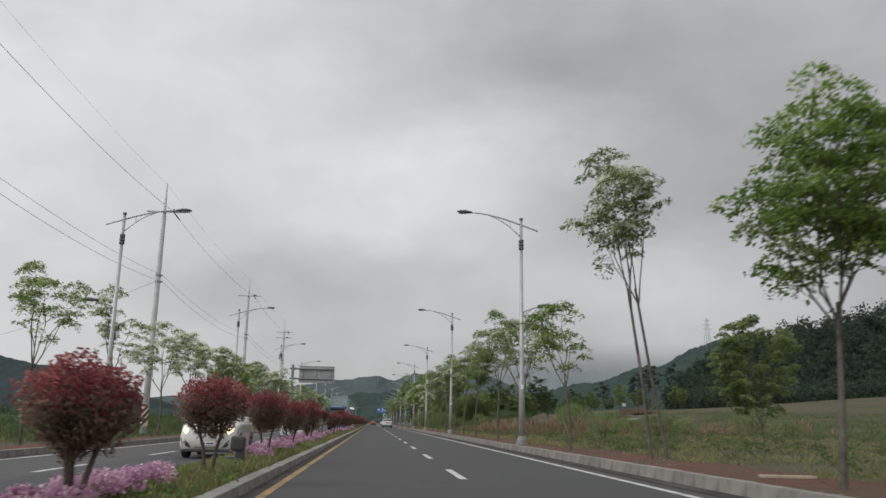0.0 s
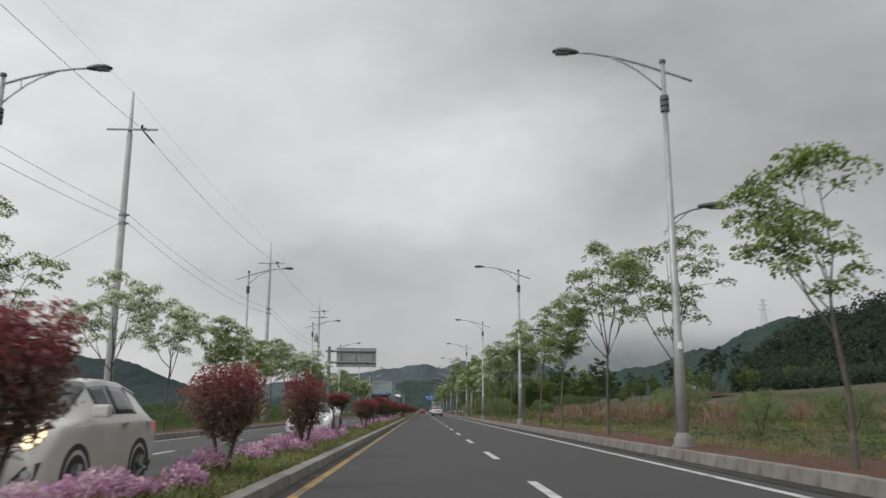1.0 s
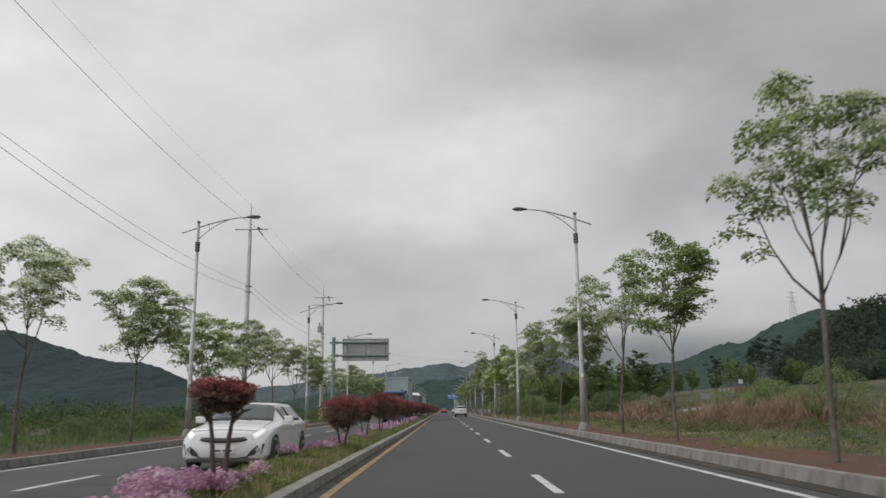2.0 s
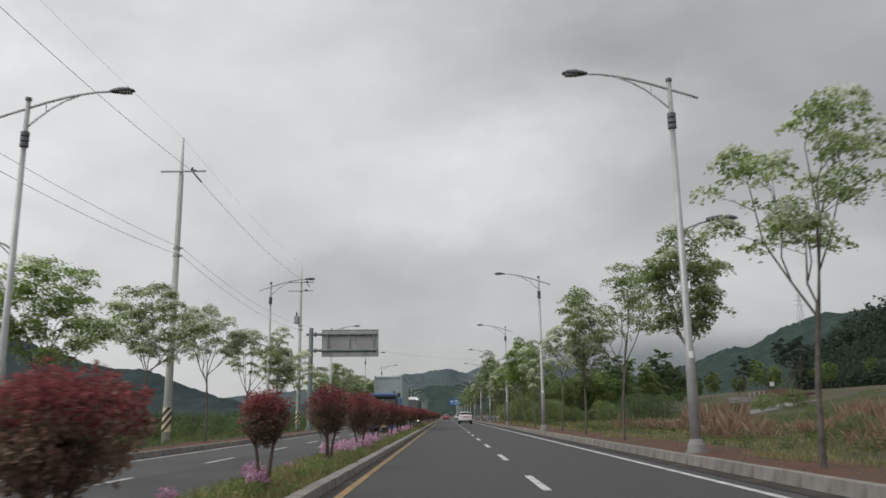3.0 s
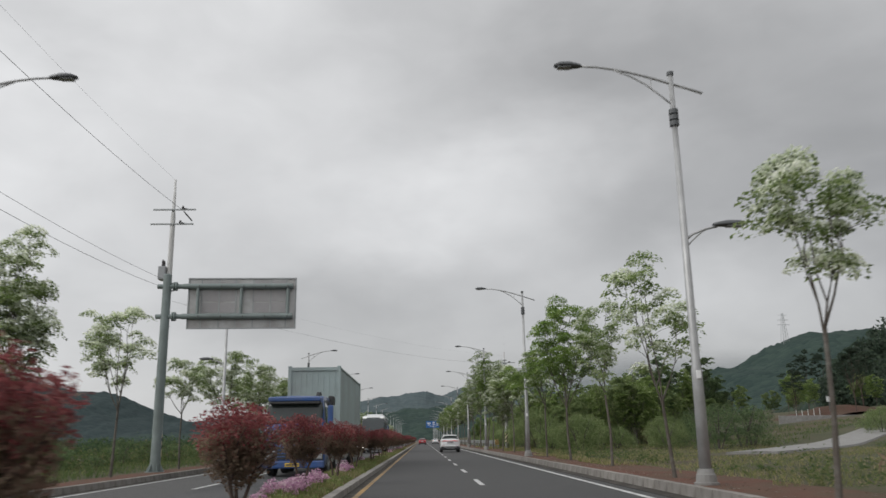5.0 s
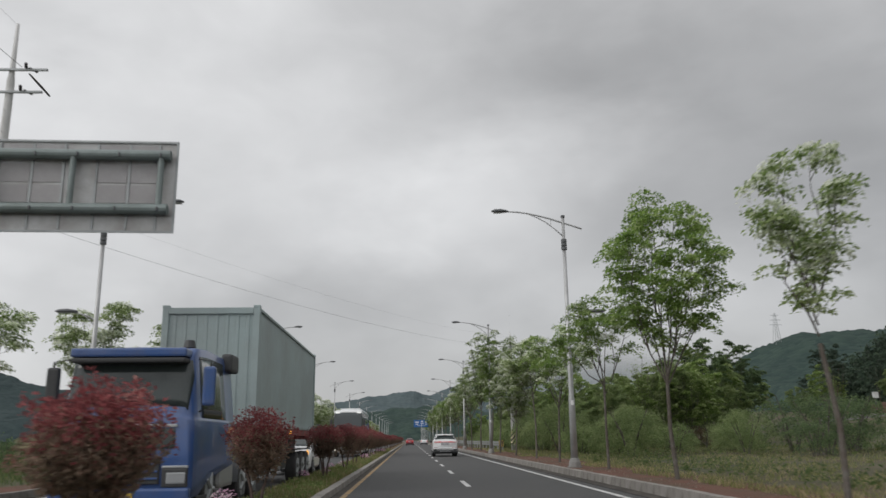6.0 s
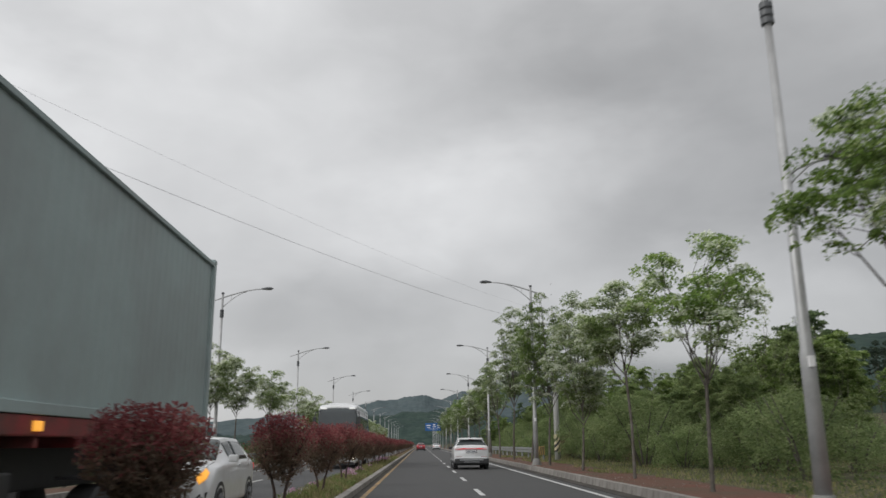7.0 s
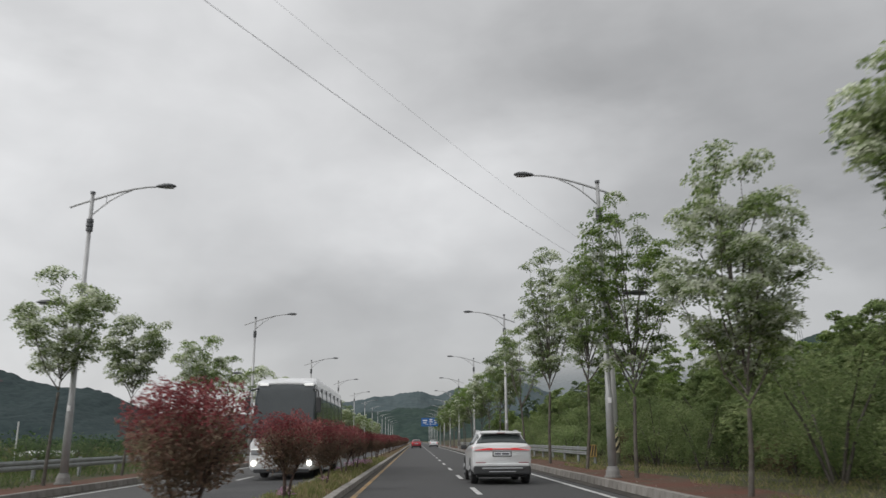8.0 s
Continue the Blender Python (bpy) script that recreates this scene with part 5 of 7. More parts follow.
bush_kinds = [bush(400, 2.6, 2.4, DEEP, "dense dark green bush on the verge"), bush(401, 3.2, 2.2, FRESH, "broad fresh green bush on the verge"),
              bush(402, 2.2, 1.7, FRESH, "low yellow-green bush on the verge"), bush(403, 3.6, 3.0, FRESH, "tall leafy green bush on the verge"), bush(404, 2.6, 2.0, M["leaf_dry"], "dry brown brush on the verge")]
bush_spots = []
for k in range(30):
    bush_spots.append((rng.uniform(8.6, 15), 136 + 116 * rng.uniform() ** 0.9, rng.uniform(0.55, 1.3)))
for k in range(12):
    y = rng.uniform(144, 178)
    bush_spots.append((rng.uniform(13, 19 + 0.4 * (y - 144)), y, rng.uniform(0.8, 1.25)))
bush_spots += [(16.9, 141, 0.95), (13.6, 143, 1.15), (9.9, 139, 1.2), (19.0, 148, 1.1), (24.5, 163, 1.2), (28.5, 171, 1.2)]
for k in range(18):
    bush_spots.append((rng.uniform(10, 30), rng.uniform(40, 104), rng.uniform(0.5, 0.95)))
for k in range(46):
    bush_spots.append((rng.uniform(-24, -16.8), rng.uniform(38, 240), rng.uniform(0.4, 0.8)))
for k in range(26):
    bush_spots.append((rng.uniform(8.4, 12.5), 143 + 2.6 * k + rng.uniform(-1, 1), rng.uniform(0.95, 1.45)))
bush_spots += [(40.5, 155, 1.1), (42.8, 156, 1.2), (45.0, 154, 1.1), (47.5, 157, 1.0), (38.9, 150, 0.8)]
DARK_BUSHES = [(19.6, 137.5, 1.55), (22.6, 140.5, 1.75), (20.8, 143.5, 1.6), (24.8, 144.0, 1.5), (17.7, 135.0, 0.8)]
bush_spots += DARK_BUSHES
for i, (x, y, s) in enumerate(bush_spots):
    src = bush_kinds[i if i < 5 else 0 if x < 0 or (x, y, s) in DARK_BUSHES else 4 if i % 17 == 5 else (1, 3, 3, 2, 1)[i % 5]]
    m = pose(x, y, ground_z(x, y), 0, 0, rng.uniform(0, 360))
    if i < 5:
        src.matrix_basis = m
        b = src
    else:
        b = copy_thing(src, m)
    b.scale = (s, s, s * rng.uniform(0.8, 1.1))

# woods behind the near row
wood_kinds = [tree(500, 10.5, 2.2, 2.9, 14, DEEP, M["bark"], "tall dark green woodland tree behind the roadside row", "woodland trees", 120, 0.19, "woodland_tree", habit="dense"),
              tree(501, 8.5, 1.6, 2.7, 14, GREEN, M["bark_pale"], "bushy green woodland tree behind the roadside row", "woodland trees", 120, 0.17, "woodland_tree", habit="dense"),
              tree(502, 6.5, 1.0, 2.5, 14, FRESH, M["bark_pale"], "fresh yellow-green woodland tree", "woodland trees", 120, 0.16, "woodland_tree", habit="dense"),
              tree(503, 10.5, 3.2, 2.3, 9, M["leaf_pine"], M["bark_dark"], "dark pine at the edge of the field", "woodland trees", 110, 0.2, "pine_tree", habit="vase"),
              tree(504, 9.5, 2.6, 2.4, 12, GREEN, M["bark_pale"], "almost bare woodland tree with grey twigs", "woodland trees", 6, 0.14, "woodland_tree", habit="broom")]
wood_spots = []
for k in range(64):
    y = 152 + 150 * rng.uniform() ** 0.8
    x = rng.uniform(13.5, 19 + 0.42 * (y - 150))
    wood_spots.append((x, y, rng.uniform(0.5, 0.8) * (1.0 if x < 20 else 1.2), (1, 2, 2, 0, 2)[k % 5]))
for k in range(26):
    wood_spots.append((rng.uniform(62, 125), rng.uniform(235, 330), rng.uniform(0.7, 1.1), k % 4))
wood_spots += [(57.5, 205, 0.95, 3), (66.5, 204, 1.15, 3), (70.5, 209, 1.2, 3), (37.0, 190, 1.15, 0), (33.0, 182, 1.1, 2), (30.0, 180, 1.15, 1), (41.0, 197, 0.9, 0)]
for x, y, s in ((103, 294, 1.5), (128, 292, 1.7), (141, 300, 1.9), (150, 290, 1.6), (158, 302, 2.0), (174, 300, 1.9), (192, 306, 2.1), (214, 300, 2.0), (120, 318, 1.6)):
    wood_spots.append((x, y, s, 3))
for k in range(30):
    wood_spots.append((rng.uniform(13.5, 20 + 0.9 * k), 152 + 2.4 * k + rng.uniform(-2, 2), rng.uniform(0.62, 0.95), (1, 2, 1, 2, 1, 0)[k % 6]))
wood_spots += [(12.4, 30.0, 0.68, 2)]
for k in range(7):
    wood_spots.append((rng.uniform(9.5, 12.5), 147 + 7.5 * k + rng.uniform(-2, 2), rng.uniform(0.48, 0.62), 2))
for k in range(7):
    wood_spots.append((rng.uniform(13, 19), 150 + 7 * k + rng.uniform(-2, 2), rng.uniform(0.6, 0.8), 4))
for k in range(24):
    wood_spots.append((rng.uniform(10.5, 16), 162 + 5.0 * k + rng.uniform(-2, 2), rng.uniform(0.62, 0.88), (2, 2, 1)[k % 3]))
wood_spots += [(16.5, 160, 0.7, 1), (19.0, 157, 0.8, 4), (14.0, 151, 0.55, 1), (21.5, 165, 0.8, 0), (17.5, 153, 0.6, 4)]
used = set()
for x, y, s, k in wood_spots:
    m = pose(x, y, ground_z(x, y), 0, 0, rng.uniform(0, 360))
    if k in used:
        b = copy_thing(wood_kinds[k], m)
    else:
        used.add(k)
        b = wood_kinds[k]
        b.matrix_basis = m
    b.scale = (s, s, s * rng.uniform(0.85, 1.1))

# scrub along the foot of the far verge
cs = []
for k in range(1500):
    y = rng.uniform(24, 300)
    x = -rng.uniform(18.5, 33)
    if noise.noise((x * 0.12, y * 0.07, 8.0)) < -0.12:
        continue
    r = rng.uniform(0.35, 1.0)
    d = rng.normal(size=(54, 3))
    d /= np.linalg.norm(d, axis=1)[:, None]
    cs.append(np.array([x, y, ground_z(x, y) + r * 0.7]) + d * r * rng.uniform(0.45, 1, (54, 1)))
tagged(leaf_mesh("far_scrub", np.concatenate(cs), 0.2, rng, M["grass_green"], flat=0.3, slim=0.5), "green scrub below the far verge", "scrub", kind="stuff")

# hedges and thickets across the low fields on the far side
cs = []
for k in range(900):
    y = rng.uniform(60, 620)
    x = -rng.uniform(34, 60) - 0.12 * y * rng.uniform(0.6, 1.4)
    r = rng.uniform(1.1, 2.6)
    d = rng.normal(size=(46, 3))
    d /= np.linalg.norm(d, axis=1)[:, None]
    cs.append(np.array([x, y, ground_z(x, y) + r * 0.75]) + d * r * rng.uniform(0.5, 1, (46, 1)))
tagged(leaf_mesh("far_thicket", np.concatenate(cs), 0.55, rng, M["leaf_dark"], flat=0.3, slim=0.7), "dark green thickets across the low fields", "thicket", kind="stuff")

# wooded cover of the knoll and of the far bank: too many crowns to count
cs = []
for k in range(2600):
    x = 110 + 430 * rng.uniform() ** 1.5
    f = rng.uniform(0, 1) ** 0.8
    h = np.interp(x, [104, 122, 142, 170, 205, 260, 340, 460, 700], [5, 21, 33, 41, 49, 56, 60, 56, 34])
    y0 = np.interp(x, [104, 142, 340, 700], [300, 308, 305, 300])
    y, z = y0 - 70 * (1 - f), max(h * f ** 0.8, ground_z(x, y0 - 70 * (1 - f))) - 1
    r = rng.uniform(2.2, 4.2)
    d = rng.normal(size=(60, 3))
    d /= np.linalg.norm(d, axis=1)[:, None]
    cs.append(np.array([x, y, z + r * 0.7]) + d * np.array([r, r, r * 1.25]) * rng.uniform(0.6, 1, (60, 1)))
tagged(leaf_mesh("knoll_woods", np.concatenate(cs), 1.15, rng, M["leaf_pine"], flat=0.3, slim=0.7), "dark pine woods covering the knoll", "woods", kind="stuff")


# ---- vehicles ----
def section(y, zb, wb, zbelt, wbelt, ztop, wtop):
    """Half outline of a car body across, from the sill's middle to the roof's."""
    zm = zb + (zbelt - zb) * 0.45
    return [(0, y, zb), (wb * 0.9, y, zb), (wb, y, zb + 0.10), (max(wb, wbelt), y, zm), (wbelt, y, zbelt - 0.06), (wbelt - 0.02, y, zbelt),
            (wtop + (wbelt - wtop) * 0.12, y, ztop - min(0.10, (ztop - zbelt) * 0.3)), (wtop, y, ztop - 0.02), (wtop * 0.6, y, ztop), (0, y, ztop + 0.012)]


class Shell:
    """A lofted body: at(u, v) gives a place on it, u along the stations, v from -1 (one sill) over the roof (0) to 1."""

    def __init__(self, stations):
        self.rows = [[Vector(p) for p in section(*s)] for s in stations]

    def point(self, u, v):
        k = max(0, min(int(u), len(self.rows) - 2))
        f = u - k
        w = (1 - abs(v)) * 9
        j = max(0, min(int(w), 8))
        g = w - j
        a = self.rows[k][j].lerp(self.rows[k][j + 1], g)
        b = self.rows[k + 1][j].lerp(self.rows[k + 1][j + 1], g)
        p = a.lerp(b, f)
        return Vector((-p.x if v < 0 else p.x, p.y, p.z))

    def body(self, bm, sub=3):
        n = (len(self.rows) - 1) * sub
        vs = [-1 + 2 * i / 54 for i in range(55)]
        grid = [[bm.verts.new(self.point(i / sub, v)) for v in vs] for i in range(n + 1)]
        for a, b in zip(grid, grid[1:]):
            for i in range(len(vs) - 1):
                bm.faces.new((a[i], a[i + 1], b[i + 1], b[i]))
        bm.faces.new(grid[0])
        bm.faces.new(grid[-1][::-1])
        bmesh.ops.remove_doubles(bm, verts=bm.verts, dist=0.002)
        return bm

    def patch(self, u0, u1, v0, v1, lift=0.012, nu=6, nv=8):
        """A pane that follows the body, a little proud of it."""
        bm = bmesh.new()
        c = Vector((0, self.rows[len(self.rows) // 2][0].y, 0.8))
        outer, inner = [], []
        for i in range(nu + 1):
            ro, ri = [], []
            for j in range(nv + 1):
                u, v = u0 + (u1 - u0) * i / nu, v0 + (v1 - v0) * j / nv
                p = self.point(u, v)
                e = 0.02
                n = (self.point(min(u + e, len(self.rows) - 1), v) - self.point(max(u - e, 0), v)).cross(self.point(u, min(v + e, 1)) - self.point(u, max(v - e, -1)))
                n = n.normalized() if n.length > 1e-9 else (p - c).normalized()
                if n.dot(p - c) < 0:
                    n = -n
                ro.append(bm.verts.new(p + n * lift))
                ri.append(bm.verts.new(p - n * 0.01))
            outer.append(ro)
            inner.append(ri)
        for i in range(nu):
            for j in range(nv):
                bm.faces.new((outer[i][j], outer[i + 1][j], outer[i + 1][j + 1], outer[i][j + 1]))
        rim = [(i, 0) for i in range(nu)] + [(nu, j) for j in range(nv)] + [(i, nv) for i in range(nu, 0, -1)] + [(0, j) for j in range(nv, 0, -1)]
        for a, b in zip(rim, rim[1:] + rim[:1]):
            bm.faces.new((outer[a[0]][a[1]], outer[b[0]][b[1]], inner[b[0]][b[1]], inner[a[0]][a[1]]))
        return bm


def wheel(x, y, r, width, parent, side, rim_mat="alloy"):
    bm = bmesh.new()
    h = width / 2
    tube(bm, [(x - h, y, r), (x - h * 0.96, y, r), (x - h * 0.7, y, r), (x + h * 0.7, y, r), (x + h * 0.96, y, r), (x + h, y, r)], [r * 0.66, r * 0.93, r, r, r * 0.93, r * 0.66], 28)
    w = part("wheel", bm, M["rubber"], parent, "black tyre", smooth=False)
    bm = bmesh.new()
    xo = x + side * (h + 0.004)
    tube(bm, [(xo - side * 0.03, y, r), (xo, y, r)], [r * 0.64, r * 0.62], 24)
    for k in range(5):
        a = 2 * math.pi * k / 5
        tube(bm, [(xo + side * 0.006, y, r), (xo + side * 0.006, y + math.cos(a) * r * 0.6, r + math.sin(a) * r * 0.6)], [0.05, 0.035], 6)
    part("rim", bm, M[rim_mat], w, "spoked alloy rim")


def arch(x, y, r, side, parent):
    bm = bmesh.new()
    n = 18
    a0, a1 = [], []
    for k in range(n + 1):
        a = math.pi * (k / n) * 1.1 - 0.16
        c, s = math.cos(a), math.sin(a)
        for ring, rad in ((a0, r * 1.04), (a1, r * 1.26)):
            ring.append((bm.verts.new((x, y + c * rad, r + s * rad)), bm.verts.new((x - side * 0.12, y + c * rad, r + s * rad))))
    for k in range(n):
        bm.faces.new((a0[k][0], a0[k + 1][0], a1[k + 1][0], a1[k][0]))
        bm.faces.new((a1[k][0], a1[k + 1][0], a1[k + 1][1], a1[k][1]))
        bm.faces.new((a0[k][0], a0[k][1], a0[k + 1][1], a0[k + 1][0]))
    part("wheel_arch", bm, M["black_plastic"], parent, "dark wheel arch")


def slab(name, mat, parent, x0, x1, y0, y1, z0, z1, bevel=0.01, label=""):
    bm = bmesh.new()
    box(bm, x0, x1, y0, y1, z0, z1, bevel)
    return part(name, bm, M[mat], parent, label)


def plate(parent, x0, x1, y, z0, z1, mat="plate_white", out=-1):
    ya, yb = sorted((y, y + out * 0.015))
    p = slab("licence_plate", mat, parent, x0, x1, ya, yb, z0, z1, 0.004, "pale licence plate with an unreadable line")
    w = (x1 - x0)
    yc, yd = sorted((y + out * 0.015, y + out * 0.019))
    for a, b in ((0.08, 0.42), (0.5, 0.92)):
        slab("bar", "plate_ink", p, x0 + w * a, x0 + w * b, yc, yd, z0 + (z1 - z0) * 0.3, z0 + (z1 - z0) * 0.7, 0)
    return p


def mirror_pair(parent, y, z, w, mat):
    for s in (-1, 1):
        bm = bmesh.new()
        box(bm, min(s * w, s * (w + 0.2)), max(s * w, s * (w + 0.2)), y - 0.06, y + 0.08, z - 0.07, z + 0.08, 0.03)
        part("side_mirror", bm, M[mat], parent)


# white sport utility car driving ahead: rear at y = 0
def white_suv():
    c = empty("suv", "white sport utility car with lit red tail lamps", "car")
    sh = Shell([(0.0, 0.50, 0.84, 1.13, 0.86, 1.20, 0.78), (0.05, 0.44, 0.90, 1.16, 0.925, 1.25, 0.79), (0.34, 0.36, 0.94, 1.18, 0.935, 1.53, 0.68), (0.44, 0.33, 0.95, 1.18, 0.94, 1.60, 0.65),
                (0.9, 0.30, 0.95, 1.17, 0.95, 1.66, 0.66), (2.0, 0.28, 0.95, 1.13, 0.95, 1.68, 0.67), (2.9, 0.28, 0.95, 1.08, 0.95, 1.59, 0.63), (3.65, 0.28, 0.95, 1.02, 0.94, 1.10, 0.72),
                (4.3, 0.32, 0.91, 0.92, 0.90, 0.97, 0.7), (4.6, 0.45, 0.75, 0.78, 0.76, 0.83, 0.55)])
    bm = bmesh.new()
    sh.body(bm)
    body = part("body", bm, M["car_white"], c, smooth=True)
    part("rear_window", sh.patch(1.1, 2.02, -0.33, 0.33), M["glass"], c, "dark sloping rear window", True)
    for s in (-1, 1):
        part("side_window", sh.patch(3.3, 4.9, s * 0.33, s * 0.43, 0.012, 6, 4), M["glass"], c, "dark side window", True)
        part("side_window", sh.patch(4.98, 6.5, s * 0.33, s * 0.43, 0.012, 6, 4), M["glass"], c, "dark side window", True)
        part("quarter_window", sh.patch(2.5, 3.2, s * 0.34, s * 0.42, 0.012, 4, 4), M["glass"], c, "dark quarter window", True)
    part("windscreen", sh.patch(6.1, 6.9, -0.27, 0.27), M["glass"], c, "dark windscreen", True)
    bm = bmesh.new()
    box(bm, -0.66, 0.66, 0.20, 0.52, 1.565, 1.612, 0.018)
    part("roof_spoiler", bm, M["car_white"], c)
    slab("brake_lamp", "reflector", c, -0.13, 0.13, 0.185, 0.205, 1.58, 1.597, 0.003)
    for s in (-1, 1):
        bm = bmesh.new()
        tube(bm, [(s * 0.60, 0.62, 1.59), (s * 0.63, 0.95, 1.655), (s * 0.66, 2.0, 1.69), (s * 0.62, 2.85, 1.60)], 0.018, 8)
        part("roof_rail", bm, M["silver_trim"], c, smooth=True)
        bm = bmesh.new()
        vs = [(0.30, -0.012, 1.06), (0.86, 0.0, 1.05), (0.93, 0.12, 1.06), (0.935, 0.12, 1.145), (0.87, 0.0, 1.15), (0.30, -0.012, 1.115)]
        f0 = [bm.verts.new((s * a, b - 0.012, z)) for a, b, z in vs]
        f1 = [bm.verts.new((s * a * 0.995, b + 0.05, z)) for a, b, z in vs]
        bm.faces.new(f0)
        for k in range(6):
            bm.faces.new((f0[k], f0[(k + 1) % 6], f1[(k + 1) % 6], f1[k]))
        part("tail_lamp", bm, M["lamp_red"], c, "lit red tail lamp")
        slab("lamp_trim", "silver_trim", c, min(s * 0.3, s * 0.9), max(s * 0.3, s * 0.9), -0.02, 0.02, 1.028, 1.042, 0.003)
        bm = bmesh.new()
        tube(bm, [(s * 0.58, -0.055, 0.45), (s * 0.58, 0.1, 0.45)], [0.055, 0.055], 14)
        part("exhaust_tip", bm, M["lamp_dark"], c, smooth=False)
        slab("reflector", "reflector", c, min(s * 0.52, s * 0.84), max(s * 0.52, s * 0.84), -0.035, 0.02, 0.665, 0.685, 0.004)
    slab("light_bar", "lamp_red", c, -0.30, 0.30, -0.026, 0.02, 1.075, 1.108, 0.004, "thin red light bar")
    slab("tailgate_trim", "silver_trim", c, -0.30, 0.30, -0.02, 0.02, 1.035, 1.052, 0.004)
    slab("plate_frame", "black_plastic", c, -0.30, 0.30, -0.016, 0.02, 0.862, 1.018, 0.006)
    plate(c, -0.27, 0.27, -0.018, 0.885, 1.0)
    bm = bmesh.new()
    box(bm, -0.85, 0.85, -0.075, 0.16, 0.56, 0.66, 0.035)
    part("bumper", bm, M["car_white"], c)
    bm = bmesh.new()
    box(bm, -0.90, 0.90, -0.065, 0.22, 0.31, 0.575, 0.05)
    part("lower_bumper", bm, M["black_plastic"], c, "black plastic lower bumper")
    slab("diffuser", "silver_trim", c, -0.64, 0.64, -0.085, 0.05, 0.475, 0.53, 0.015, "silver bumper insert")
    slab("diffuser", "silver_trim", c, -0.42, 0.42, -0.078, 0.05, 0.385, 0.415, 0.012, "silver bumper insert")
    slab("underbody", "black_plastic", c, -0.80, 0.80, 0.2, 4.2, 0.22, 0.36, 0.02)
    bm = bmesh.new()
    tube(bm, [(0, 0.75, 1.66), (0, 0.70, 1.71)], [0.03, 0.012], 8)
    part("antenna", bm, M["black_plastic"], c)
    mirror_pair(c, 3.15, 1.12, 0.92, "black_plastic")
    for y in (0.88, 3.66):
        for s in (-1, 1):
            wheel(s * 0.83, y, 0.355, 0.245, c, s)
            arch(s * 0.962, y, 0.365, s, c)
    return c


suv = white_suv()
suv.matrix_basis = pose(1.06, 158.6, 0.0)


def passenger_car(name, label, mat, length, width, height, hood, nose, lights, plate_mat="plate_white", slot=(0.40, 0.69, 0.775), intake=(0.50, 0.29, 0.55)):
    """An oncoming or distant car; its front is at y = 0 and looks along -y; hood is where the windscreen starts."""
    k = width / 2
    c = empty(name, label, "car")
    L = length
    sh = Shell([(0.0, 0.28, k * 0.78, 0.56, k * 0.80, nose - 0.10, k * 0.60), (0.10, 0.22, k * 0.92, 0.66, k * 0.92, nose - 0.01, k * 0.75), (hood * 0.55, 0.22, k * 0.97, nose - 0.02, k * 0.96, nose + 0.07, k * 0.74),
                (hood, 0.22, k * 0.98, nose + 0.03, k * 0.98, nose + 0.13, k * 0.76), (hood + 0.75, 0.22, k * 0.98, nose + 0.06, k * 0.98, height - 0.04, k * 0.62), (hood + 1.2, 0.22, k * 0.98, nose + 0.07, k * 0.98, height, k * 0.66),
                (L - 1.1, 0.22, k * 0.98, nose + 0.08, k * 0.98, height - 0.02, k * 0.64), (L - 0.45, 0.26, k * 0.97, nose + 0.08, k * 0.96, (height + nose) / 2 + 0.15, k * 0.64), (L - 0.06, 0.34, k * 0.9, nose + 0.02, k * 0.9, nose + 0.09, k * 0.66),
                (L, 0.42, k * 0.8, nose - 0.04, k * 0.82, nose, k * 0.6)])
    bm = bmesh.new()
    sh.body(bm)
    part("body", bm, M[mat], c, smooth=True)
    part("windscreen", sh.patch(3.06, 3.97, -0.305, 0.305), M["glass"], c, "dark windscreen", True)
    part("rear_window", sh.patch(6.25, 7.6, -0.27, 0.27), M["glass"], c, "dark rear window", True)
    for s in (-1, 1):
        part("side_window", sh.patch(4.0, 5.0, s * 0.325, s * 0.43, 0.012, 6, 4), M["glass"], c, "dark side window", True)
        part("side_window", sh.patch(5.06, 6.3, s * 0.325, s * 0.43, 0.012, 6, 4), M["glass"], c, "dark side window", True)
        part("headlamp", sh.patch(0.12, 1.5, s * 0.272, s * 0.385, 0.016, 6, 5), M[lights], c, "headlamp", True)
        bm = bmesh.new()
        vs = [(0.52, -0.035, 0.30), (0.84, 0.03, 0.36), (0.90, 0.06, 0.56), (0.74, -0.01, 0.52), (0.60, -0.035, 0.40)]
        f0 = [bm.verts.new((s * a * k, b, z)) for a, b, z in vs]
        f1 = [bm.verts.new((s * a * k * 0.97, b + 0.12, z)) for a, b, z in vs]
        bm.faces.new(f0)
        for q in range(5):
            bm.faces.new((f0[q], f0[(q + 1) % 5], f1[(q + 1) % 5], f1[q]))
        fog = part("fog_lamp_bezel", bm, M["black_plastic"], c)
        bm = bmesh.new()
        tube(bm, [(s * k * 0.76, -0.03, 0.44), (s * k * 0.76, 0.04, 0.44)], [0.045, 0.045], 12)
        part("fog_lamp", bm, M["lens"], fog)
        slab("tail_lamp", "lamp_red", c, min(s * k * 0.62, s * k * 0.9), max(s * k * 0.62, s * k * 0.9), L - 0.08, L + 0.012, nose - 0.14, nose + 0.02, 0.02, "red tail lamp")
        for j in (0, 1):
            slab("door_handle", mat, c, min(s * k * 0.97, s * (k + 0.025)), max(s * k * 0.97, s * (k + 0.025)), hood + 1.35 + 0.95 * j, hood + 1.52 + 0.95 * j, nose + 0.0, nose + 0.03, 0.008)
    half, z0, z1 = slot
    bm = bmesh.new()
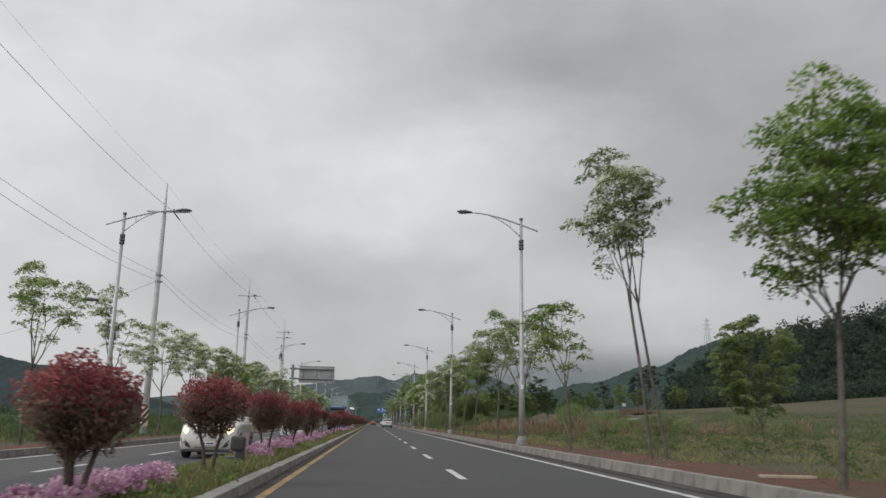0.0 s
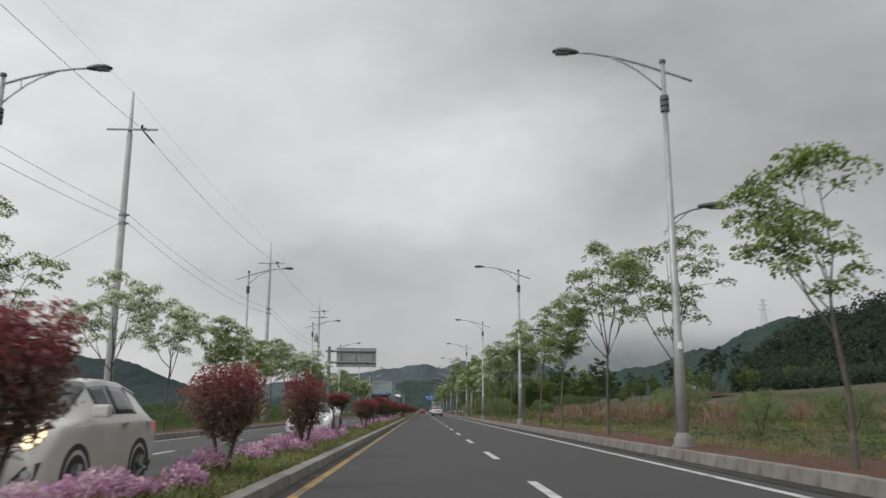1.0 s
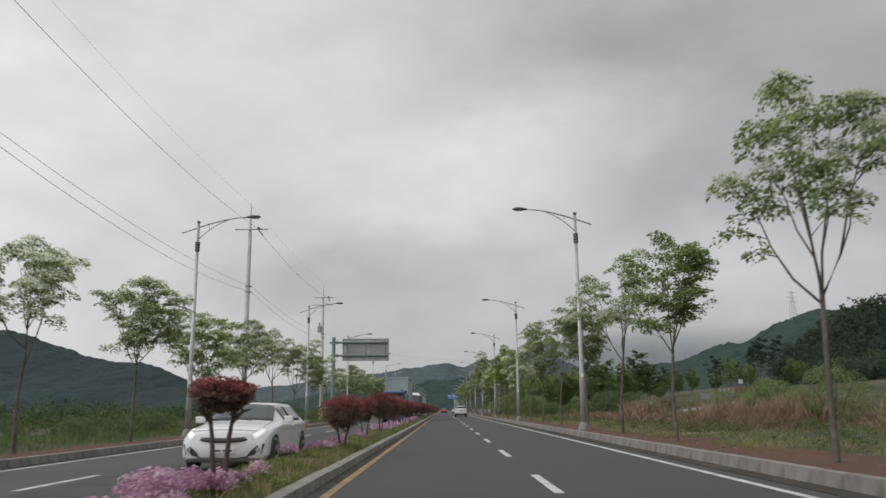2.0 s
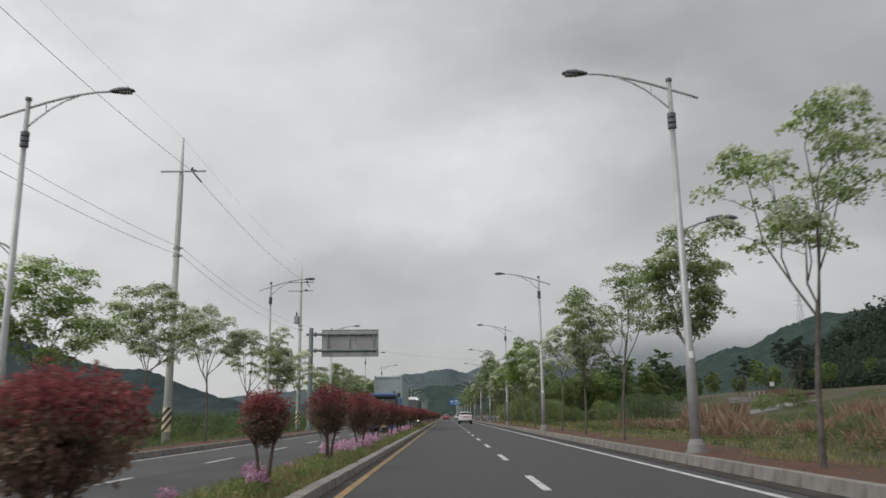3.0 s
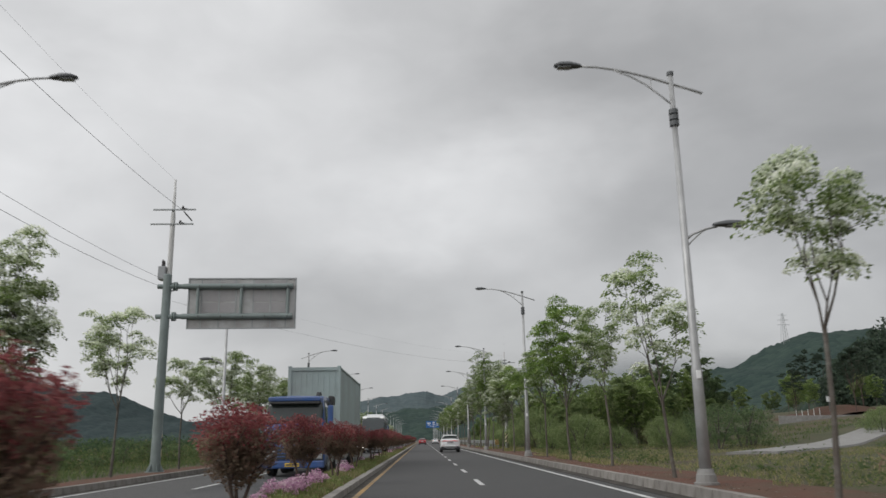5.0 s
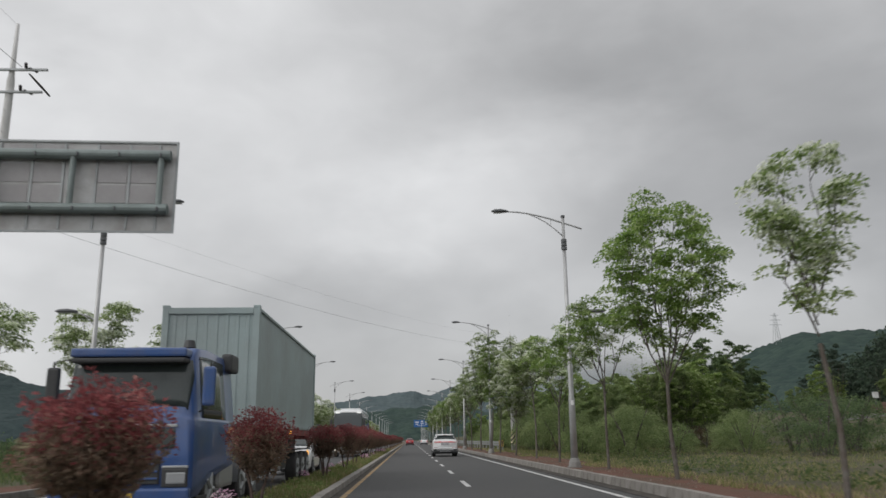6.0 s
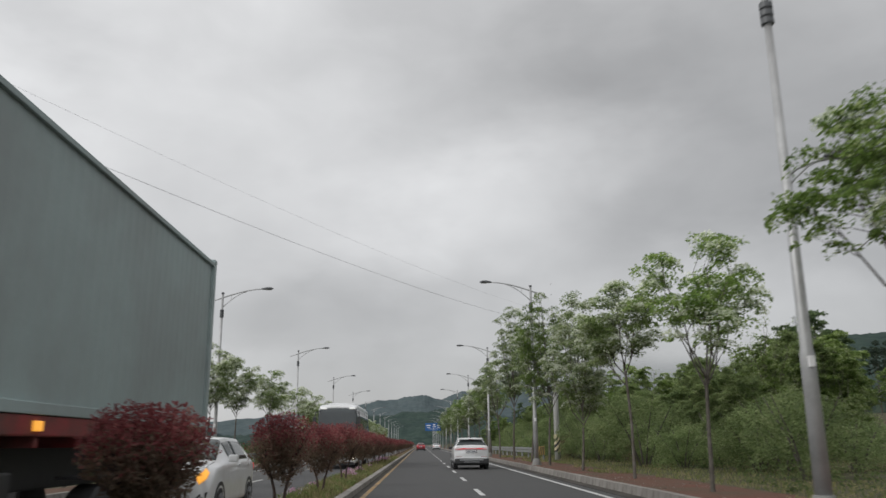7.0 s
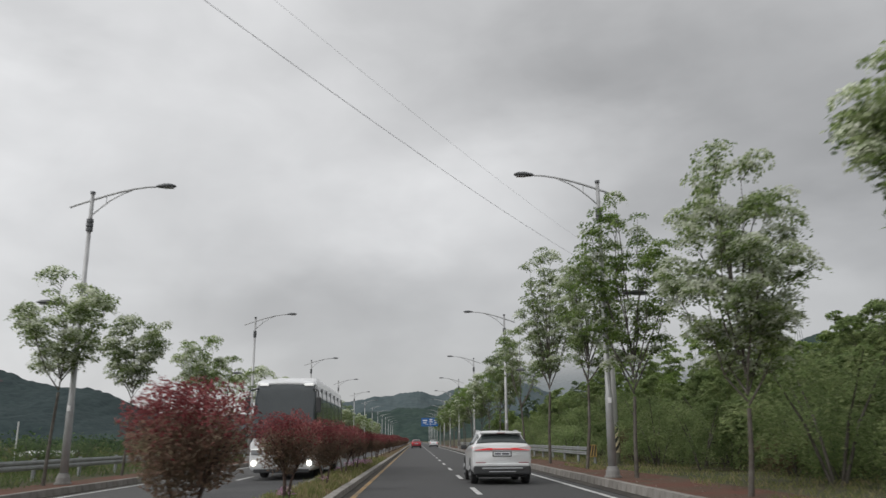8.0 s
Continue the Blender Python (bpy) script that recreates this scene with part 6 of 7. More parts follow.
    tube(bm, [(half * k * u, -0.02 + 0.05 * u * u, (z0 + z1) / 2 + 0.03 * u * u) for u in (-1, -0.8, -0.4, 0, 0.4, 0.8, 1)], [0.008, (z1 - z0) * 0.42, (z1 - z0) * 0.5, (z1 - z0) * 0.5, (z1 - z0) * 0.5, (z1 - z0) * 0.42, 0.008], 8)
    part("upper_grille", bm, M["black_plastic"], c, "black grille slot")
    bm = bmesh.new()
    tube(bm, [(half * k * u, -0.03 + 0.05 * u * u, z1 + 0.008 + 0.03 * u * u) for u in (-1, -0.5, 0, 0.5, 1)], 0.014, 6)
    part("grille_trim", bm, M["silver_trim"], c)
    half, z0, z1 = intake
    bm = bmesh.new()
    lower = [(-0.8, z0), (0.8, z0), (1.0, z0 + (z1 - z0) * 0.55), (0.92, z1), (-0.92, z1), (-1.0, z0 + (z1 - z0) * 0.55)]
    face = [bm.verts.new((half * k * a, -0.028 + 0.04 * a * a, z)) for a, z in lower]
    back = [bm.verts.new((half * k * a, 0.1, z)) for a, z in lower]
    bm.faces.new(face)
    for q in range(6):
        bm.faces.new((face[q], face[(q + 1) % 6], back[(q + 1) % 6], back[q]))
    part("lower_grille", bm, M["black_plastic"], c, "black lower grille")
    slab("front_lip", "black_plastic", c, -k * 0.80, k * 0.80, -0.02, 0.25, 0.19, 0.26, 0.02)
    for j in (-1, 1):
        bm = bmesh.new()
        tube(bm, [sh.point(0.7 + 0.76 * q, j * (0.235 + 0.012 * q)) + Vector((0, 0, 0.002)) for q in range(4)], 0.005, 5)
        part("bonnet_seam", bm, M["seam"], c)
    bm = bmesh.new()
    tube(bm, [sh.point(0.72, -0.235 + 0.047 * q) + Vector((0, -0.002, 0.002)) for q in range(11)], 0.005, 5)
    part("bonnet_seam", bm, M["seam"], c)
    plate(c, -0.23, 0.23, -0.03, 0.37, 0.475, plate_mat)
    plate(c, -0.26, 0.26, L + 0.014, nose - 0.22, nose - 0.10, plate_mat, 1)
    slab("rear_bumper", "black_plastic", c, -k * 0.84, k * 0.84, L - 0.1, L + 0.03, 0.3, 0.46, 0.03)
    slab("underbody", "black_plastic", c, -k * 0.82, k * 0.82, 0.3, L - 0.3, 0.17, 0.3, 0.02)
    for s in (-1, 1):
        bm = bmesh.new()
        tube(bm, [(s * 0.25, hood + 0.02, nose + 0.15), (s * 0.25 - 0.5, hood + 0.1, nose + 0.2)], 0.012, 6)
        part("wiper", bm, M["black_plastic"], c)
    mirror_pair(c, hood + 0.42, nose + 0.16, k * 0.97, mat)
    for y in (0.78, L - 0.82):
        for s in (-1, 1):
            wheel(s * (k - 0.11), y, 0.31, 0.2, c, s)
            arch(s * (k * 0.985), y, 0.32, s, c)
    return c


hatch = passenger_car("hatchback", "small white hatchback with headlamps on in the oncoming lane", "car_cream", 3.6, 1.64, 1.50, 0.72, 0.92, "lamp_warm")
hatch.matrix_basis = pose(-6.35, 25.0, far_lane_z(-6.35))
sedan = passenger_car("sedan", "white saloon with dark grille in the oncoming lane", "car_white", 4.75, 1.86, 1.40, 1.25, 0.86, "lamp_soft", slot=(0.58, 0.575, 0.665), intake=(0.66, 0.27, 0.42))
sedan.matrix_basis = pose(-6.1, 48.0, far_lane_z(-6.1))
compact = passenger_car("compact_suv", "white compact sport utility car with an amber indicator lit", "car_white", 4.3, 1.78, 1.62, 0.95, 1.0, "lamp_amber")
compact.matrix_basis = pose(-6.6, 130.9, far_lane_z(-6.6))
red_car = passenger_car("red_car", "red hatchback driving far ahead", "car_red", 4.2, 1.8, 1.55, 1.0, 0.95, "lamp_soft")
red_car.matrix_basis = pose(-1.6, 283.0, 0, 0, 0, 180)
white_car = passenger_car("white_car", "white car driving far ahead in the outer lane", "car_white", 4.4, 1.8, 1.48, 1.1, 0.92, "lamp_soft")
white_car.matrix_basis = pose(2.0, 305.0, 0, 0, 0, 180)


def container_truck():
    """A cab-over tractor with a container trailer; front at y = 0, looking along -y."""
    t = empty("container_truck", "blue tractor truck hauling a grey shipping container on a red trailer", "truck")
    sh = Shell([(0.0, 0.42, 1.14, 1.75, 1.12, 1.80, 0.9), (0.05, 0.34, 1.2, 1.78, 1.18, 1.90, 1.0), (0.28, 0.34, 1.22, 1.8, 1.21, 2.95, 1.04), (0.45, 0.34, 1.22, 1.8, 1.22, 3.08, 1.06), (1.2, 0.6, 1.22, 1.8, 1.22, 3.12, 1.06), (3.3, 0.8, 1.2, 1.8, 1.2, 3.1, 1.02)])
    bm = bmesh.new()
    sh.body(bm)
    cab = part("cab", bm, M["truck_blue"], t, "blue truck cab", smooth=True)
    part("windscreen", sh.patch(1.1, 1.92, -0.36, 0.36), M["glass"], cab, "dark windscreen", True)
    for s in (-1, 1):
        part("side_window", sh.patch(3.1, 4.6, s * 0.34, s * 0.45, 0.012, 8, 4), M["glass"], cab, "dark side window", True)
        slab("mirror", "truck_blue" if s > 0 else "black_plastic", cab, min(s * 1.28, s * 1.50), max(s * 1.28, s * 1.50), 0.10, 0.24, 2.0, 2.7, 0.05, "tall side mirror")
        bm = bmesh.new()
        tube(bm, [(s * 1.15, 0.3, 2.85), (s * 1.4, 0.17, 2.8), (s * 1.4, 0.17, 1.95), (s * 1.2, 0.3, 1.9)], 0.018, 6)
        part("mirror_arm", bm, M["black_plastic"], cab)
        slab("lamp_housing", "black_plastic", cab, min(s * 0.70, s * 1.15), max(s * 0.70, s * 1.15), -0.035, 0.05, 0.60, 0.93, 0.03)
        slab("headlamp", "lens", cab, min(s * 0.78, s * 1.12), max(s * 0.78, s * 1.12), -0.05, 0.05, 0.66, 0.86, 0.03, "clear headlamp")
        slab("lamp_surround", "silver_trim", cab, min(s * 0.70, s * 1.15), max(s * 0.70, s * 1.15), -0.035, 0.05, 0.93, 0.97, 0.01)
        slab("step", "black_plastic", t, min(s * 0.95, s * 1.22), max(s * 0.95, s * 1.22), 0.35, 1.2, 0.35, 0.42, 0.01)
    slab("bumper", "truck_blue", t, -1.2, 1.2, -0.08, 0.2, 0.32, 0.6, 0.05)
    slab("sun_visor", "truck_blue", cab, -1.02, 1.02, -0.12, 0.35, 2.86, 3.02, 0.04, "blue sun visor")
    slab("visor_shade", "black_plastic", cab, -1.0, 1.0, -0.10, 0.3, 2.76, 2.85, 0.03)
    g = slab("grille_panel", "black_plastic", cab, -0.66, 0.66, -0.05, 0.05, 0.66, 1.12, 0.02, "black slatted grille")
    for z in (0.74, 0.86, 0.98, 1.08):
        slab("slat", "truck_blue", g, -0.64, 0.64, -0.07, -0.045, z, z + 0.035, 0.006)
    slab("upper_grille", "glass", cab, -0.9, 0.9, -0.02, 0.06, 1.25, 1.62, 0.05, "dark glossy upper grille")
    slab("grille_trim", "silver_trim", cab, -0.92, 0.92, -0.035, 0.05, 1.63, 1.68, 0.01)
    bm = bmesh.new()
    tube(bm, [(-0.5, -0.04, 1.28), (0.5, -0.04, 1.6)], 0.022, 6)
    part("grille_bar", bm, M["silver_trim"], cab)
    plate(t, -0.3, 0.25, -0.085, 0.38, 0.52, "plate_yellow")
    for x in (-0.5, 0.15):
        bm = bmesh.new()
        tube(bm, [(x, 0.06, 1.86), (x - 0.35, 0.12, 2.0), (x - 0.7, 0.13, 2.02)], 0.014, 6)
        part("wiper", bm, M["black_plastic"], cab)
    for s in (-1, 1):
        slab("side_fairing", "black_plastic", cab, min(s * 0.98, s * 1.21), max(s * 0.98, s * 1.21), 2.7, 3.45, 2.82, 3.2, 0.06, "dark side fairing")
    bm = bmesh.new()
    tube(bm, [(0.85, 0.7, 3.1), (0.85, 0.7, 3.24)], [0.12, 0.09], 12)
    part("air_horn", bm, M["black_plastic"], cab)
    # container
    y0, y1, z0, z1, w = 5.55, 17.75, 1.74, 4.68, 1.22
    box_ob = None
    bm = bmesh.new()
    box(bm, -w + 0.05, w - 0.05, y0 + 0.06, y1 - 0.05, z0 + 0.05, z1 - 0.04)
    box_ob = part("container_box", bm, M["container"], t, "grey-green steel container")
    for x in (-w, w):
        for y in (y0, y1):
            xa, ya = (x, x + 0.16) if x < 0 else (x - 0.16, x), (y, y + 0.16) if y == y0 else (y - 0.16, y)
            slab("corner_post", "container", box_ob, xa[0], xa[1], ya[0], ya[1], z0, z1, 0.012)
            slab("corner_casting", "container", box_ob, xa[0] - 0.005, xa[1] + 0.005, ya[0] - 0.005, ya[1] + 0.005, z1 - 0.01, z1 + 0.06, 0.012)
        xa = (x, x + 0.09) if x < 0 else (x - 0.09, x)
        slab("top_rail", "container", box_ob, xa[0], xa[1], y0 + 0.16, y1 - 0.16, z1 - 0.07, z1, 0.01)
        slab("bottom_rail", "container", box_ob, xa[0], xa[1], y0 + 0.16, y1 - 0.16, z0, z0 + 0.12, 0.01)
        verts, faces = [], []
        n = 46
        xs = x - 0.055 * (1 if x > 0 else -1)
        for k in range(n * 4 + 1):
            y = y0 + 0.16 + (y1 - y0 - 0.32) * k / (n * 4)
            d = (0.0, 0.012, 0.012, 0.0)[k % 4] * (1 if x > 0 else -1)
            verts += [(xs + d, y, z0 + 0.11), (xs + d, y, z1 - 0.06)]
        faces = [(2 * k, 2 * k + 2, 2 * k + 3, 2 * k + 1) for k in range(n * 4)]
        add_object("corrugated_side", verts, faces, M["container"], box_ob)
    for y in (y0, y1 - 0.09):
        slab("header", "container", box_ob, -w + 0.16, w - 0.16, y, y + 0.09, z1 - 0.16, z1, 0.012)
        slab("sill", "container", box_ob, -w + 0.16, w - 0.16, y, y + 0.09, z0, z0 + 0.14, 0.012)
    for k in range(8):
        x = -w + 0.3 + (2 * w - 0.6) * k / 7
        slab("front_rib", "container", box_ob, x - 0.05, x + 0.05, y0 + 0.045, y0 + 0.075, z0 + 0.14, z1 - 0.16, 0.018)
    # trailer
    slab("trailer_frame", "chassis_red", t, -1.2, 1.2, 5.5, 17.8, 1.53, 1.735, 0.02, "rusty red trailer frame")
    for x in (-0.45, 0.45):
        slab("beam", "black_plastic", t, x - 0.09, x + 0.09, 3.0, 17.5, 0.95, 1.54, 0.02)
    for k in range(11):
        y = 6.3 + 1.05 * k
        slab("cross_member", "chassis_red", t, -1.16, 1.16, y, y + 0.08, 1.42, 1.535, 0.01)
    for s in (-1, 1):
        for y in (8.2, 8.6):
            bm = bmesh.new()
            tube(bm, [(s * 0.75, y, 0.25), (s * 0.75, y, 1.53)], 0.06, 8)
            part("landing_leg", bm, M["black_plastic"], t)
    slab("tractor_frame", "black_plastic", t, -0.5, 0.5, 1.8, 6.6, 0.6, 0.95, 0.02)
    slab("marker_lamp", "lamp_amber", t, 1.18, 1.24, 5.52, 5.70, 1.55, 1.71, 0.01, "amber marker lamp")
    slab("marker_lamp", "lamp_amber", t, 1.18, 1.24, 11.4, 11.55, 1.58, 1.68, 0.01, "amber marker lamp")
    for s in (-1, 1):
        slab("fuel_tank", "silver_trim", t, min(s * 0.7, s * 1.18), max(s * 0.7, s * 1.18), 2.3, 3.5, 0.45, 1.0, 0.08, "aluminium fuel tank")
        slab("side_guard", "silver_trim", t, min(s * 1.15, s * 1.19), max(s * 1.15, s * 1.19), 7.4, 9.9, 0.55, 0.68, 0.01, "white side guard rail")
        slab("side_guard", "silver_trim", t, min(s * 1.15, s * 1.19), max(s * 1.15, s * 1.19), 7.4, 9.9, 0.85, 0.98, 0.01, "white side guard rail")
        slab("tool_box", "black_plastic", t, min(s * 0.7, s * 1.15), max(s * 0.7, s * 1.15), 10.2, 11.2, 0.55, 1.2, 0.02)
        for y in (1.35, 4.4, 5.7):
            wheel(s * 1.03, y, 0.5, 0.34, t, s, "galvanised")
        for y in (13.4, 14.7, 16.0):
            wheel(s * 1.03, y, 0.5, 0.36, t, s, "galvanised")
            slab("mudguard", "black_plastic", t, min(s * 0.8, s * 1.2), max(s * 0.8, s * 1.2), y - 0.5, y + 0.5, 1.06, 1.1, 0.01)
        for y in (4.4, 5.7):
            bm = bmesh.new()
            n = 12
            ring = [(y + math.cos(math.pi * k / n) * 0.62, 0.5 + math.sin(math.pi * k / n) * 0.62) for k in range(n + 1)]
            va = [bm.verts.new((s * 0.82, a, b)) for a, b in ring]
            vb = [bm.verts.new((s * 1.22, a, b)) for a, b in ring]
            for k in range(n):
                bm.faces.new((va[k], va[k + 1], vb[k + 1], vb[k]))
            part("rear_mudguard", bm, M["lamp_dark"], t, smooth=True)
    return t


truck = container_truck()
truck.matrix_basis = pose(-6.66, 111.5, far_lane_z(-6.66))


def coach():
    b = empty("coach", "white coach with lit headlamps and a wide dark windscreen", "bus")
    sh = Shell([(0.0, 0.38, 1.14, 1.15, 1.14, 1.2, 1.0), (0.05, 0.32, 1.22, 1.2, 1.22, 1.35, 1.1), (0.42, 0.30, 1.25, 1.25, 1.25, 3.0, 1.16), (0.62, 0.30, 1.25, 1.25, 1.25, 3.28, 1.12), (1.2, 0.30, 1.25, 1.3, 1.25, 3.42, 1.08), (6.0, 0.30, 1.25, 1.3, 1.25, 3.42, 1.1), (11.4, 0.30, 1.25, 1.3, 1.25, 3.38, 1.1), (12.0, 0.4, 1.2, 1.3, 1.2, 3.2, 1.05)])
    bm = bmesh.new()
    sh.body(bm)
    body = part("body", bm, M["car_white"], b, smooth=True)
    part("windscreen", sh.patch(1.02, 2.62, -0.425, 0.425, 0.014, 10, 16), M["bus_glass"], b, "wide raked windscreen", True)
    bm = sh.patch(2.68, 3.3, -0.34, 0.34, 0.03, 4, 12)
    part("roof_visor", bm, M["car_white"], b, smooth=True)
    for s in (-1, 1):
        part("side_glazing", sh.patch(3.08, 6.9, s * 0.342, s * 0.436, 0.012, 20, 4), M["glass"], b, "dark side window band", True)
        for u in (3.9, 4.33, 4.66, 5.0, 5.33, 5.66, 6.0):
            part("window_post", sh.patch(u, u + 0.012, s * 0.342, s * 0.436, 0.02, 1, 4), M["black_plastic"], b)
        slab("marker_strip", "lamp_soft", b, min(s * 0.7, s * 1.05), max(s * 0.7, s * 1.05), 0.44, 0.62, 3.14, 3.22, 0.02, "pale roof marker lamp")
        slab("headlamp", "lens", b, min(s * 0.72, s * 1.16), max(s * 0.72, s * 1.16), -0.03, 0.06, 0.82, 0.98, 0.04, "angular headlamp")
        slab("lamp_strip", "lamp_soft", b, min(s * 0.70, s * 1.15), max(s * 0.70, s * 1.15), -0.045, 0.04, 0.985, 1.015, 0.008)
        bm = bmesh.new()
        tube(bm, [(s * 1.05, -0.03, 0.55), (s * 1.05, 0.1, 0.55)], [0.085, 0.085], 16)
        part("low_beam", bm, M["lamp_white"], b, "lit low beam lamp")
        bm = bmesh.new()
        tube(bm, [(s * 1.05, 0.5, 3.05), (s * 1.3, 0.0, 2.95), (s * 1.35, -0.12, 2.7)], 0.03, 8)
        arm = part("mirror_arm", bm, M["black_plastic"], b)
        slab("mirror", "black_plastic", arm, min(s * 1.25, s * 1.45), max(s * 1.25, s * 1.45), -0.2, -0.06, 2.2, 2.72, 0.04, "drooping black mirror")
        for y in (2.6, 8.6):
            wheel(s * 1.09, y, 0.5, 0.3, b, s, "galvanised")
            arch(s * 1.258, y, 0.52, s, b)
    slab("front_grille", "black_plastic", b, -0.62, 0.62, -0.03, 0.06, 0.84, 1.02, 0.03, "dark grille")
    slab("lower_skirt", "black_plastic", b, -1.05, 1.05, 0.02, 0.2, 0.24, 0.42, 0.03)
    plate(b, -0.25, 0.25, -0.02, 0.58, 0.74, "plate_yellow")
    for x in (-0.6, 0.2):
        bm = bmesh.new()
        tube(bm, [(x, 0.05, 1.38), (x + 0.1, 0.18, 1.8), (x + 0.12, 0.28, 2.2)], 0.016, 6)
        part("wiper", bm, M["black_plastic"], b)
    slab("roof_unit", "car_white", b, -0.85, 0.85, 3.0, 6.0, 3.40, 3.58, 0.06, "white roof air unit")
    return b


bus = coach()
bus.matrix_basis = pose(-6.75, 164.0, far_lane_z(-6.75))
bus.scale = (1, 1, 1.13)


# ---- guard rails and small roadside things ----
def guard_rail(x, z, y0, y1, label, marker=False, beams=((0.72, 1.0), (0.50, 1.0))):
    r = empty("guard_rail", label, "guard rail")
    side = 1 if x < 0 else -1
    for zz, deep in beams:
        verts, faces = [], []
        prof = [(0, -0.09), (0.03, -0.06), (0.03, -0.03), (0.0, 0.0), (0.03, 0.03), (0.03, 0.06), (0, 0.09), (-0.012, 0.09), (-0.012, -0.09)]
        n = 30
        for k in range(n + 1):
            y = y0 + (y1 - y0) * k / n
            verts += [(side * a, y, zz + b * deep) for a, b in prof]
        m = len(prof)
        faces = [(k * m + i, k * m + (i + 1) % m, (k + 1) * m + (i + 1) % m, (k + 1) * m + i) for k in range(n) for i in range(m)]
        add_object("rail", verts, faces, M["galvanised"], r, "corrugated steel rail")
    for k in range(int((y1 - y0) / 4) + 1):
        bm = bmesh.new()
        tube(bm, [(-side * 0.09, y0 + 4 * k, -0.3), (-side * 0.09, y0 + 4 * k, 0.85)], 0.07, 10)
        part("post", bm, M["galvanised"], r)
    if marker:
        p = slab("end_marker", "marker_yellow", r, -0.28, 0.16, y0 - 0.12, y0 - 0.09, 0.35, 0.92, 0.01, "yellow and black striped end marker")
        for k in range(3):
            bm = bmesh.new()
            vs = [bm.verts.new(v) for v in ((-0.27 + 0.14 * k, y0 - 0.125, 0.38), (-0.20 + 0.14 * k, y0 - 0.125, 0.38), (-0.07 + 0.11 * k, y0 - 0.125, 0.89), (-0.14 + 0.11 * k, y0 - 0.125, 0.89))]
            f = bm.faces.new(vs)
            ex = bmesh.ops.extrude_face_region(bm, geom=[f])
            bmesh.ops.translate(bm, vec=(0, 0.01, 0), verts=[v for v in ex["geom"] if isinstance(v, bmesh.types.BMVert)])
            part("stripe", bm, M["stripe_black"], p)
    r.matrix_basis = pose(x, 0, z)
    return r


guard_rail(6.9, 0.2, 172.0, 300.0, "galvanised guard rail with a striped end marker on the near verge", True)
guard_rail(-15.4, -0.05, 147.0, 260.0, "galvanised guard rail along the far verge with an end marker", True, ((0.62, 1.9),))

# dark control box on the median
cb = empty("control_box", "small black control box on a post among the median plants", "box")
bm = bmesh.new()
box(bm, -0.07, 0.09, -0.07, 0.07, -0.1, 0.36, 0.02)
part("post", bm, M["black_plastic"], cb)
bm = bmesh.new()
box(bm, -0.17, 0.10, -0.10, 0.10, 0.28, 0.56, 0.06)
part("hood", bm, M["black_plastic"], cb)
bm = bmesh.new()
box(bm, -0.24, -0.06, -0.07, 0.07, 0.12, 0.19, 0.015)
part("bracket", bm, M["lamp_dark"], cb)
cb.matrix_basis = pose(-4.2, 17.3, 0.16)

# lattice pylon on the far slope
py = empty("pylon", "pale lattice power pylon on the distant slope", "pylon")
H, W = 44, 4.2
for sx in (-1, 1):
    for sy in (-1, 1):
        bm = bmesh.new()
        tube(bm, [(sx * W, sy * W, 0), (sx * 0.8, sy * 0.8, H)], [0.3, 0.16], 5)
        part("leg", bm, M["galvanised"], py)
for z, w in ((H * 0.66, 8), (H * 0.8, 7), (H * 0.94, 5.5)):
    bm = bmesh.new()
    tube(bm, [(-w, 0, z), (w, 0, z)], 0.25, 5)
    part("crossarm", bm, M["galvanised"], py)
for k in range(8):
    f0, f1 = k / 8, (k + 1) / 8
    w0, w1 = W + (0.8 - W) * f0, W + (0.8 - W) * f1
    bm = bmesh.new()
    for s in (-1, 1):
        tube(bm, [(s * w0, -w0, H * f0), (-s * w1, -w1, H * f1)], 0.12, 4)
    part("bracing", bm, M["galvanised"], py)
py.matrix_basis = pose(462, 1070, 108)

bm = bmesh.new()
rows_of_track = []
for k in range(17):
    u = 4.0 * k
    wide_here = 1.3 + 0.7 * min(1.0, u / 16) + 0.12 * noise.noise((u * 0.3, 1.0, 1.0))
    cx, cy = 15.5 + 0.61 * u, 121.9 + 0.79 * u
    row = []
    for across, lift in ((-1.08, -0.3), (-1.0, 0.12), (0.0, 0.16), (1.0, 0.12), (1.08, -0.3)):
        x, y = cx + 0.79 * wide_here * across, cy - 0.61 * wide_here * across
        row.append(bm.verts.new((x, y, ground_z(x, y) + lift)))
    rows_of_track.append(row)
for one, two in zip(rows_of_track, rows_of_track[1:]):
    for k in range(4):
        bm.faces.new((one[k], one[k + 1], two[k + 1], two[k]))
bm.faces.new(rows_of_track[0][::-1])
tagged(part("farm_track", bm, M["lamp_base"]), "pale concrete farm track crossing the field", "track", kind="structure")


def bank_z(x, y):
    side = min(1.0, max(0.0, (x - 60) / 4)) * min(1.0, max(0.0, (74 - x) / 6))
    rise = min(1.0, max(0.0, (y - 203.5) / 5))
    return ground_z(x, y) - 0.3 + side * (0.4 + 1.2 * rise * rise * (3 - 2 * rise)) * (1 - 0.6 * min(1.0, max(0.0, (y - 212) / 8))) + 0.18 * noise.noise((x * 0.5, y * 0.5, 2.0))


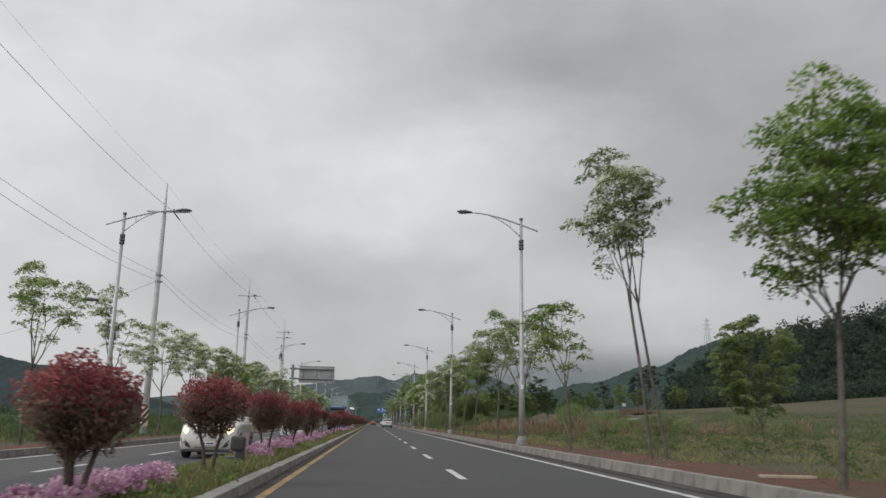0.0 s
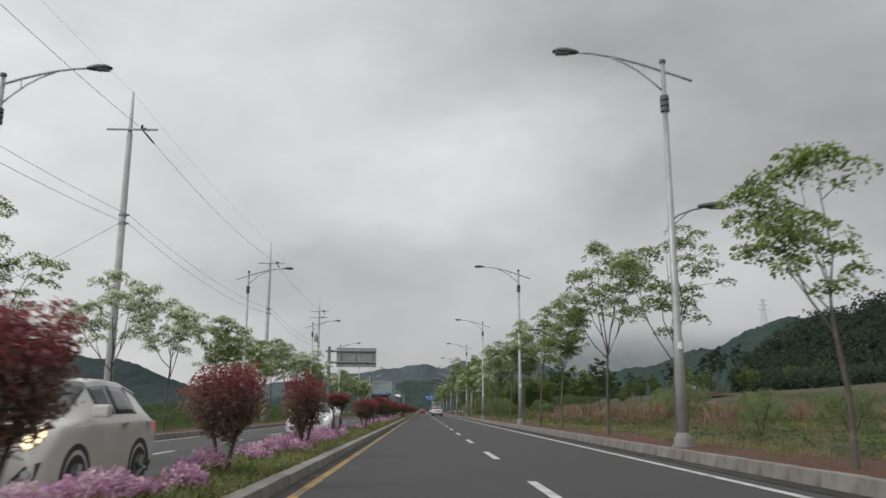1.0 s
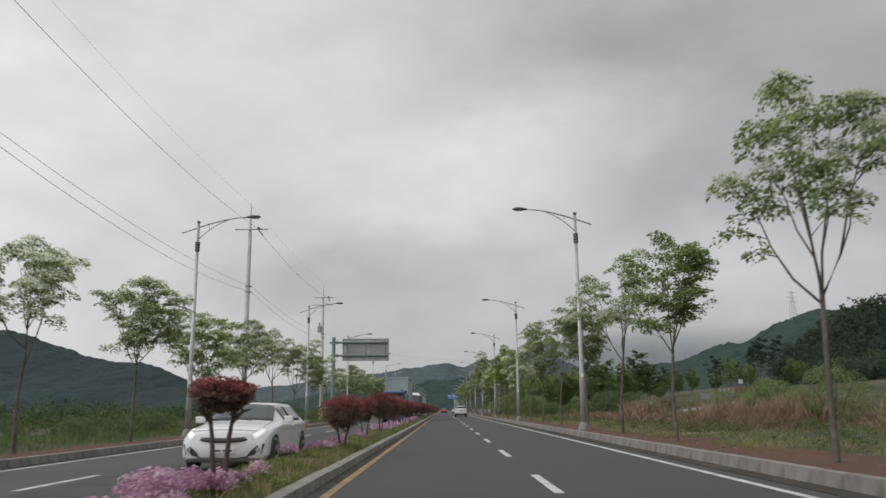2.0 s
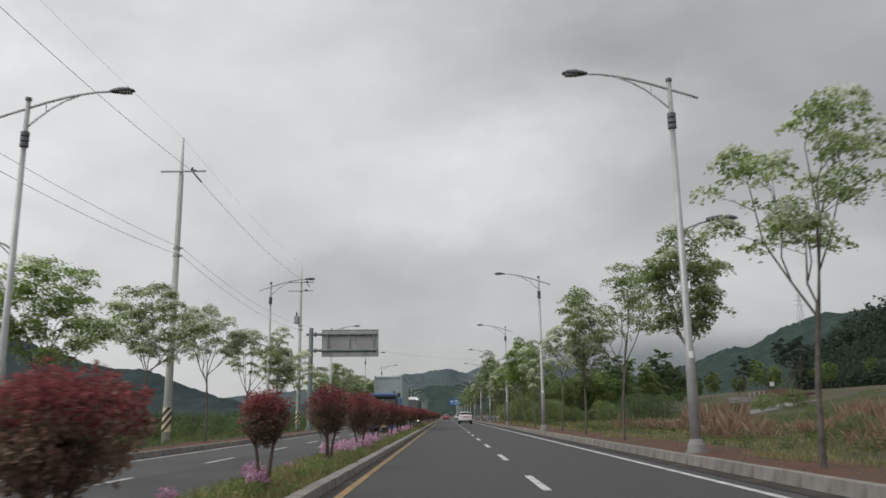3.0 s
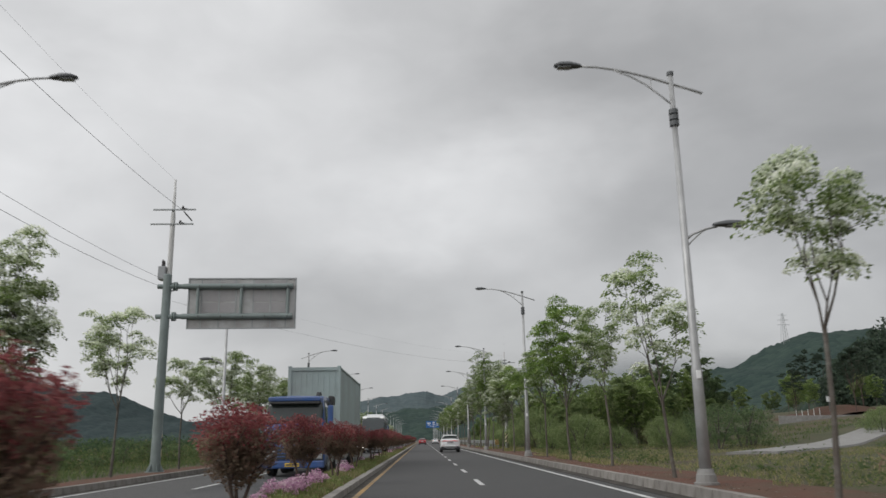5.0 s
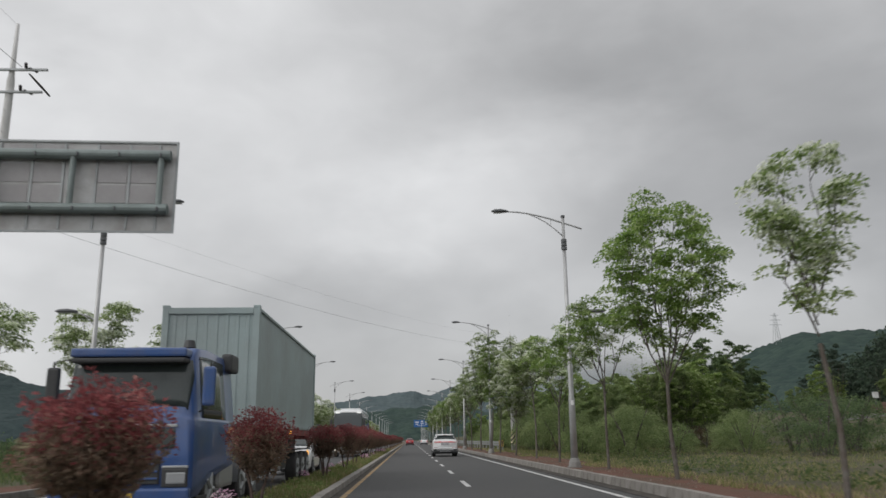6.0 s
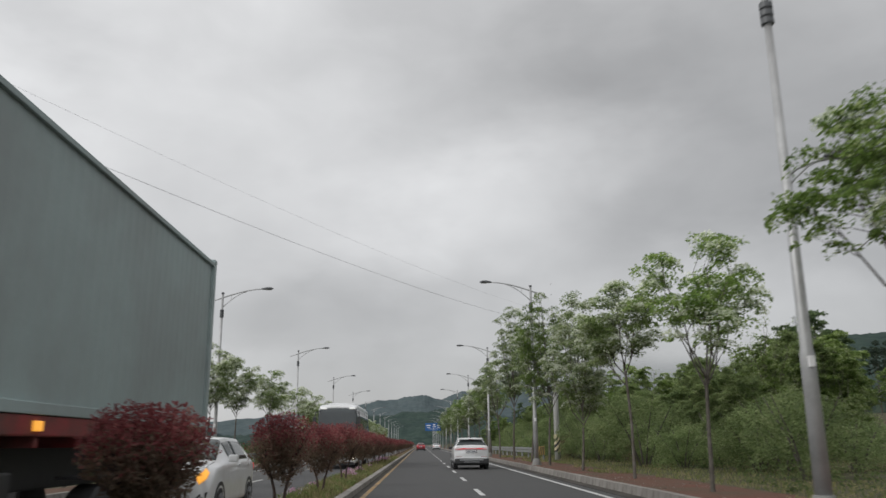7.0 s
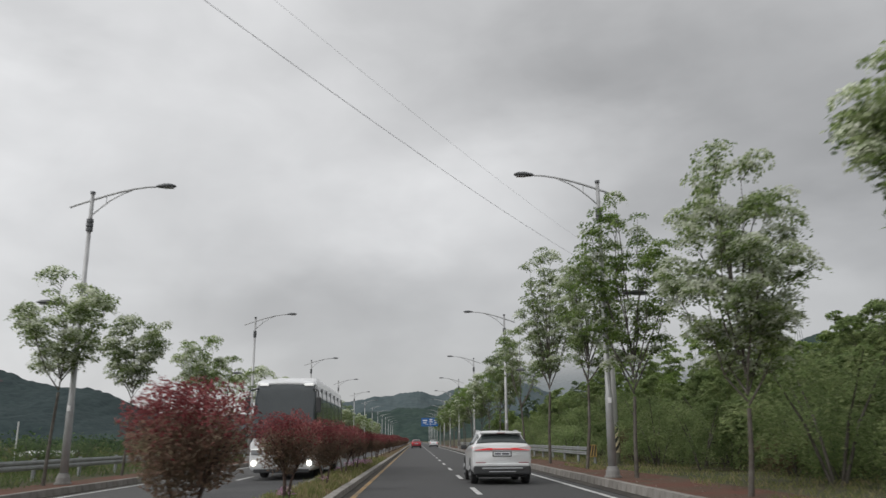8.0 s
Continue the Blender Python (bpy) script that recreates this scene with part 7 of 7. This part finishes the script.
bank = sheet("earth_bank", [57 + 1.5 * i for i in range(13)], [202 + 1.0 * i for i in range(21)], bank_z, M["red_earth"])
tagged(bank, "bare red earth bank at the far edge of the field", "bank", kind="structure")
bm = bmesh.new()
box(bm, 53, 66, 201.6, 201.9, 1.8, 3.95, 0.03)
tagged(part("bank_wall", bm, M["lamp_base"]), "low pale concrete wall along the foot of the bank", "wall", kind="structure")
bank_rail = empty("white_railing", "row of low white rail posts on the crest of the bank", "railing")
for k in range(5):
    bm = bmesh.new()
    x = 57.8 + 0.95 * k
    tube(bm, [(x, 206.0, 2.8), (x, 206.0, 4.85 + 0.08 * k)], 0.06, 8)
    part("post", bm, M["sheet_white"], bank_rail)
small_sign = empty("small_sign", "small white sign on a dark post", "sign")
bm = bmesh.new()
tube(bm, [(63.4, 206.2, 3.5), (63.4, 206.2, 6.3)], 0.08, 8)
part("post", bm, M["lamp_dark"], small_sign)
bm = bmesh.new()
box(bm, 62.95, 63.85, 206.05, 206.12, 6.15, 7.0, 0.02)
part("plate", bm, M["sheet_white"], small_sign)

# ---- small things beside the road ----
def plank(x, y, z, length, turn):
    bm = bmesh.new()
    box(bm, -length / 2, length / 2, -0.11, 0.11, 0, 0.05, 0.012)
    ob = tagged(part("plank", bm, M["plank"]), "weathered pale plank lying on the ground", "plank", "loose planks")
    ob.matrix_basis = pose(x, y, z, 0, 0, turn)


plank(7.7, 60.4, ground_z(7.7, 60.4), 1.5, 6)
plank(5.35, 15.2, 0.2, 0.9, -12)


def marker_post(x, y, height):
    post_thing = empty("marker_post", "thin white marker post in the grass", "post", "marker posts")
    bm = bmesh.new()
    tube(bm, [(0, 0, -0.2), (0, 0, height)], 0.045, 8)
    part("shaft", bm, M["sheet_white"], post_thing)
    bm = bmesh.new()
    tube(bm, [(0, 0, height), (0, 0, height + 0.05)], [0.05, 0.02], 8)
    part("cap", bm, M["sheet_white"], post_thing)
    post_thing.matrix_basis = pose(x, y, ground_z(x, y))


marker_post(-18.4, 48.0, 1.5)
marker_post(-23.5, 178.0, 2.6)


def farm_shed(x, y, wide, deep, high, turn, label):
    shed = empty("farm_shed", label, "shed")
    bm = bmesh.new()
    box(bm, -wide / 2, wide / 2, -deep / 2, deep / 2, -0.5, high, 0.03)
    wall = part("wall", bm, M["kerb"], shed)
    bm = bmesh.new()
    prof = [(-deep / 2 - 0.4, high), (0, high + deep * 0.17), (deep / 2 + 0.4, high), (deep / 2 + 0.4, high + 0.12), (0, high + deep * 0.17 + 0.14), (-deep / 2 - 0.4, high + 0.12)]
    ends = [[bm.verts.new((sx * (wide / 2 + 0.35), b, c)) for b, c in prof] for sx in (-1, 1)]
    bm.faces.new(ends[0])
    bm.faces.new(ends[1][::-1])
    for k in range(6):
        bm.faces.new((ends[0][k], ends[1][k], ends[1][(k + 1) % 6], ends[0][(k + 1) % 6]))
    part("roof", bm, M["sheet_white"], shed, "pale sheet metal roof")
    for k in (-0.28, 0.22):
        bm = bmesh.new()
        box(bm, wide * k - 0.7, wide * k + 0.7, -deep / 2 - 0.04, -deep / 2 + 0.02, 0.0, min(2.0, high - 0.3), 0.01)
        part("door", bm, M["lamp_dark"], wall, "dark doorway")
    shed.matrix_basis = pose(x, y, ground_z(x, y), 0, 0, turn)


farm_shed(-34.0, 206.0, 4.0, 2.0, 0.6, 4, "low white roofed shelter beyond the far verge")
